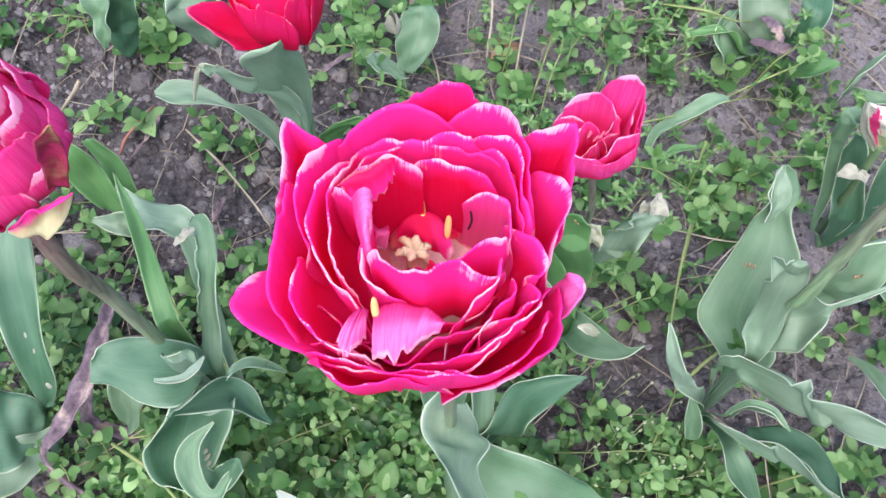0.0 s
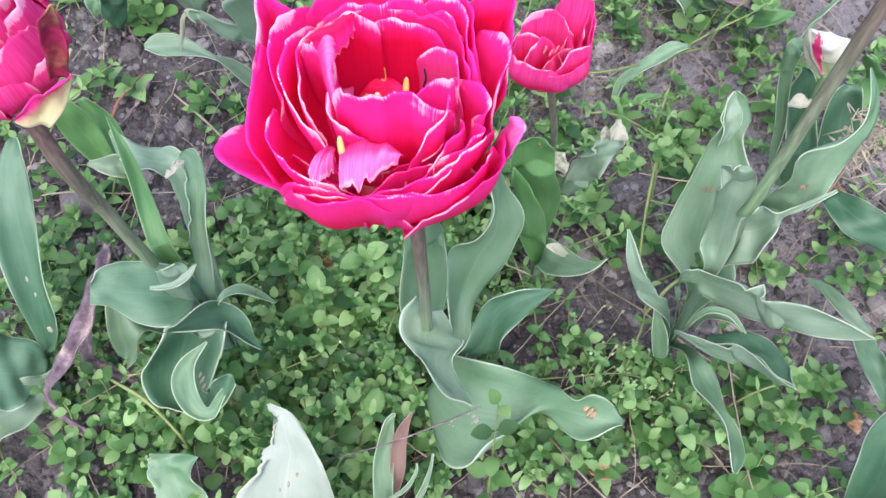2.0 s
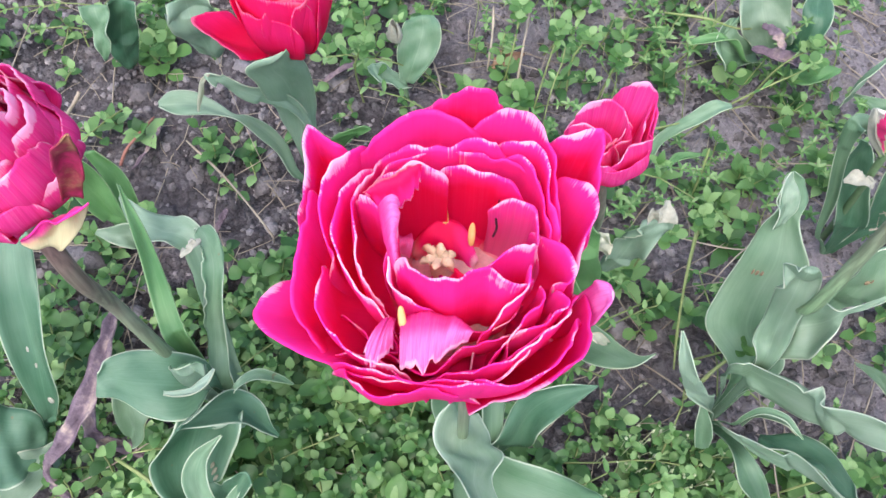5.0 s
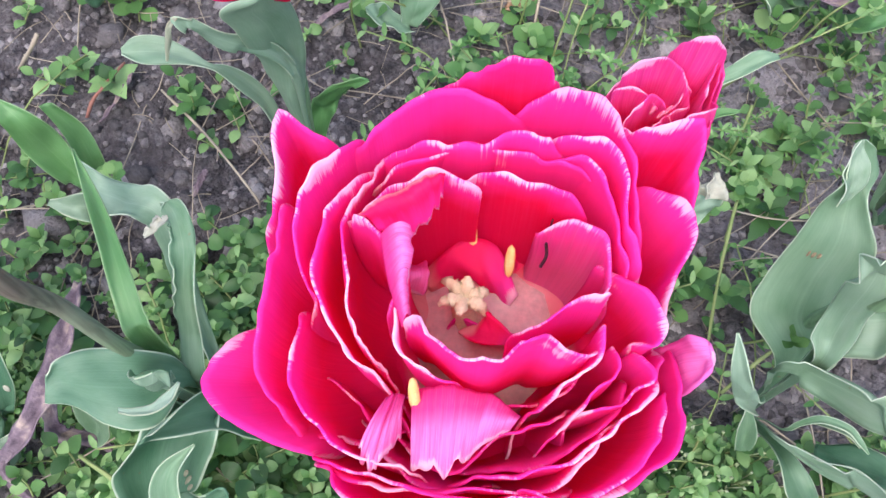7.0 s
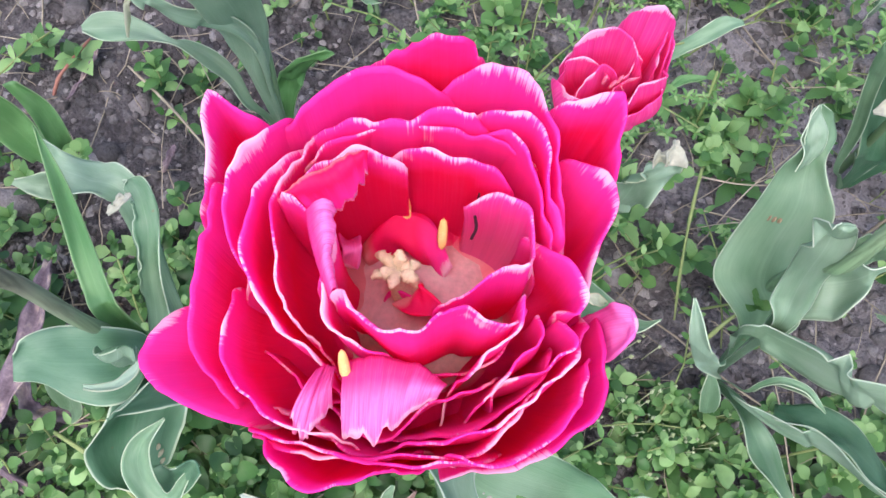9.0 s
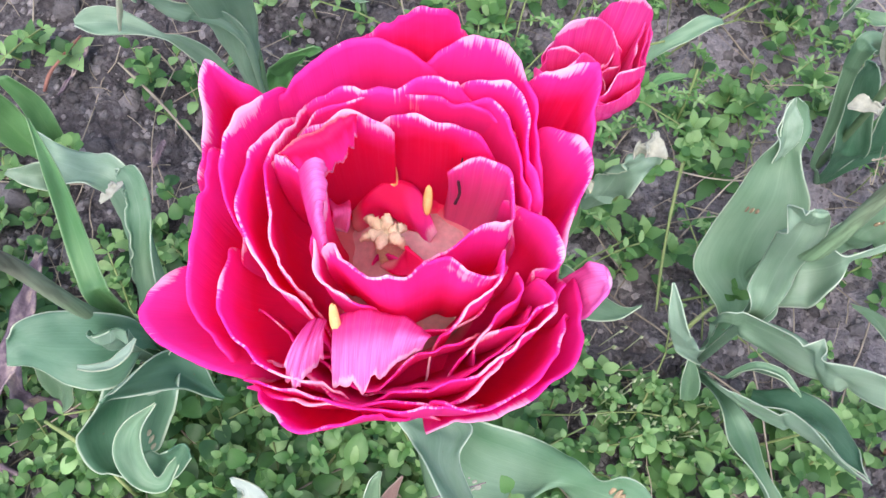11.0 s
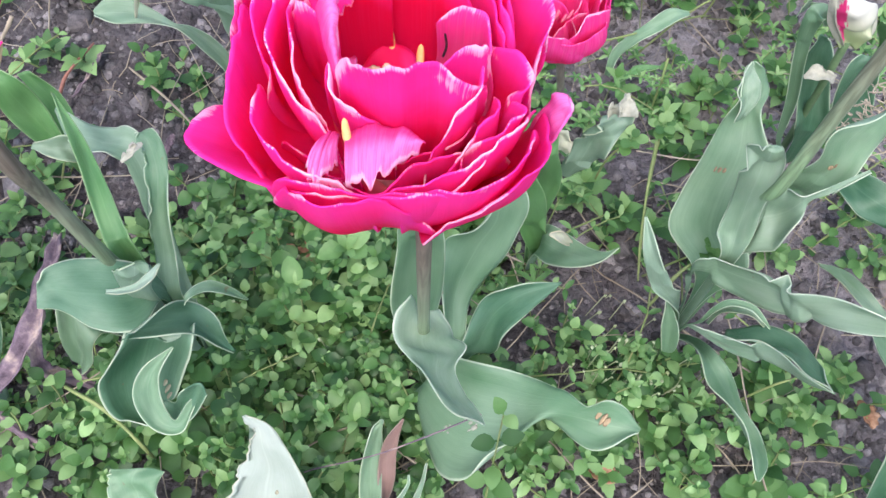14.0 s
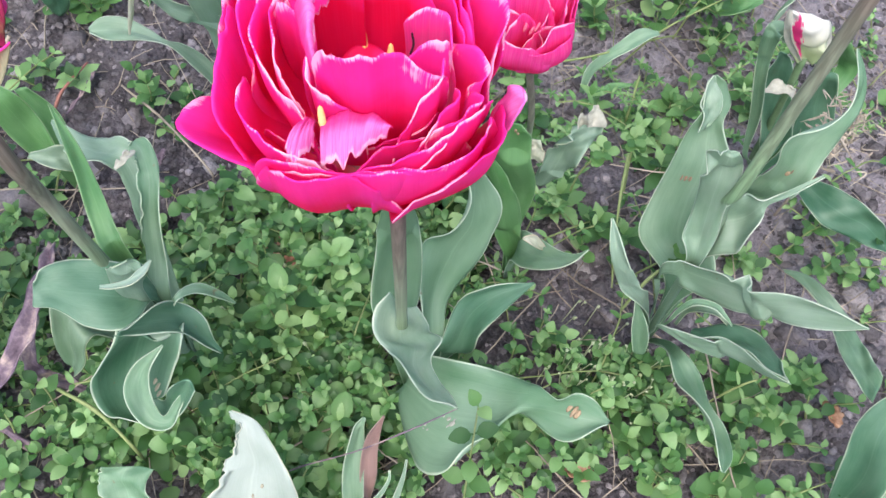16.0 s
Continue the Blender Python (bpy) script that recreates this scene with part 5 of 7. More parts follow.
petal(flower_c, (-106, 0.0176, 0.0420), (-124, 0.0185, 0.0470), (-137, 0.0194, 0.0500), (-153, 0.0196, 0.0530), (-172, 0.0195, 0.0540), belly=1.05, rim=.4, lift=.06)
petal(flower_c, (58, 0.0206, 0.0460), (46, 0.0229, 0.0510), (34, 0.0244, 0.0520), (22, 0.0244, 0.0510), (10, 0.0239, 0.0480), belly=1.12, rim=.6, lift=.06, look=LILAC_PETAL)
petal(flower_c, (-16, 0.0069, 0.0300), (140, 0.0011, 0.0280), (149, 0.0084, 0.0250), belly=.7, rim=.3, lift=.06)
fan_petal(flower_c, ((-0.0020, 0.1062, 0.4200), (0.0055, 0.1062, 0.4255), (0.0135, 0.1038, 0.4265), (0.0186, 0.1001, 0.4245)), ((-0.0022, 0.0909, 0.4215), (0.0042, 0.0901, 0.4235), (0.0103, 0.0944, 0.4245), (0.0166, 0.0979, 0.4235)), "pale pink petal folded over, with a frayed edge")
fan_petal(flower_c, ((-0.0069, 0.1038, 0.4245), (-0.0052, 0.1045, 0.4255), (-0.0035, 0.1048, 0.4220)), ((-0.0122, 0.0934, 0.4235), (-0.0089, 0.0912, 0.4240), (-0.0042, 0.0970, 0.4215)), "pale pink petal folded over, with a frayed edge")
blade(flower_c, [(0.051, 0.113, 0.399, 0.009, -84, -13), (0.054, 0.113, 0.412, 0.012, -94, -15), (0.057, 0.113, 0.418, 0.009, -96, -13), (0.059, 0.113, 0.419, 0.002, -95, 0)], name="petal", cup=.3, wave=.001, look=FADED_PETAL, label="pale pink petal curled outward")
blade(flower_c, [(0.001, 0.136, 0.398, 0.006, -68, -40), (0.008, 0.139, 0.404, 0.010, -66, -51), (0.015, 0.137, 0.404, 0.011, -94, -48), (0.020, 0.131, 0.400, 0.005, -136, -62)], name="petal", cup=-.5, look=PETAL)
blade(flower_c, [(-0.002, 0.136, 0.412, 0.005, -8, 0), (-0.001, 0.132, 0.416, 0.004, 8, 0), (-0.002, 0.130, 0.410, 0.004, -9, 0)], name="petal", cup=.3, look=FADED_PETAL)
blade(flower_c, [(0.011, 0.124, 0.407, 0.008, -138, -14), (0.014, 0.121, 0.411, 0.006, -116, -19), (0.020, 0.119, 0.409, 0.001, -130, -46)], name="petal", cup=.4, look=PETAL)
fan_petal(flower_c, ((-0.0078, 0.1308, 0.4410), (-0.0069, 0.1253, 0.4400), (-0.0055, 0.1203, 0.4350), (-0.0039, 0.1162, 0.4300)), ((-0.0021, 0.1305, 0.4460), (-0.0020, 0.1258, 0.4460), (-0.0029, 0.1218, 0.4420), (-0.0024, 0.1178, 0.4340)), "pale fringed edge of an inner petal folded inward")
fan_petal(flower_c, ((-0.0121, 0.1349, 0.4410), (-0.0070, 0.1382, 0.4430), (-0.0006, 0.1410, 0.4440), (0.0041, 0.1424, 0.4430)), ((-0.0084, 0.1343, 0.4340), (-0.0028, 0.1339, 0.4350), (0.0016, 0.1369, 0.4380), (0.0036, 0.1400, 0.4390)), "inner petal edge bent over the cup", PETAL)


def small_part(name, me, flower, at, rx=0, ry=0, rz=0, label=""):
    ob = new(name, me)
    ob.parent = flower
    ob.matrix_basis = pose(*at, rx, ry, rz)
    return tagged(ob, label)


RECEPTACLE = plain("receptacle", [(0.90, 0.42, 0.50), (0.95, 0.66, 0.68)], 90, 0.6, through=0.4)
small_part("receptacle", bead_mesh("receptacle", (0.020, 0.020, 0.0075), RECEPTACLE, 2, 8, 20), flower_c, (0.0, 0.002, 0.0125), label="pale base of the flower")
for ax, ay, az, tilt, turn in ((-0.0156, -0.0175, 0.044, 12, 20), (0.005, 0.0157, 0.029, 8, -10), (-0.0032, 0.0218, 0.028, 15, 5)):
    small_part("anther", bead_mesh("anther", (0.0013, 0.0010, 0.0040), ANTHER, 3), flower_c, (ax, ay, az), tilt - 55, turn / 2, turn, "yellow-orange anther")
for k, (turn, reach) in enumerate(((138, 0.0060), (196, 0.0056), (250, 0.0046), (322, 0.0050), (12, 0.0044), (84, 0.0036))):
    c, sn = math.cos(radians(turn)), math.sin(radians(turn))
    root, mid, end = ((-0.0050 + c * f * reach, 0.0062 + sn * f * reach, z) for f, z in ((0.1, 0.030), (0.6, 0.0335), (1.1, 0.0325 + 0.0022 * (k % 3 - 1))))
    part("stigma_lobe", tube_mesh("stigma_lobe", [root, mid, end], [0.0013, 0.0016, 0.0013, 0.0006], STIGMA, 8, 0.3, k), None, "pale yellow stigma lobe").parent = flower_c
part("pistil", tube_mesh("pistil", [(-0.001, 0.001, 0.0), (-0.0040, 0.0048, 0.018), (-0.0057, 0.0068, 0.03)], [0.003, 0.0032, 0.0028], STIGMA), None).parent = flower_c


DARK = plain("dark_filament", [(0.03, 0.008, 0.02), (0.06, 0.02, 0.04)], 200)
part("filament", tube_mesh("filament", [(0.0125, 0.0185, 0.046), (0.0118, 0.0165, 0.040), (0.0122, 0.0145, 0.036), (0.0112, 0.0130, 0.033)], [0.0002, 0.00035, 0.0004], DARK, 6), None, "withered dark purple filament").parent = flower_c


def cup_flower(plant, at, rings, look, tilt=(0, 0), seed=1, label=""):
    """A flower of rings of petals: (how many, radius at the margin, height, half angle, belly, turn)."""
    fl = new("flower")
    fl.parent = plant
    fl.matrix_basis = plant.matrix_world.inverted() @ pose(*at, tilt[0], tilt[1], 0)
    tagged(fl, label)
    bpy.context.view_layer.update()
    rng = np.random.RandomState(seed)
    for n, r, h, half, belly, turn in rings:
        for k in range(n):
            a = turn + 360 * k / n + rng.uniform(-13, 13)
            hh, rr = h * rng.uniform(0.82, 1.1), r * rng.uniform(0.9, 1.1)
            petal(fl, (a - half, rr * 0.98, hh * 0.86), (a, rr * 1.05, hh), (a + half, rr * 0.98, hh * 0.86), belly=belly, rim=rng.uniform(-0.2, 0.7), look=look, ruffle=0.0014, cols=37)
    return fl


flower_b = flower_head(tulip_b, (0.0915, 0.246, 0.262), "cupped pink flower, tallest at the back")
petal(flower_b, (84, 0.0237, 0.0310), (74, 0.0215, 0.0430), (58, 0.0206, 0.0510), (46, 0.0224, 0.0520), (36, 0.0257, 0.0460), (31, 0.0258, 0.0380), (11, 0.0211, 0.0260), belly=.95, rim=.2, foot=.003, look=SMALL_PETAL)
petal(flower_b, (138, 0.0224, 0.0260), (136, 0.0198, 0.0330), (118, 0.0173, 0.0380), (96, 0.0163, 0.0400), (69, 0.0145, 0.0380), (44, 0.0130, 0.0340), (31, 0.0129, 0.0280), belly=1.0, rim=.1, foot=.003, look=SMALL_PETAL)
petal(flower_b, (155, 0.0203, 0.0220), (153, 0.0204, 0.0260), (145, 0.0162, 0.0290), (131, 0.0110, 0.0280), (99, 0.0043, 0.0220), belly=1.1, rim=.2, foot=.003, look=SMALL_PETAL)
petal(flower_b, (-172, 0.0142, 0.0160), (-179, 0.0132, 0.0250), (-191, 0.0091, 0.0300), (-230, 0.0059, 0.0310), (-291, 0.0027, 0.0270), (-350, 0.0044, 0.0180), belly=1.1, rim=.1, foot=.003, look=SMALL_PETAL)
petal(flower_b, (-176, 0.0197, 0.0220), (-156, 0.0185, 0.0270), (-128, 0.0146, 0.0280), (-99, 0.0123, 0.0270), (-76, 0.0128, 0.0220), belly=1.35, rim=.5, wide=.25, foot=.003, look=SMALL_PETAL)
petal(flower_b, (-97, 0.0115, 0.0180), (-75, 0.0104, 0.0250), (-27, 0.0101, 0.0300), (-12, 0.0156, 0.0320), (2, 0.0210, 0.0300), belly=1.3, rim=.4, wide=.25, foot=.003, look=SMALL_PETAL)
petal(flower_b, (-169, 0.0166, 0.0160), (-133, 0.0132, 0.0210), (-88, 0.0130, 0.0230), (-47, 0.0143, 0.0230), (-15, 0.0194, 0.0240), belly=1.3, rim=.2, wide=.2, foot=.003, look=SMALL_PETAL)
petal(flower_b, (12, 0.0168, 0.0220), (18, 0.0186, 0.0320), (35, 0.0233, 0.0380), (38, 0.0269, 0.0400), (24, 0.0246, 0.0340), (10, 0.0223, 0.0260), belly=1.0, rim=.3, foot=.003, look=SMALL_PETAL)
petal(flower_b, (-139, 0.0038, 0.0160), (31, 0.0012, 0.0200), (21, 0.0043, 0.0220), (22, 0.0082, 0.0230), (22, 0.0134, 0.0220), belly=1.1, rim=.3, foot=.003, look=SMALL_PETAL)
petal(flower_b, (44, 0.0079, 0.0200), (34, 0.0095, 0.0250), (45, 0.0126, 0.0300), (35, 0.0141, 0.0270), belly=1.1, rim=.3, foot=.003, look=SMALL_PETAL)

for k in range(3):
    small_part("anther", bead_mesh("anther", (0.0009, 0.0008, 0.0035), BLUSH, k), flower_b, (-0.003 + 0.003 * k, 0.002 - 0.002 * (k % 2), 0.024), 10 * k, 8, 40 * k, "pink anther")
flower_l = cup_flower(tulip_l, (-0.151, 0.184, 0.367), ((7, 0.029, 0.029, 34, 1.30, -70), (8, 0.025, 0.038, 29, 1.38, -40), (8, 0.020, 0.045, 29, 1.42, 5), (8, 0.0155, 0.050, 29, 1.5, 30), (8, 0.011, 0.053, 30, 1.5, 10), (7, 0.007, 0.054, 34, 1.6, 35), (5, 0.003, 0.054, 44, 2.2, 15)), SMALL_PETAL, (4, 2), 9, "half-closed double pink flower like a peony")
blade(flower_l, [(-0.139, 0.154, 0.371, 0.002, 164, -78), (-0.131, 0.154, 0.375, 0.014, 166, -78), (-0.122, 0.155, 0.381, 0.023, 174, -74), (-0.113, 0.154, 0.389, 0.019, 162, -76), (-0.105, 0.154, 0.400, 0.001, 150, -68)], name="petal", cup=-.4, wave=.001, look=SEPAL, label="outer petal, pink turning cream-green at its edge")
blade(flower_l, [(-0.118, 0.165, 0.384, 0.007, 20, -17), (-0.113, 0.164, 0.399, 0.008, 20, -22), (-0.110, 0.164, 0.410, 0.009, 16, -28), (-0.107, 0.162, 0.420, 0.008, 36, -30), (-0.102, 0.161, 0.430, 0.001, -5, 0)], name="petal", cup=-.5, wave=.003, look=DARK_PETAL, label="withered dark red and brown petal")

flower_t = cup_flower(tulip_t, (-0.079, 0.362, 0.215), ((4, 0.029, 0.058, 58, 1.0, 35), (4, 0.026, 0.062, 52, 1.0, 80), (4, 0.018, 0.06, 48, 1.1, 20), (3, 0.009, 0.056, 55, 1.3, 50)), FAR_PETAL, (-6, 0), 12, "dark red double flower")
petal(flower_t, (165, 0.040, 0.020), (188, 0.056, 0.030), (212, 0.036, 0.016), belly=0.8, rim=0.1, look=FAR_PETAL, label="dark red petal spread outward")
part("stem", tube_mesh("stem", [(-0.079, 0.362, 0.217), (-0.080, 0.368, 0.12), (-0.084, 0.372, 0.05), (-0.086, 0.374, -0.004)], [0.0034, 0.003, 0.003, 0.0036], STEM), tulip_t)

white = flower_head(tulip_w, (0.2985, 0.3138, 0.1630), "drooping cream-white flower with a ragged crimson streak")
blade(white, [(0.299, 0.314, 0.163, 0.010, -11, 0), (0.294, 0.314, 0.179, 0.024, -12, -5), (0.290, 0.315, 0.193, 0.032, -7, -9), (0.286, 0.316, 0.203, 0.026, -9, -11), (0.280, 0.318, 0.208, 0.013, 0, -14)], name="petal", cup=-.55, wave=.0005, look=WHITE_PETAL, label="cream-white petal with a crimson streak")
blade(white, [(0.294, 0.314, 0.165, 0.004, -17, 0), (0.279, 0.313, 0.187, 0.006, -54, 20), (0.272, 0.314, 0.202, 0.006, -57, 30), (0.271, 0.318, 0.211, 0.003, -71, 36)], name="petal", cup=-.3, wave=.0005, look=CREAM, label="cream-white petal folded inward")
blade(white, [(0.305, 0.315, 0.160, 0.009, 4, 0), (0.308, 0.319, 0.169, 0.013, -3, 9), (0.307, 0.324, 0.181, 0.009, -9, 13), (0.303, 0.321, 0.190, 0.003, -12, 0)], name="petal", cup=-.4, wave=.0005, look=CREAM, label="cream-white petal behind")
part("stem", tube_mesh("stem", [(0.2985, 0.3168, 0.1650), (0.3065, 0.3198, 0.10), (0.325, 0.335, -0.004)], [0.0028, 0.0026, 0.003], GREEN_STEM), tulip_w)


def spot(plant, at, normal, size, look, seed):
    """A thin uneven patch lying on a leaf: a scar, a scratch or a white speck."""
    me = bead_mesh("scar", (size, size * (0.32 + 0.10 * (seed % 4)), 0.00045), look, seed, 4, 11)
    ob = part("scar", me, plant, {SCAR: "brown scar", DRY_SCAR: "dry tan scar"}.get(look, "whitish speck"))
    n = Vector(normal).normalized()
    ob.matrix_basis = plant.matrix_world.inverted() @ Matrix.LocRotScale(Vector(at) + n * 0.0004, n.to_track_quat("Z", "X"), None)
    ob.matrix_parent_inverse = Matrix()
    return ob


for k, row in enumerate(SCARS):
    spot(*row, k)


bud = flower_head(tulip_g, BUD_AT, "small closed bud, cream flushed pink")
for a in (0, 120, 240):
    petal(bud, (a - 60, 0.004, 0.012), (a, 0.003, 0.022), (a + 60, 0.004, 0.012), belly=2.0, rim=0.0, look=CREAM, ruffle=0.0003, cols=17)
part("stem", tube_mesh("stem", [BUD_AT, (BUD_AT[0] + 0.004, BUD_AT[1] + 0.002, BUD_AT[2] * 0.5), (*tulip_g.location[:2], -0.003)], [0.0015, 0.0016, 0.002], GREEN_STEM), tulip_g)


# ---- dry remains ----
def dry_stalk(points, widths, label, seed, look=None):
    """A withered, crumpled leaf or stalk lying on the bed."""
    p = np.array(points)
    n = 10 * len(p)
    c = spline(p, n)
    rng = np.random.RandomState(seed)
    w = np.interp(np.linspace(0, 1, n), np.linspace(0, 1, len(widths)), widths)
    cols = 7
    verts = []
    ph = rng.uniform(0, 6, 3)
    for i in range(n):
        t = c[min(i + 1, n - 1)] - c[max(i - 1, 0)]
        t /= np.linalg.norm(t) + 1e-9
        s = np.cross(t, (0, 0, 1))
        s /= np.linalg.norm(s) + 1e-9
        nn = np.cross(s, t)
        for j in range(cols):
            v = 2 * j / (cols - 1) - 1
            fold = 0.22 * w[i] * math.cos(v * 4 + ph[0] + 0.07 * i) + 0.001 * math.sin(i * 0.9 + v * 3)
            verts.append(c[i] + s * v * w[i] / 2 * (1 + 0.15 * math.sin(i * 0.7 + ph[1])) + nn * fold)
    ob = new("dry_stalk", mesh_of("dry_stalk", verts, grid_faces(n, cols), look or DRY))
    m = ob.modifiers.new("thickness", "SOLIDIFY")
    m.thickness = 0.0008
    return tagged(ob, label, "dead leaf", "dead leaves on the bed")


dry_stalk(DRY_A, [0.006, 0.013, 0.016, 0.014, 0.008, 0.006, 0.005], "withered purplish-brown tulip leaf lying along the soil", 1)
dry_stalk(DRY_B, [0.006, 0.010, 0.011, 0.008, 0.004], "short withered purplish leaf curled on the soil", 2)
dry_stalk(DRY_C, [0.002, 0.003, 0.002], "thin reddish dead stalk lying on the soil", 3)
dry_stalk(DRY_E, [0.006, 0.016, 0.014, 0.005], "dry brown scrap of leaf caught in the tulip leaves", 5)
dry_stalk(DRY_F, [0.005, 0.011, 0.006], "dry brown scrap of leaf caught in the tulip leaves", 6)
dry_stalk(DRY_G, [0.004, 0.006, 0.006, 0.003], "bleached curved dead stalk lying on the soil", 7)
dry_stalk(DRY_D, [0.003, 0.006, 0.004], "small bleached scrap of dead leaf standing up", 4)

for k, row in enumerate(DEAD_LEAVES):
    dry_stalk(row, [0.004, 0.015 - 0.001 * k, 0.012, 0.003], "curled brown dead leaf lying on the soil", 20 + k, BROWN)


head = thing("dry_flower_head", (0.335, 0.284, rise(0.335, 0.284)), "dead dried flower head, brown and straw-coloured, on a dry stalk", "dead flower")
part("stalk", tube_mesh("stalk", [(0.335, 0.284, -0.004), (0.338, 0.286, 0.06), (0.337, 0.287, 0.115)], [0.0012, 0.001, 0.001], STRAW, 6), head)
rng = np.random.RandomState(5)
for k in range(90):
    a, e = rng.uniform(0, 6.28), rng.uniform(-0.7, 1.0)
    c = np.array([0.337, 0.287, 0.115]) + rng.normal(0, 0.011, 3) * (1, 1, 1.5)
    d = np.array([math.cos(a) * math.cos(e), math.sin(a) * math.cos(e), math.sin(e)])
    bend = rng.normal(0, 0.004, 3)
    part("dry_petal", tube_mesh("dry_petal", [c, c + d * 0.004 + bend, c + d * rng.uniform(0.005, 0.012) - bend], [0.0003, rng.uniform(0.0004, 0.0011), 0.0002], STRAW, 5, 0.3, k), head)


# ---- weeds ----
OVATE = ((0.0, 0.05, 0.0), (0.16, 0.09, 0.03), (0.27, 0.62, 0.06), (0.46, 1.0, 0.08), (0.68, 0.90, 0.05), (0.89, 0.56, -0.02), (1.0, 0.06, -0.08))
OBLONG = ((0.0, 0.06, 0.0), (0.08, 0.30, 0.02), (0.25, 0.84, 0.05), (0.48, 1.0, 0.07), (0.70, 0.86, 0.05), (0.90, 0.52, 0.0), (1.0, 0.06, -0.05))
LEAF_FACES = np.array([(i * 3 + j, i * 3 + j + 1, i * 3 + j + 4, i * 3 + j + 3) for i in range(6) for j in range(2)])


class Heap:
    """Corners and faces of many small pieces, for one mesh."""

    def __init__(self):
        self.v, self.f, self.n = [], [], 0

    def add(self, verts, faces):
        self.v.append(np.asarray(verts, float))
        self.f.append(np.asarray(faces) + self.n)
        self.n += len(verts)

    def mesh(self, name, mat):
        return mesh_of(name, np.vstack(self.v).tolist(), [tuple(r) for f in self.f for r in f.tolist()], mat)


def leaf_patch(at, direction, length, width, droop, heap, shape=OBLONG, up=(0, 0, 1), fold=0.14):
    """A small oval leaf, folded along its midrib."""
    d = np.array(direction, dtype=float)
    d /= np.linalg.norm(d) + 1e-9
    s = np.cross(d, up)
    s /= np.linalg.norm(s) + 1e-9
    n = np.cross(s, d)
    p = np.repeat(np.array(shape), 3, axis=0)
    v = np.tile((-1.0, 0.0, 1.0), len(shape))
    rise_n = length * (p[:, 2] - droop * p[:, 0] ** 2) + np.abs(v) * p[:, 1] * width * fold
    heap.add(np.array(at) + np.outer(p[:, 0] * length, d) + np.outer(v * p[:, 1] * width / 2, s) + np.outer(rise_n, n), LEAF_FACES)


def thin_stalk(p, q, r, heap):
    p, q = np.array(p), np.array(q)
    d = q - p
    d /= np.linalg.norm(d) + 1e-9
    a = np.cross(d, (0.3, 0.9, 0.2))
    a /= np.linalg.norm(a) + 1e-9
    b = np.cross(d, a)
    ring = [r * (math.cos(2.094 * i) * a + math.sin(2.094 * i) * b) for i in range(3)]
    heap.add([c + o for c in (p, q) for o in ring], [(0, 1, 4, 3), (1, 2, 5, 4), (2, 0, 3, 5)])


def chickweed_shape(rng, at, height, size, leaves, stalks):
    """One sprig: a leaning stalk with crossed pairs of leaves, larger low down, and a tuft of young leaves on top."""
    p = np.array(at, dtype=float)
    a = rng.uniform(0, 6.28)
    lean = rng.uniform(0.1, 0.9)
    d = np.array([math.cos(a) * lean, math.sin(a) * lean, 1.0])
    nodes = max(1, int(round(height / (size * rng.uniform(0.75, 1.15)))))
    turn = rng.uniform(0, 6.28)
    shape = OVATE if rng.uniform() < 0.6 else OBLONG
    wide = rng.uniform(0.58, 0.86)
    for k in range(nodes):
        q = p + d / np.linalg.norm(d) * height / nodes
        thin_stalk(p, q, 0.0007, stalks)
        p = q
        d = d + np.array([rng.uniform(-0.4, 0.4), rng.uniform(-0.4, 0.4), 0])
        s = size * (1.12 - 0.35 * k / nodes) * rng.uniform(0.75, 1.25)
        for side in (0, math.pi):
            if rng.uniform() < 0.07:
                continue
            w = turn + side + rng.uniform(-0.35, 0.35)
            tip = (rng.normal(0, 0.22), rng.normal(0, 0.22), 1)
            leaf_patch(p, (math.cos(w), math.sin(w), rng.uniform(-0.15, 0.65)), s, s * wide * rng.uniform(0.85, 1.15), rng.uniform(0.0, 0.35), leaves, shape, tip, rng.uniform(0.02, 0.3))
        turn += 1.57 + rng.uniform(-0.3, 0.3)
    for k in range(4):
        w = turn + 1.57 * k + rng.uniform(-0.2, 0.2)
        leaf_patch(p, (math.cos(w), math.sin(w), rng.uniform(0.5, 1.3)), size * rng.uniform(0.45, 0.7), size * 0.32, 0.1, leaves)


def thickness(x, y):
    """How thickly weeds grow at a place of the bed, from 0 to 1."""
    v = 0.16 + 0.7 * noise.noise(Vector((x * 11, y * 11, 4.0))) + 0.55 * noise.noise(Vector((x * 34, y * 34, 9.0)))
    for cx, cy, rx, ry, k in WEEDY:
        v += k * math.exp(-((x - cx) / rx) ** 2 - ((y - cy) / ry) ** 2)
    return max(0.0, min(1.0, v))


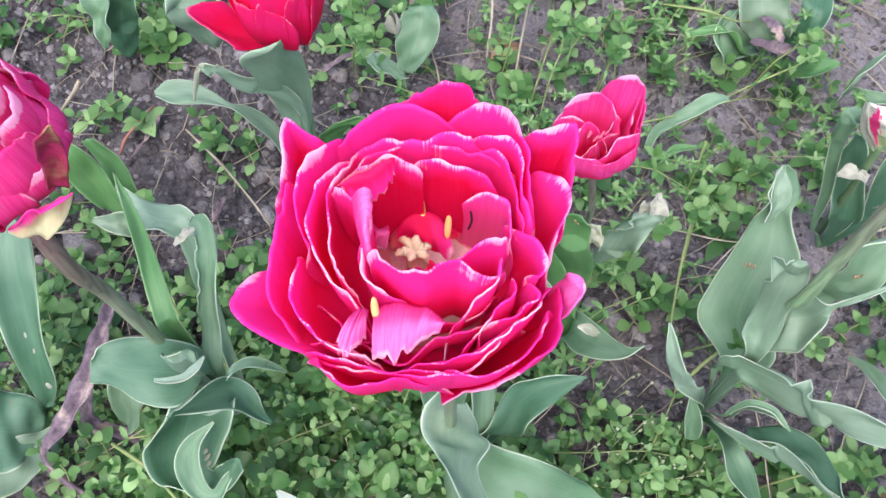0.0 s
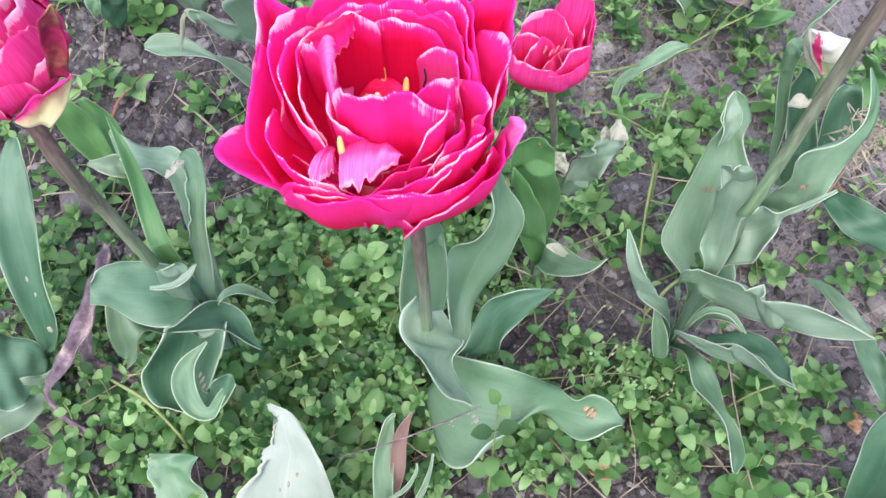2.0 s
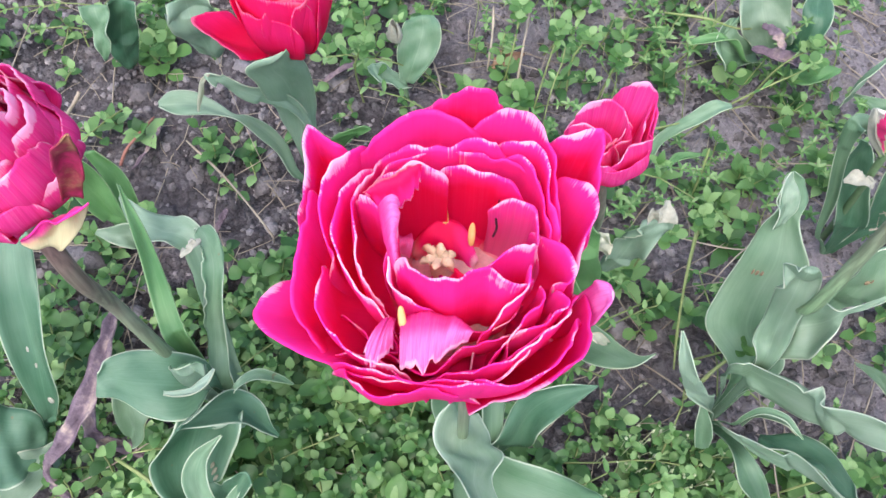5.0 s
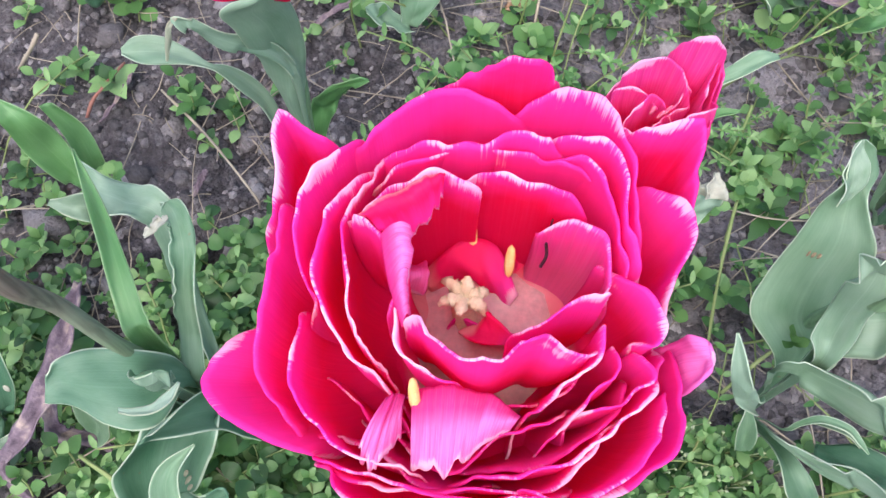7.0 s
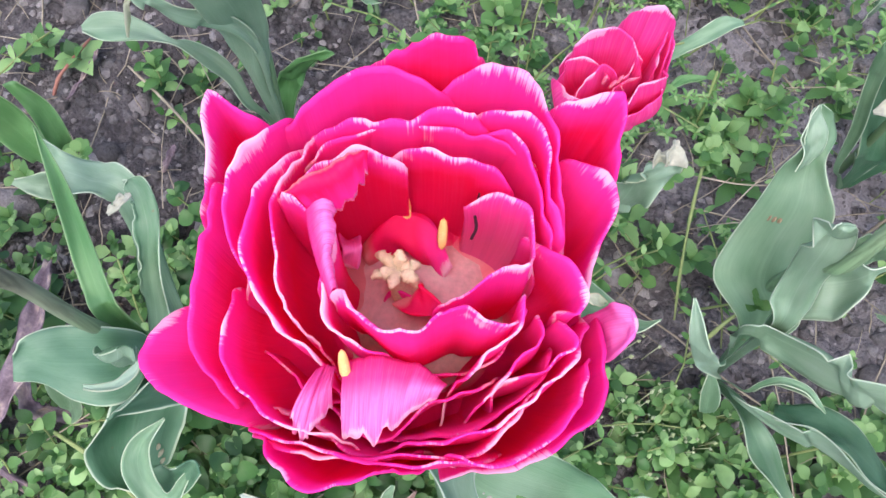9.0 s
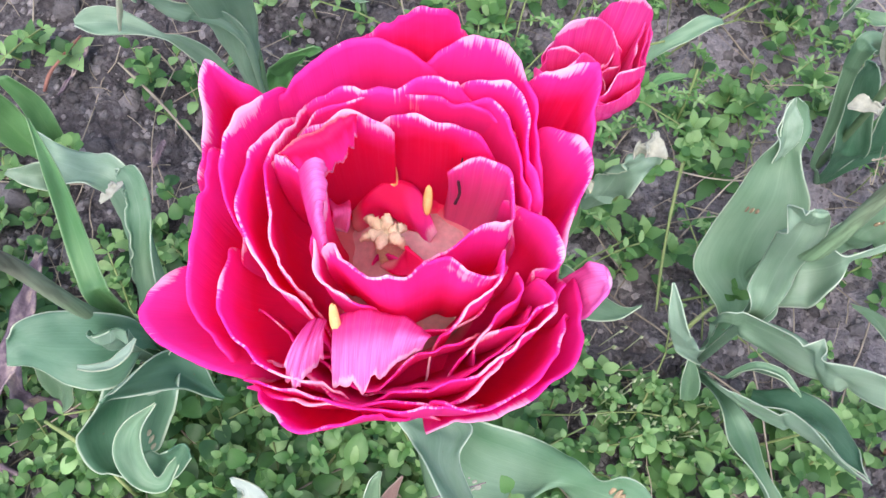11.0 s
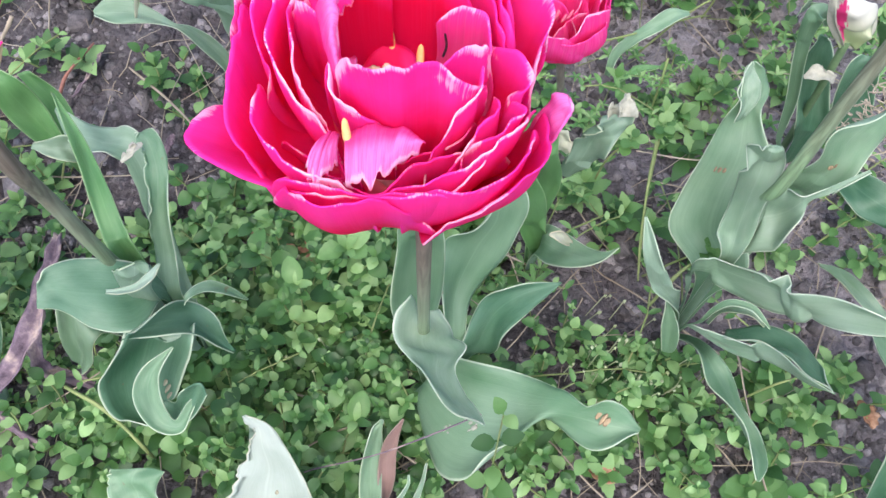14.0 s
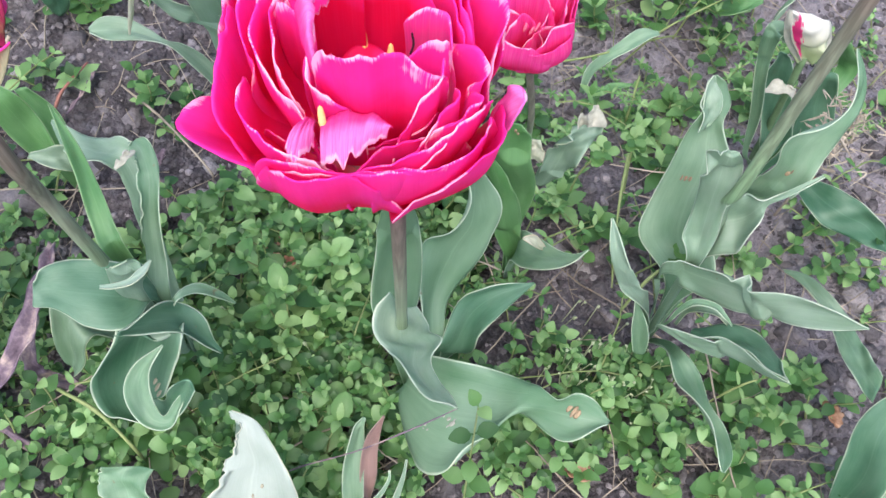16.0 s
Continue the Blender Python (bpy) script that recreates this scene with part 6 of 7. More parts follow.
WEEDY = (
    (-0.160, 0.075, 0.035, 0.03, -2.0),     (-0.04, 0.17, 0.08, 0.16, 1.0), (-0.16, 0.08, 0.08, 0.07, 0.8), (0.12, 0.13, 0.06, 0.06, 0.45), (0.20, 0.07, 0.10, 0.06, 0.6),
    (0.13, 0.31, 0.09, 0.07, 0.05), (0.08, 0.45, 0.09, 0.07, -0.25), (0.30, 0.45, 0.15, 0.10, -0.35), (0.20, 0.52, 0.12, 0.06, -0.2), (0.24, 0.31, 0.05, 0.08, 0.1), (-0.30, 0.15, 0.06, 0.12, 0.5), (0.05, 0.30, 0.06, 0.06, 0.5),
    (-0.17, 0.37, 0.10, 0.07, -0.55), (-0.27, 0.45, 0.12, 0.07, -0.6), (0.19, 0.24, 0.05, 0.04, -0.15), (0.19, 0.055, 0.08, 0.035, -1.1), (0.045, 0.060, 0.05, 0.035, -1.5), (-0.28, 0.095, 0.07, 0.035, -0.9), (0.335, 0.12, 0.05, 0.04, -0.4),
    (0.33, 0.22, 0.07, 0.05, -0.4), (0.30, 0.40, 0.10, 0.05, -0.1), (0.15, 0.21, 0.06, 0.035, -0.35), (0.25, 0.36, 0.10, 0.06, 0.05), (-0.16, 0.29, 0.06, 0.04, 0.4), (0.20, 0.44, 0.14, 0.10, 0.16), (-0.08, 0.42, 0.06, 0.05, 0.1),
)


def unit_leaf(name, profile, mat, fold=0.16):
    """A leaf of length 1 along x; profile: rows of place along, half width and rise."""
    verts, faces = [], []
    for u, w, z in profile:
        for v in (-1, 0, 1):
            verts.append((u, v * w, z + abs(v) * w * fold))
    for i in range(len(profile) - 1):
        for j in range(2):
            q = i * 3 + j
            faces.append((q, q + 3, q + 4, q + 1))
    return mesh_of(name, verts, faces, mat)


OVAL = [(0.0, 0.02, 0.0), (0.14, 0.05, 0.03), (0.26, 0.22, 0.06), (0.48, 0.33, 0.07), (0.70, 0.29, 0.04), (0.89, 0.16, -0.02), (1.0, 0.02, -0.07)]
ROUND = [(0.0, 0.015, 0.0), (0.25, 0.03, 0.05), (0.35, 0.24, 0.06), (0.55, 0.36, 0.05), (0.78, 0.33, 0.03), (0.93, 0.18, 0.0), (1.0, 0.03, -0.02)]
TOOTHED = [(0.0, 0.02, 0.0), (0.15, 0.17, 0.03), (0.18, 0.14, 0.03), (0.32, 0.27, 0.06), (0.36, 0.22, 0.06), (0.52, 0.28, 0.06), (0.56, 0.22, 0.06), (0.7, 0.22, 0.03), (0.74, 0.16, 0.02), (0.87, 0.12, -0.03), (1.0, 0.01, -0.1)]
NARROW = [(0.0, 0.015, 0.0), (0.2, 0.09, 0.03), (0.5, 0.13, 0.05), (0.8, 0.08, 0.0), (1.0, 0.01, -0.08)]
CHICK_LEAF, ROUND_LEAF = unit_leaf("leaf", OVAL, WEED), unit_leaf("leaf", ROUND, LIME_WEED)
BROAD_LEAF = unit_leaf("leaf", [(0.0, 0.02, 0.0), (0.10, 0.14, 0.03), (0.26, 0.29, 0.06), (0.45, 0.32, 0.07), (0.68, 0.24, 0.03), (0.87, 0.11, -0.03), (1.0, 0.01, -0.10)], WEED)
NETTLE_LEAF, WHORL_LEAF = unit_leaf("leaf", TOOTHED, WEED), unit_leaf("leaf", NARROW, LIME_WEED)


def weed(name, foot, height, size, leaf, each, label, group, seed, lean=0.5, gap=0.9, top=None):
    """A small weed: a bent stalk with a ring of leaves at every node, each leaf a part."""
    rng = np.random.RandomState(seed)
    base = np.array([foot[0], foot[1], rise(*foot[:2]) - 0.002])
    ob = thing(name, base, label, "weed", group)
    a = rng.uniform(0, 6.28)
    d = np.array([math.cos(a) * lean, math.sin(a) * lean, 1.0])
    if top is not None:
        d = np.array(top) - base
        height = np.linalg.norm(d)
    nodes = max(2, int(height / (size * gap)))
    pts, turn = [base], rng.uniform(0, 6.28)
    for k in range(nodes):
        pts.append(pts[-1] + d / np.linalg.norm(d) * height / nodes)
        if top is None:
            d = d + np.array([rng.uniform(-0.3, 0.3), rng.uniform(-0.3, 0.3), 0])
        s = size * (0.75 + 0.35 * math.sin(3.0 * (k + 1) / nodes)) * rng.uniform(0.85, 1.15)
        for q in range(each):
            w = turn + q * 2 * math.pi / each + rng.uniform(-0.2, 0.2)
            up = rng.uniform(5, 35) + (25 if k == nodes - 1 else 0)
            lf = new("leaf", leaf)
            lf.parent = ob
            m = Matrix.Translation(Vector(pts[-1] - base)) @ pose(0, 0, 0, 0, -up, math.degrees(w)) @ Matrix.Scale(s, 4)
            lf.matrix_basis = m
        turn += math.pi / each + 0.3
    part("stalk", tube_mesh("stalk", pts, [0.0009, 0.0007, 0.0005], WEED_STEM, 5), ob)
    return ob


for n, (x, y) in enumerate(((0.151, 0.293), (0.210, 0.264), (0.238, 0.361), (-0.251, 0.321), (-0.277, 0.297), (0.271, 0.381), (0.132, 0.413), (-0.181, 0.407), (0.174, 0.126), (0.148, 0.088), (0.090, 0.098), (0.215, 0.490), (0.322, 0.461))):
    weed("nettle_weed", (x, y), 0.022 + 0.004 * (n % 4), 0.018, NETTLE_LEAF, 4, "small green weed with whorls of toothed leaves", "toothed weeds", 100 + n, 0.3, 0.5)
for n, (x, y) in enumerate(((-0.125, 0.255), (-0.096, 0.221), (0.197, 0.069), (0.238, 0.064), (-0.132, 0.212), (-0.250, 0.532), (-0.236, 0.510), (-0.262, 0.515), (-0.059, 0.533), (-0.048, 0.517), (-0.070, 0.545), (0.074, 0.472), (0.088, 0.460))):
    weed("round_leaved_weed", (x, y), 0.024 + 0.005 * (n % 3), 0.016, ROUND_LEAF, 3, "yellow-green weed with rounded stalked leaves", "round-leaved weeds", 200 + n, 0.4, 0.7)
for n, (x, y) in enumerate(((-0.067, 0.200), (-0.031, 0.179), (-0.057, 0.152), (-0.084, 0.162), (-0.040, 0.219), (-0.108, 0.201), (-0.241, 0.114), (-0.256, 0.123), (-0.226, 0.126), (-0.245, 0.080), (-0.210, 0.074), (0.153, 0.173), (0.164, 0.154), (0.210, 0.130), (0.200, 0.153), (0.270, 0.123))):
    weed("chickweed", (x, y), 0.035 + 0.006 * (n % 4), 0.0125, CHICK_LEAF, 2, "upright sprig of bright green chickweed", "chickweed sprigs", 300 + n, 0.5, 0.8)
for n, (x, y) in enumerate(((0.216, 0.379), (0.227, 0.347), (0.252, 0.363), (0.243, 0.327), (0.230, 0.337), (0.199, 0.387), (0.265, 0.390), (0.034, 0.481), (0.068, 0.455), (0.179, 0.283), (0.187, 0.268), (0.158, 0.292), (-0.153, 0.415), (-0.266, 0.445), (-0.242, 0.435), (0.327, 0.403), (0.330, 0.385), (0.116, 0.486), (0.155, 0.323), (-0.179, 0.272))):
    weed("nettle_weed", (x, y), 0.014 + 0.005 * (n % 3), 0.014 + 0.0025 * (n % 4), NETTLE_LEAF if n % 2 else BROAD_LEAF, 4, "small green weed with whorls of pointed leaves", "toothed weeds", 600 + n, 0.4, 0.6)
for n, (x, y) in enumerate(((-0.247, 0.521), (-0.236, 0.500), (-0.223, 0.521), (-0.078, 0.528), (-0.057, 0.510), (-0.049, 0.497), (-0.095, 0.512), (0.076, 0.486), (0.271, 0.476), (0.163, 0.255))):
    weed("round_leaved_weed", (x, y), 0.022 + 0.006 * (n % 3), 0.015 + 0.002 * (n % 3), ROUND_LEAF, 3, "yellow-green weed with rounded stalked leaves", "round-leaved weeds", 640 + n, 0.4, 0.6)
for n, (x, y) in enumerate(((-0.319, 0.515), (-0.307, 0.531), (-0.330, 0.496), (-0.270, 0.429), (-0.064, 0.459), (0.060, 0.523), (0.131, 0.523), (0.193, 0.536), (0.202, 0.523), (0.215, 0.505), (0.165, 0.523), (0.140, 0.498), (0.205, 0.451), (0.244, 0.412), (0.285, 0.401), (0.319, 0.432), (0.340, 0.444), (0.358, 0.461), (0.365, 0.446), (0.302, 0.452), (0.322, 0.481), (-0.168, 0.432), (-0.154, 0.377), (-0.185, 0.410), (-0.276, 0.271), (-0.261, 0.252), (-0.285, 0.280), (-0.265, 0.238), (-0.186, 0.295), (-0.145, 0.393), (0.268, 0.353), (0.105, 0.524), (-0.006, 0.493), (-0.025, 0.469))):
    weed("chickweed", (x, y), 0.016 + 0.007 * (n % 4), 0.0095 + 0.0016 * (n % 4), CHICK_LEAF, 2, "upright sprig of bright green chickweed", "chickweed sprigs", 660 + n, 0.7, 0.7)
for n, (x, y) in enumerate(((0.286, 0.118), (0.292, 0.104), (0.275, 0.109), (0.257, 0.145), (0.216, 0.120), (0.220, 0.102), (0.187, 0.103), (0.268, 0.136), (0.308, 0.139), (0.321, 0.156), (-0.101, 0.202), (-0.082, 0.176), (-0.070, 0.135))):
    weed("nettle_weed", (x, y), 0.020 + 0.006 * (n % 3), 0.015 + 0.002 * (n % 4), BROAD_LEAF if n % 3 else NETTLE_LEAF, 4, "small green weed with whorls of pointed leaves", "toothed weeds", 700 + n, 0.4, 0.6)
for n, (x, y) in enumerate(((0.201, 0.061), (0.194, 0.068), (0.240, 0.064), (0.236, 0.058), (0.269, 0.051), (0.278, 0.055), (-0.134, 0.159), (-0.111, 0.151), (-0.160, 0.114), (-0.145, 0.090))):
    weed("round_leaved_weed", (x, y), 0.020 + 0.006 * (n % 3), 0.016 + 0.003 * (n % 3), ROUND_LEAF if n % 2 else BROAD_LEAF, 2, "green weed with a few broad rounded leaves", "round-leaved weeds", 720 + n, 0.5, 0.8)
for n, (x, y) in enumerate(((0.251, 0.163), (0.201, 0.147), (0.181, 0.157), (0.319, 0.078), (0.318, 0.108), (-0.261, 0.115), (-0.247, 0.108), (-0.233, 0.097), (-0.254, 0.093), (-0.235, 0.080), (-0.222, 0.109), (-0.215, 0.135), (-0.203, 0.126), (-0.291, 0.142), (-0.299, 0.138), (-0.123, 0.125), (-0.134, 0.106), (-0.118, 0.196), (-0.172, 0.107), (-0.088, 0.214), (0.262, 0.085), (0.255, 0.068))):
    weed("chickweed", (x, y), 0.030 + 0.008 * (n % 4), 0.0105 + 0.0018 * (n % 4), CHICK_LEAF, 2, "upright sprig of bright green chickweed", "chickweed sprigs", 740 + n, 0.6, 0.7)
for n, (x, y) in enumerate(((0.314, 0.149), (0.295, 0.096), (0.326, 0.121), (0.319, 0.053), (0.104, 0.064), (0.127, 0.137), (-0.051, 0.271), (-0.089, 0.272), (-0.070, 0.298), (-0.047, 0.107), (-0.070, 0.134), (0.064, 0.490), (0.158, 0.534), (-0.337, 0.531), (-0.324, 0.544))):
    weed("chickweed", (x, y), 0.030 + 0.006 * (n % 4), 0.0115, CHICK_LEAF, 2, "upright sprig of bright green chickweed", "chickweed sprigs", 330 + n, 0.6, 0.8)
for n, (x, y) in enumerate(((-0.334, 0.402), (-0.321, 0.384), (-0.342, 0.390), (-0.300, 0.345), (-0.284, 0.336), (-0.267, 0.319), (-0.310, 0.321), (-0.288, 0.298), (-0.256, 0.302), (-0.250, 0.335), (-0.312, 0.360), (-0.235, 0.307), (-0.221, 0.290))):
    weed("chickweed", (x, y), 0.022 + 0.006 * (n % 4), 0.0115, CHICK_LEAF, 2, "upright sprig of bright green chickweed", "chickweed sprigs", 800 + n, 0.7, 0.7)
for n, (x, y) in enumerate(((0.376, 0.265), (0.38, 0.251), (0.355, 0.235), (0.38, 0.234), (0.312, 0.244), (0.327, 0.248), (0.343, 0.23))):
    weed("chickweed", (x, y), 0.048 + 0.006 * (n % 4), 0.0115, CHICK_LEAF, 2, "upright sprig of bright green chickweed", "chickweed sprigs", 830 + n, 0.6, 0.7)
for n, (x, y) in enumerate(((0.190, 0.553), (0.212, 0.560), (0.223, 0.515), (0.300, 0.535), (0.318, 0.505), (0.120, 0.250), (0.185, 0.165), (0.190, 0.150), (0.355, 0.480))):
    weed("cleavers", (x, y), 0.060 + 0.008 * (n % 3), 0.013, WHORL_LEAF, 6, "pale green cleavers stalk with whorls of narrow leaves", "cleavers", 400 + n, 0.9, 1.6)
weed("chickweed", (0.059, 0.058), 0.1, 0.0145, CHICK_LEAF, 2, "tall sprig of chickweed growing up past a tulip leaf", "chickweed sprigs", 450, gap=2.2, top=(0.061, 0.088, 0.168))


def tall_weed(points, seed):
    """A long thin stalk with pairs of small leaves and a tuft at its end."""
    rng = np.random.RandomState(seed)
    base = np.array(points[0])
    base[2] = rise(base[0], base[1]) - 0.003
    ob = thing("cleavers", base, "long thin weed stalk ending in a tuft of pale leaves", "weed", "cleavers")
    path = spline([base, *points[1:]], 24)
    part("stalk", tube_mesh("stalk", path[::3], [0.0010, 0.0009, 0.0007], WEED_STEM, 5), ob)
    for k in (11, 17, 21, 23):
        n = 2 if k < 20 else 6
        turn = rng.uniform(0, 6.28)
        for q in range(n):
            lf = new("leaf", WHORL_LEAF if k < 20 else ROUND_LEAF)
            lf.parent = ob
            lf.matrix_basis = Matrix.Translation(Vector(path[k] - base)) @ pose(0, 0, 0, 0, -rng.uniform(5, 50), math.degrees(turn + q * 6.283 / n)) @ Matrix.Scale(rng.uniform(0.008, 0.013), 4)
    return ob


for n, row in enumerate(TALL_WEEDS):
    tall_weed(row, 500 + n)

def bare_stalk(points, r, look, label, seed):
    """A single thin stalk with a swollen joint or two."""
    return tagged(new("weed_stalk", tube_mesh("weed_stalk", points, [r, r * 1.25, r * 0.9, r * 1.1, r * 0.7], look, 6, 0.12, seed)), label, "stalk", "bare stalks in the bed")


REDDISH_STALK = plain("reddish_stalk", [(0.20, 0.07, 0.06), (0.34, 0.17, 0.13)], 60, 0.7)
for n, (row, r, kind, label) in enumerate((
    (((0.093, 0.550, 0.030), (0.085, 0.510, 0.030), (0.078, 0.475, 0.004)), 0.0011, STRAW, "pale straw-coloured dead stalk standing in the soil"),
    (((0.059, 0.542, 0.040), (0.058, 0.522, 0.030), (0.054, 0.499, 0.004)), 0.001, STRAW, "pale straw-coloured dead stalk standing in the soil"),
    (((0.205, 0.315, 0.050), (0.197, 0.286, 0.040), (0.190, 0.251, 0.025), (0.188, 0.222, 0.004)), 0.0011, WEED_STEM, "pale green weed stalk rising from the soil"),
    (((0.229, 0.396, 0.040), (0.223, 0.380, 0.030), (0.221, 0.373, 0.004)), 0.001, WEED_STEM, "pale green weed stalk rising from the soil"),
    (((0.313, 0.534, 0.050), (0.335, 0.504, 0.050), (0.382, 0.511, 0.004)), 0.001, STRAW, "pale dead stalk lying over the weeds"),
    (((0.205, 0.526, 0.050), (0.237, 0.511, 0.060), (0.271, 0.508, 0.050), (0.335, 0.557, 0.004)), 0.001, WEED_STEM, "yellow-green weed stalk lying over leaves"),
    (((-0.258, 0.403, 0.004), (-0.251, 0.411, 0.015), (-0.242, 0.421, 0.020), (-0.233, 0.446, 0.012)), 0.0013, REDDISH_STALK, "thin reddish-brown stalk lying on the soil"),
    (((-0.283, 0.445, 0.050), (-0.291, 0.439, 0.040), (-0.316, 0.445, 0.004)), 0.0016, STRAW, "short dry pointed stalk standing in the soil"),
    (((-0.209, 0.147, 0.050), (-0.179, 0.128, 0.055), (-0.157, 0.106, 0.040), (-0.160, 0.106, 0.004)), 0.0012, WEED_STEM, "long pale green weed stalk leaning over the weeds"),
    (((0.126, 0.396, 0.060), (0.182, 0.408, 0.050), (0.252, 0.434, 0.040), (0.286, 0.464, 0.004)), 0.0008, WEED_STEM, "thin weed stalk arching over the soil"),
    (((0.180, 0.186, 0.050), (0.198, 0.201, 0.070), (0.227, 0.221, 0.060), (0.262, 0.254, 0.004)), 0.0012, WEED_STEM, "pale green weed stalk leaning on a tulip"),
    (((-0.205, 0.427, 0.004), (-0.162, 0.379, 0.020), (-0.125, 0.333, 0.020), (-0.123, 0.330, 0.004)), 0.0009, STRAW, "thin dead stalk lying on the soil"),
    (((-0.067, 0.091, 0.004), (-0.045, 0.087, 0.050), (-0.007, 0.086, 0.090), (0.027, 0.091, 0.118), (0.052, 0.096, 0.138)), 0.0005, DRY, "thin brown dead stalk leaning over a tulip leaf"),
)):
    bare_stalk(row, r, kind, label, 800 + n)

wl, wy, ws = Heap(), Heap(), Heap()
rng = np.random.RandomState(21)
made = 0
while made < 2350:
    x, y = rng.uniform(-0.9, 1.0), rng.uniform(-0.6, 1.3)
    away = max(0.0, -0.42 - x, x - 0.52, -0.12 - y, y - 0.72)
    t = thickness(x, y) * math.exp(-away / 0.13)
    if rng.uniform() > t ** 1.5:
        continue
    big = 0.0118 + 0.0060 * noise.noise(Vector((x * 16, y * 16, 2.0)))
    size = rng.uniform(0.65, 1.45) * big * (0.75 + 0.3 * t)
    chickweed_shape(rng, (x, y, rise(x, y) - 0.002), (0.006 + 0.066 * rng.uniform() ** 1.4) * (0.3 + 0.9 * t), size, wl if noise.noise(Vector((x * 20, y * 20, 7.0))) + rng.normal(0, 0.12) < 0.42 else wy, ws)
    made += 1
tagged(new("chickweed_carpet", wl.mesh("chickweed_carpet", WEED)), "bright green chickweed leaves covering the soil between the tulips", "weed", kind="stuff")
tagged(new("yellow_weed_carpet", wy.mesh("yellow_weed_carpet", LIME_WEED)), "patches of yellow-green weed leaves on the soil", "weed", kind="stuff")
tagged(new("weed_stalks", ws.mesh("weed_stalks", WEED_STEM)), "thin pale green stalks of the chickweed", "weed", kind="stuff")

# thin pale stalks and straw strewn between the plants
rng = np.random.RandomState(77)
straw = Heap()
for n in range(1250):
    x, y = rng.uniform(-0.40, 0.50), rng.uniform(-0.08, 0.75)
    a, ln = rng.uniform(0, 6.28), rng.uniform(0.012, 0.06)
    p = np.array([x, y, rise(x, y) + rng.uniform(0.001, 0.008)])
    lift = rng.uniform(-0.05, 0.25)
    thick = rng.uniform(0.00025, 0.0006)
    for k in range(5):
        q = p + np.array([math.cos(a), math.sin(a), lift]) * ln / 5
        thin_stalk(p, q, thick, straw)
        p, a, lift = q, a + rng.uniform(-0.25, 0.25), lift - 0.05
tagged(new("straw", straw.mesh("straw", STRAW)), "pale dry straw and rootlets strewn over the soil", "straw", kind="stuff")
rng = np.random.RandomState(79)
grass = Heap()
for n in range(110):
    x, y = rng.uniform(-0.38, 0.48), rng.uniform(-0.02, 0.66)
    a, ln = rng.uniform(0, 6.28), rng.uniform(0.08, 0.2)
    p = np.array([x, y, rise(x, y) + rng.uniform(0.002, 0.02)])
    lift = rng.uniform(0.0, 0.3)
    thick = rng.uniform(0.0004, 0.0009)
    for k in range(10):
        q = p + np.array([math.cos(a), math.sin(a), lift]) * ln / 10
        q[2] = max(q[2], rise(q[0], q[1]) + 0.001)
        thin_stalk(p, q, thick, grass)
        p, a, lift = q, a + rng.uniform(-0.12, 0.12), lift - 0.06
tagged(new("dead_grass", grass.mesh("dead_grass", STRAW)), "long straw-coloured dead stalks lying across the weeds", "straw", kind="stuff")
rng = np.random.RandomState(78)
arch, narrow = Heap(), Heap()
for n in range(230):
    x, y = rng.uniform(-0.36, 0.46), rng.uniform(0.0, 0.66)
    a, ln = rng.uniform(0, 6.28), rng.uniform(0.05, 0.12)
    if thickness(x, y) < 0.05:
        continue
    p = np.array([x, y, rise(x, y)])
    lift = rng.uniform(0.5, 1.3)
    for k in range(6):
        q = p + np.array([math.cos(a), math.sin(a), lift]) * ln / 7
        thin_stalk(p, q, 0.0008, arch)
        p, a, lift = q, a + rng.uniform(-0.2, 0.2), lift - 0.22
        if k > 2:
            for w in (a + 1.2, a - 1.2):
                leaf_patch(p, (math.cos(w), math.sin(w), 0.5), rng.uniform(0.006, 0.012), 0.0042, 0.1, narrow)
for n in range(105):
    # upright bedstraw between the cup tulip and the tall stem: thin stalks ringed with narrow leaves
    x, y = rng.uniform(0.02, 0.42), rng.uniform(0.27, 0.66)
    a, ln = rng.uniform(0, 6.28), rng.uniform(0.035, 0.085)
    p = np.array([x, y, rise(x, y)])
    lift = rng.uniform(0.4, 1.8)
    for k in range(6):
        q = p + np.array([math.cos(a), math.sin(a), lift]) * ln / 7
        thin_stalk(p, q, 0.00055, arch)
        p, a, lift = q, a + rng.uniform(-0.3, 0.3), lift - 0.16
        if k > 1:
            turn, size = rng.uniform(0, 6.28), rng.uniform(0.004, 0.009)
            for w in range(5):
                w = turn + w * 1.257
                leaf_patch(p, (math.cos(w), math.sin(w), rng.uniform(0.1, 0.7)), size, size * 0.36, 0.1, narrow)
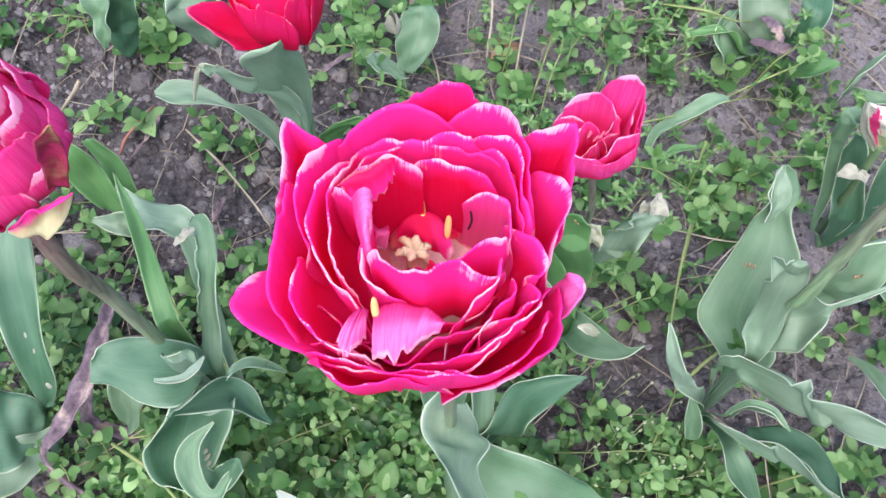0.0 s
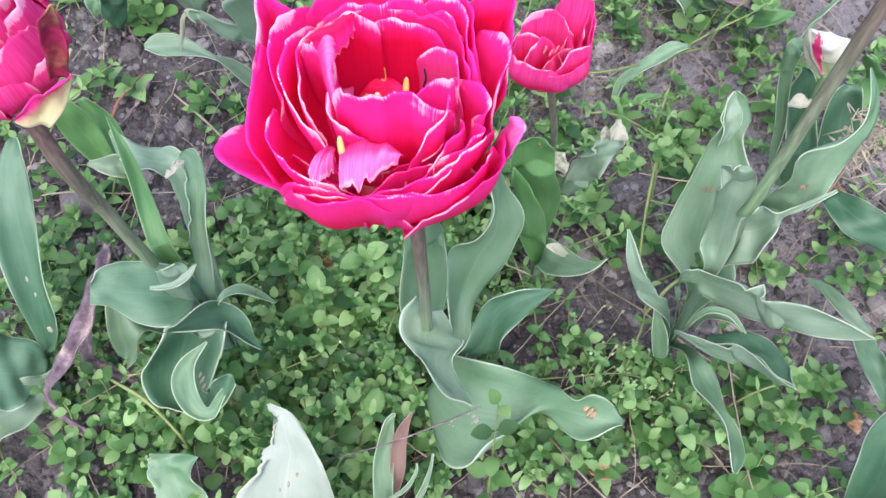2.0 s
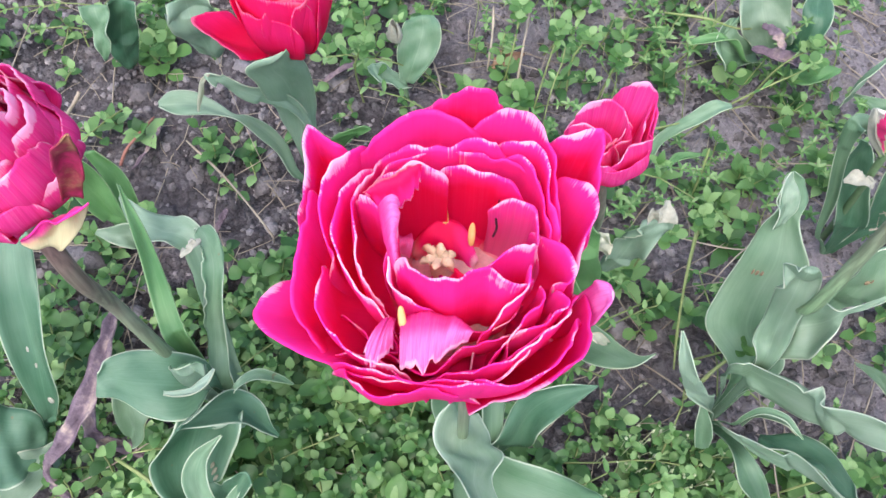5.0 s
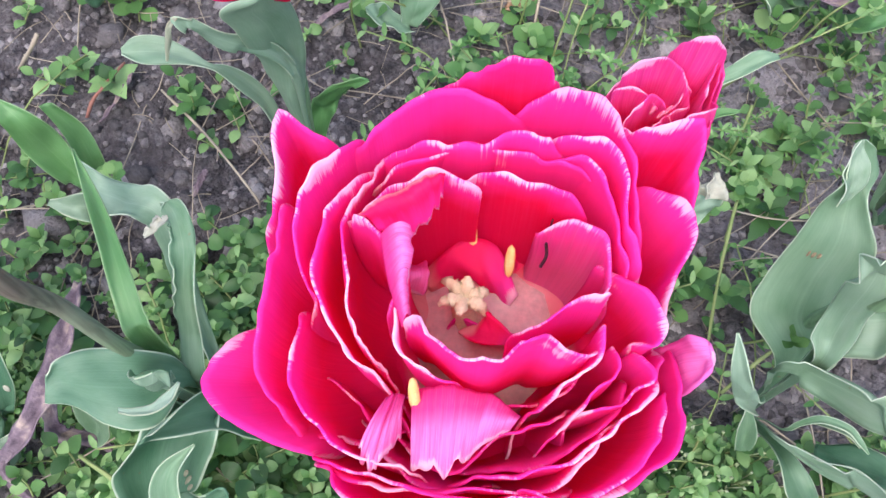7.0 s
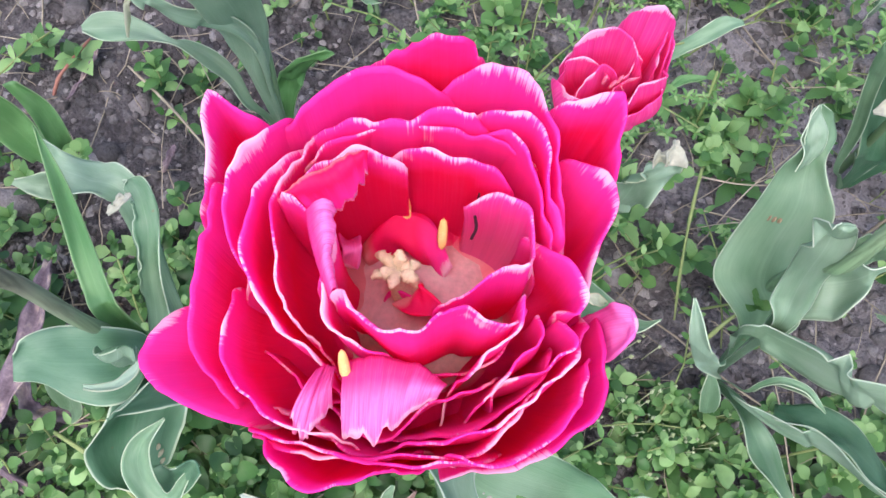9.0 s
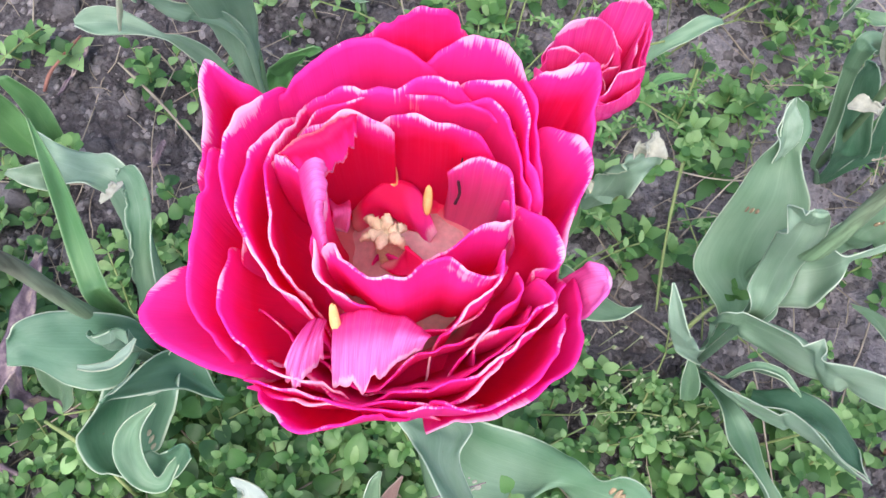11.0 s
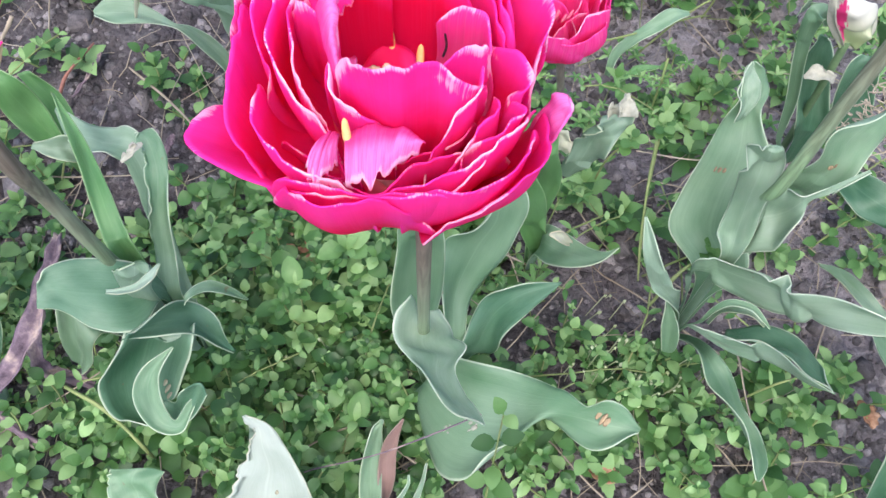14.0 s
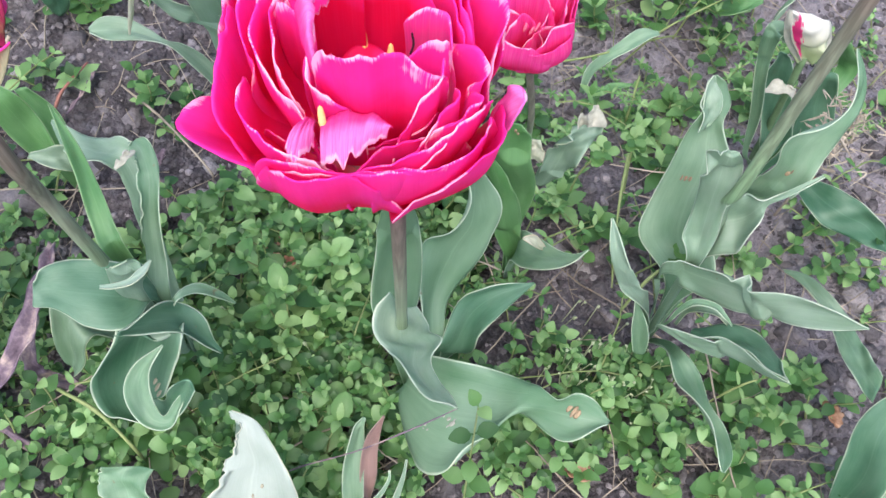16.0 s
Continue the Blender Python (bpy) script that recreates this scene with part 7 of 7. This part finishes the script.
tagged(new("cleavers_stalks", arch.mesh("cleavers_stalks", WEED_STEM)), "long thin pale green weed stalks arching over the soil", "weed", kind="stuff")
tagged(new("cleavers_leaves", narrow.mesh("cleavers_leaves", LIME_WEED)), "small narrow pale green leaves on the arching weed stalks", "weed", kind="stuff")

# tiny pale buds on the weed between the tulips
rng = np.random.RandomState(91)
buds = Heap()
for n in range(120):
    x, y = (rng.normal(0.168, 0.022), rng.normal(0.150, 0.022)) if n < 70 else (rng.normal(-0.045, 0.045), rng.normal(0.215, 0.05))
    z, s = rise(x, y) + rng.uniform(0.018, 0.045), rng.uniform(0.0010, 0.0019)
    a, c = rng.uniform(0, 6.28), rng.uniform(0.3, 0.9)
    ax = np.array([math.cos(a) * c, math.sin(a) * c, 1.0])
    u = np.cross(ax, (0, 1, 0.2))
    w = np.cross(ax, u)
    ax, u, w = (v / np.linalg.norm(v) for v in (ax, u, w))
    o = np.array([x, y, z])
    buds.add([o - ax * s * 1.6, o + u * s, o + w * s, o - u * s, o - w * s, o + ax * s * 1.9], [(0, 2, 1), (0, 3, 2), (0, 4, 3), (0, 1, 4), (5, 1, 2), (5, 2, 3), (5, 3, 4), (5, 4, 1)])
    thin_stalk((x - ax[0] * 0.01, y - ax[1] * 0.01, rise(x, y)), o - ax * s, 0.00045, buds)
tagged(new("weed_buds", buds.mesh("weed_buds", BUD)), "tiny whitish-green flower buds on thin stalks", "weed", kind="stuff")

# dry brown flakes fallen between the weeds
rng = np.random.RandomState(95)
flakes = Heap()
for n in range(110):
    x, y = rng.normal(-0.049, 0.022), rng.normal(0.261, 0.014)
    a = rng.uniform(0, 6.28)
    leaf_patch((x, y, rise(x, y) + rng.uniform(0.008, 0.030)), (math.cos(a), math.sin(a), rng.uniform(-0.4, 0.4)), rng.uniform(0.003, 0.007), rng.uniform(0.002, 0.004), rng.uniform(0, 0.5), flakes)
tagged(new("dry_flakes", flakes.mesh("dry_flakes", BROWN)), "reddish-brown dry flakes lying in the chickweed", "dead leaf", kind="stuff")
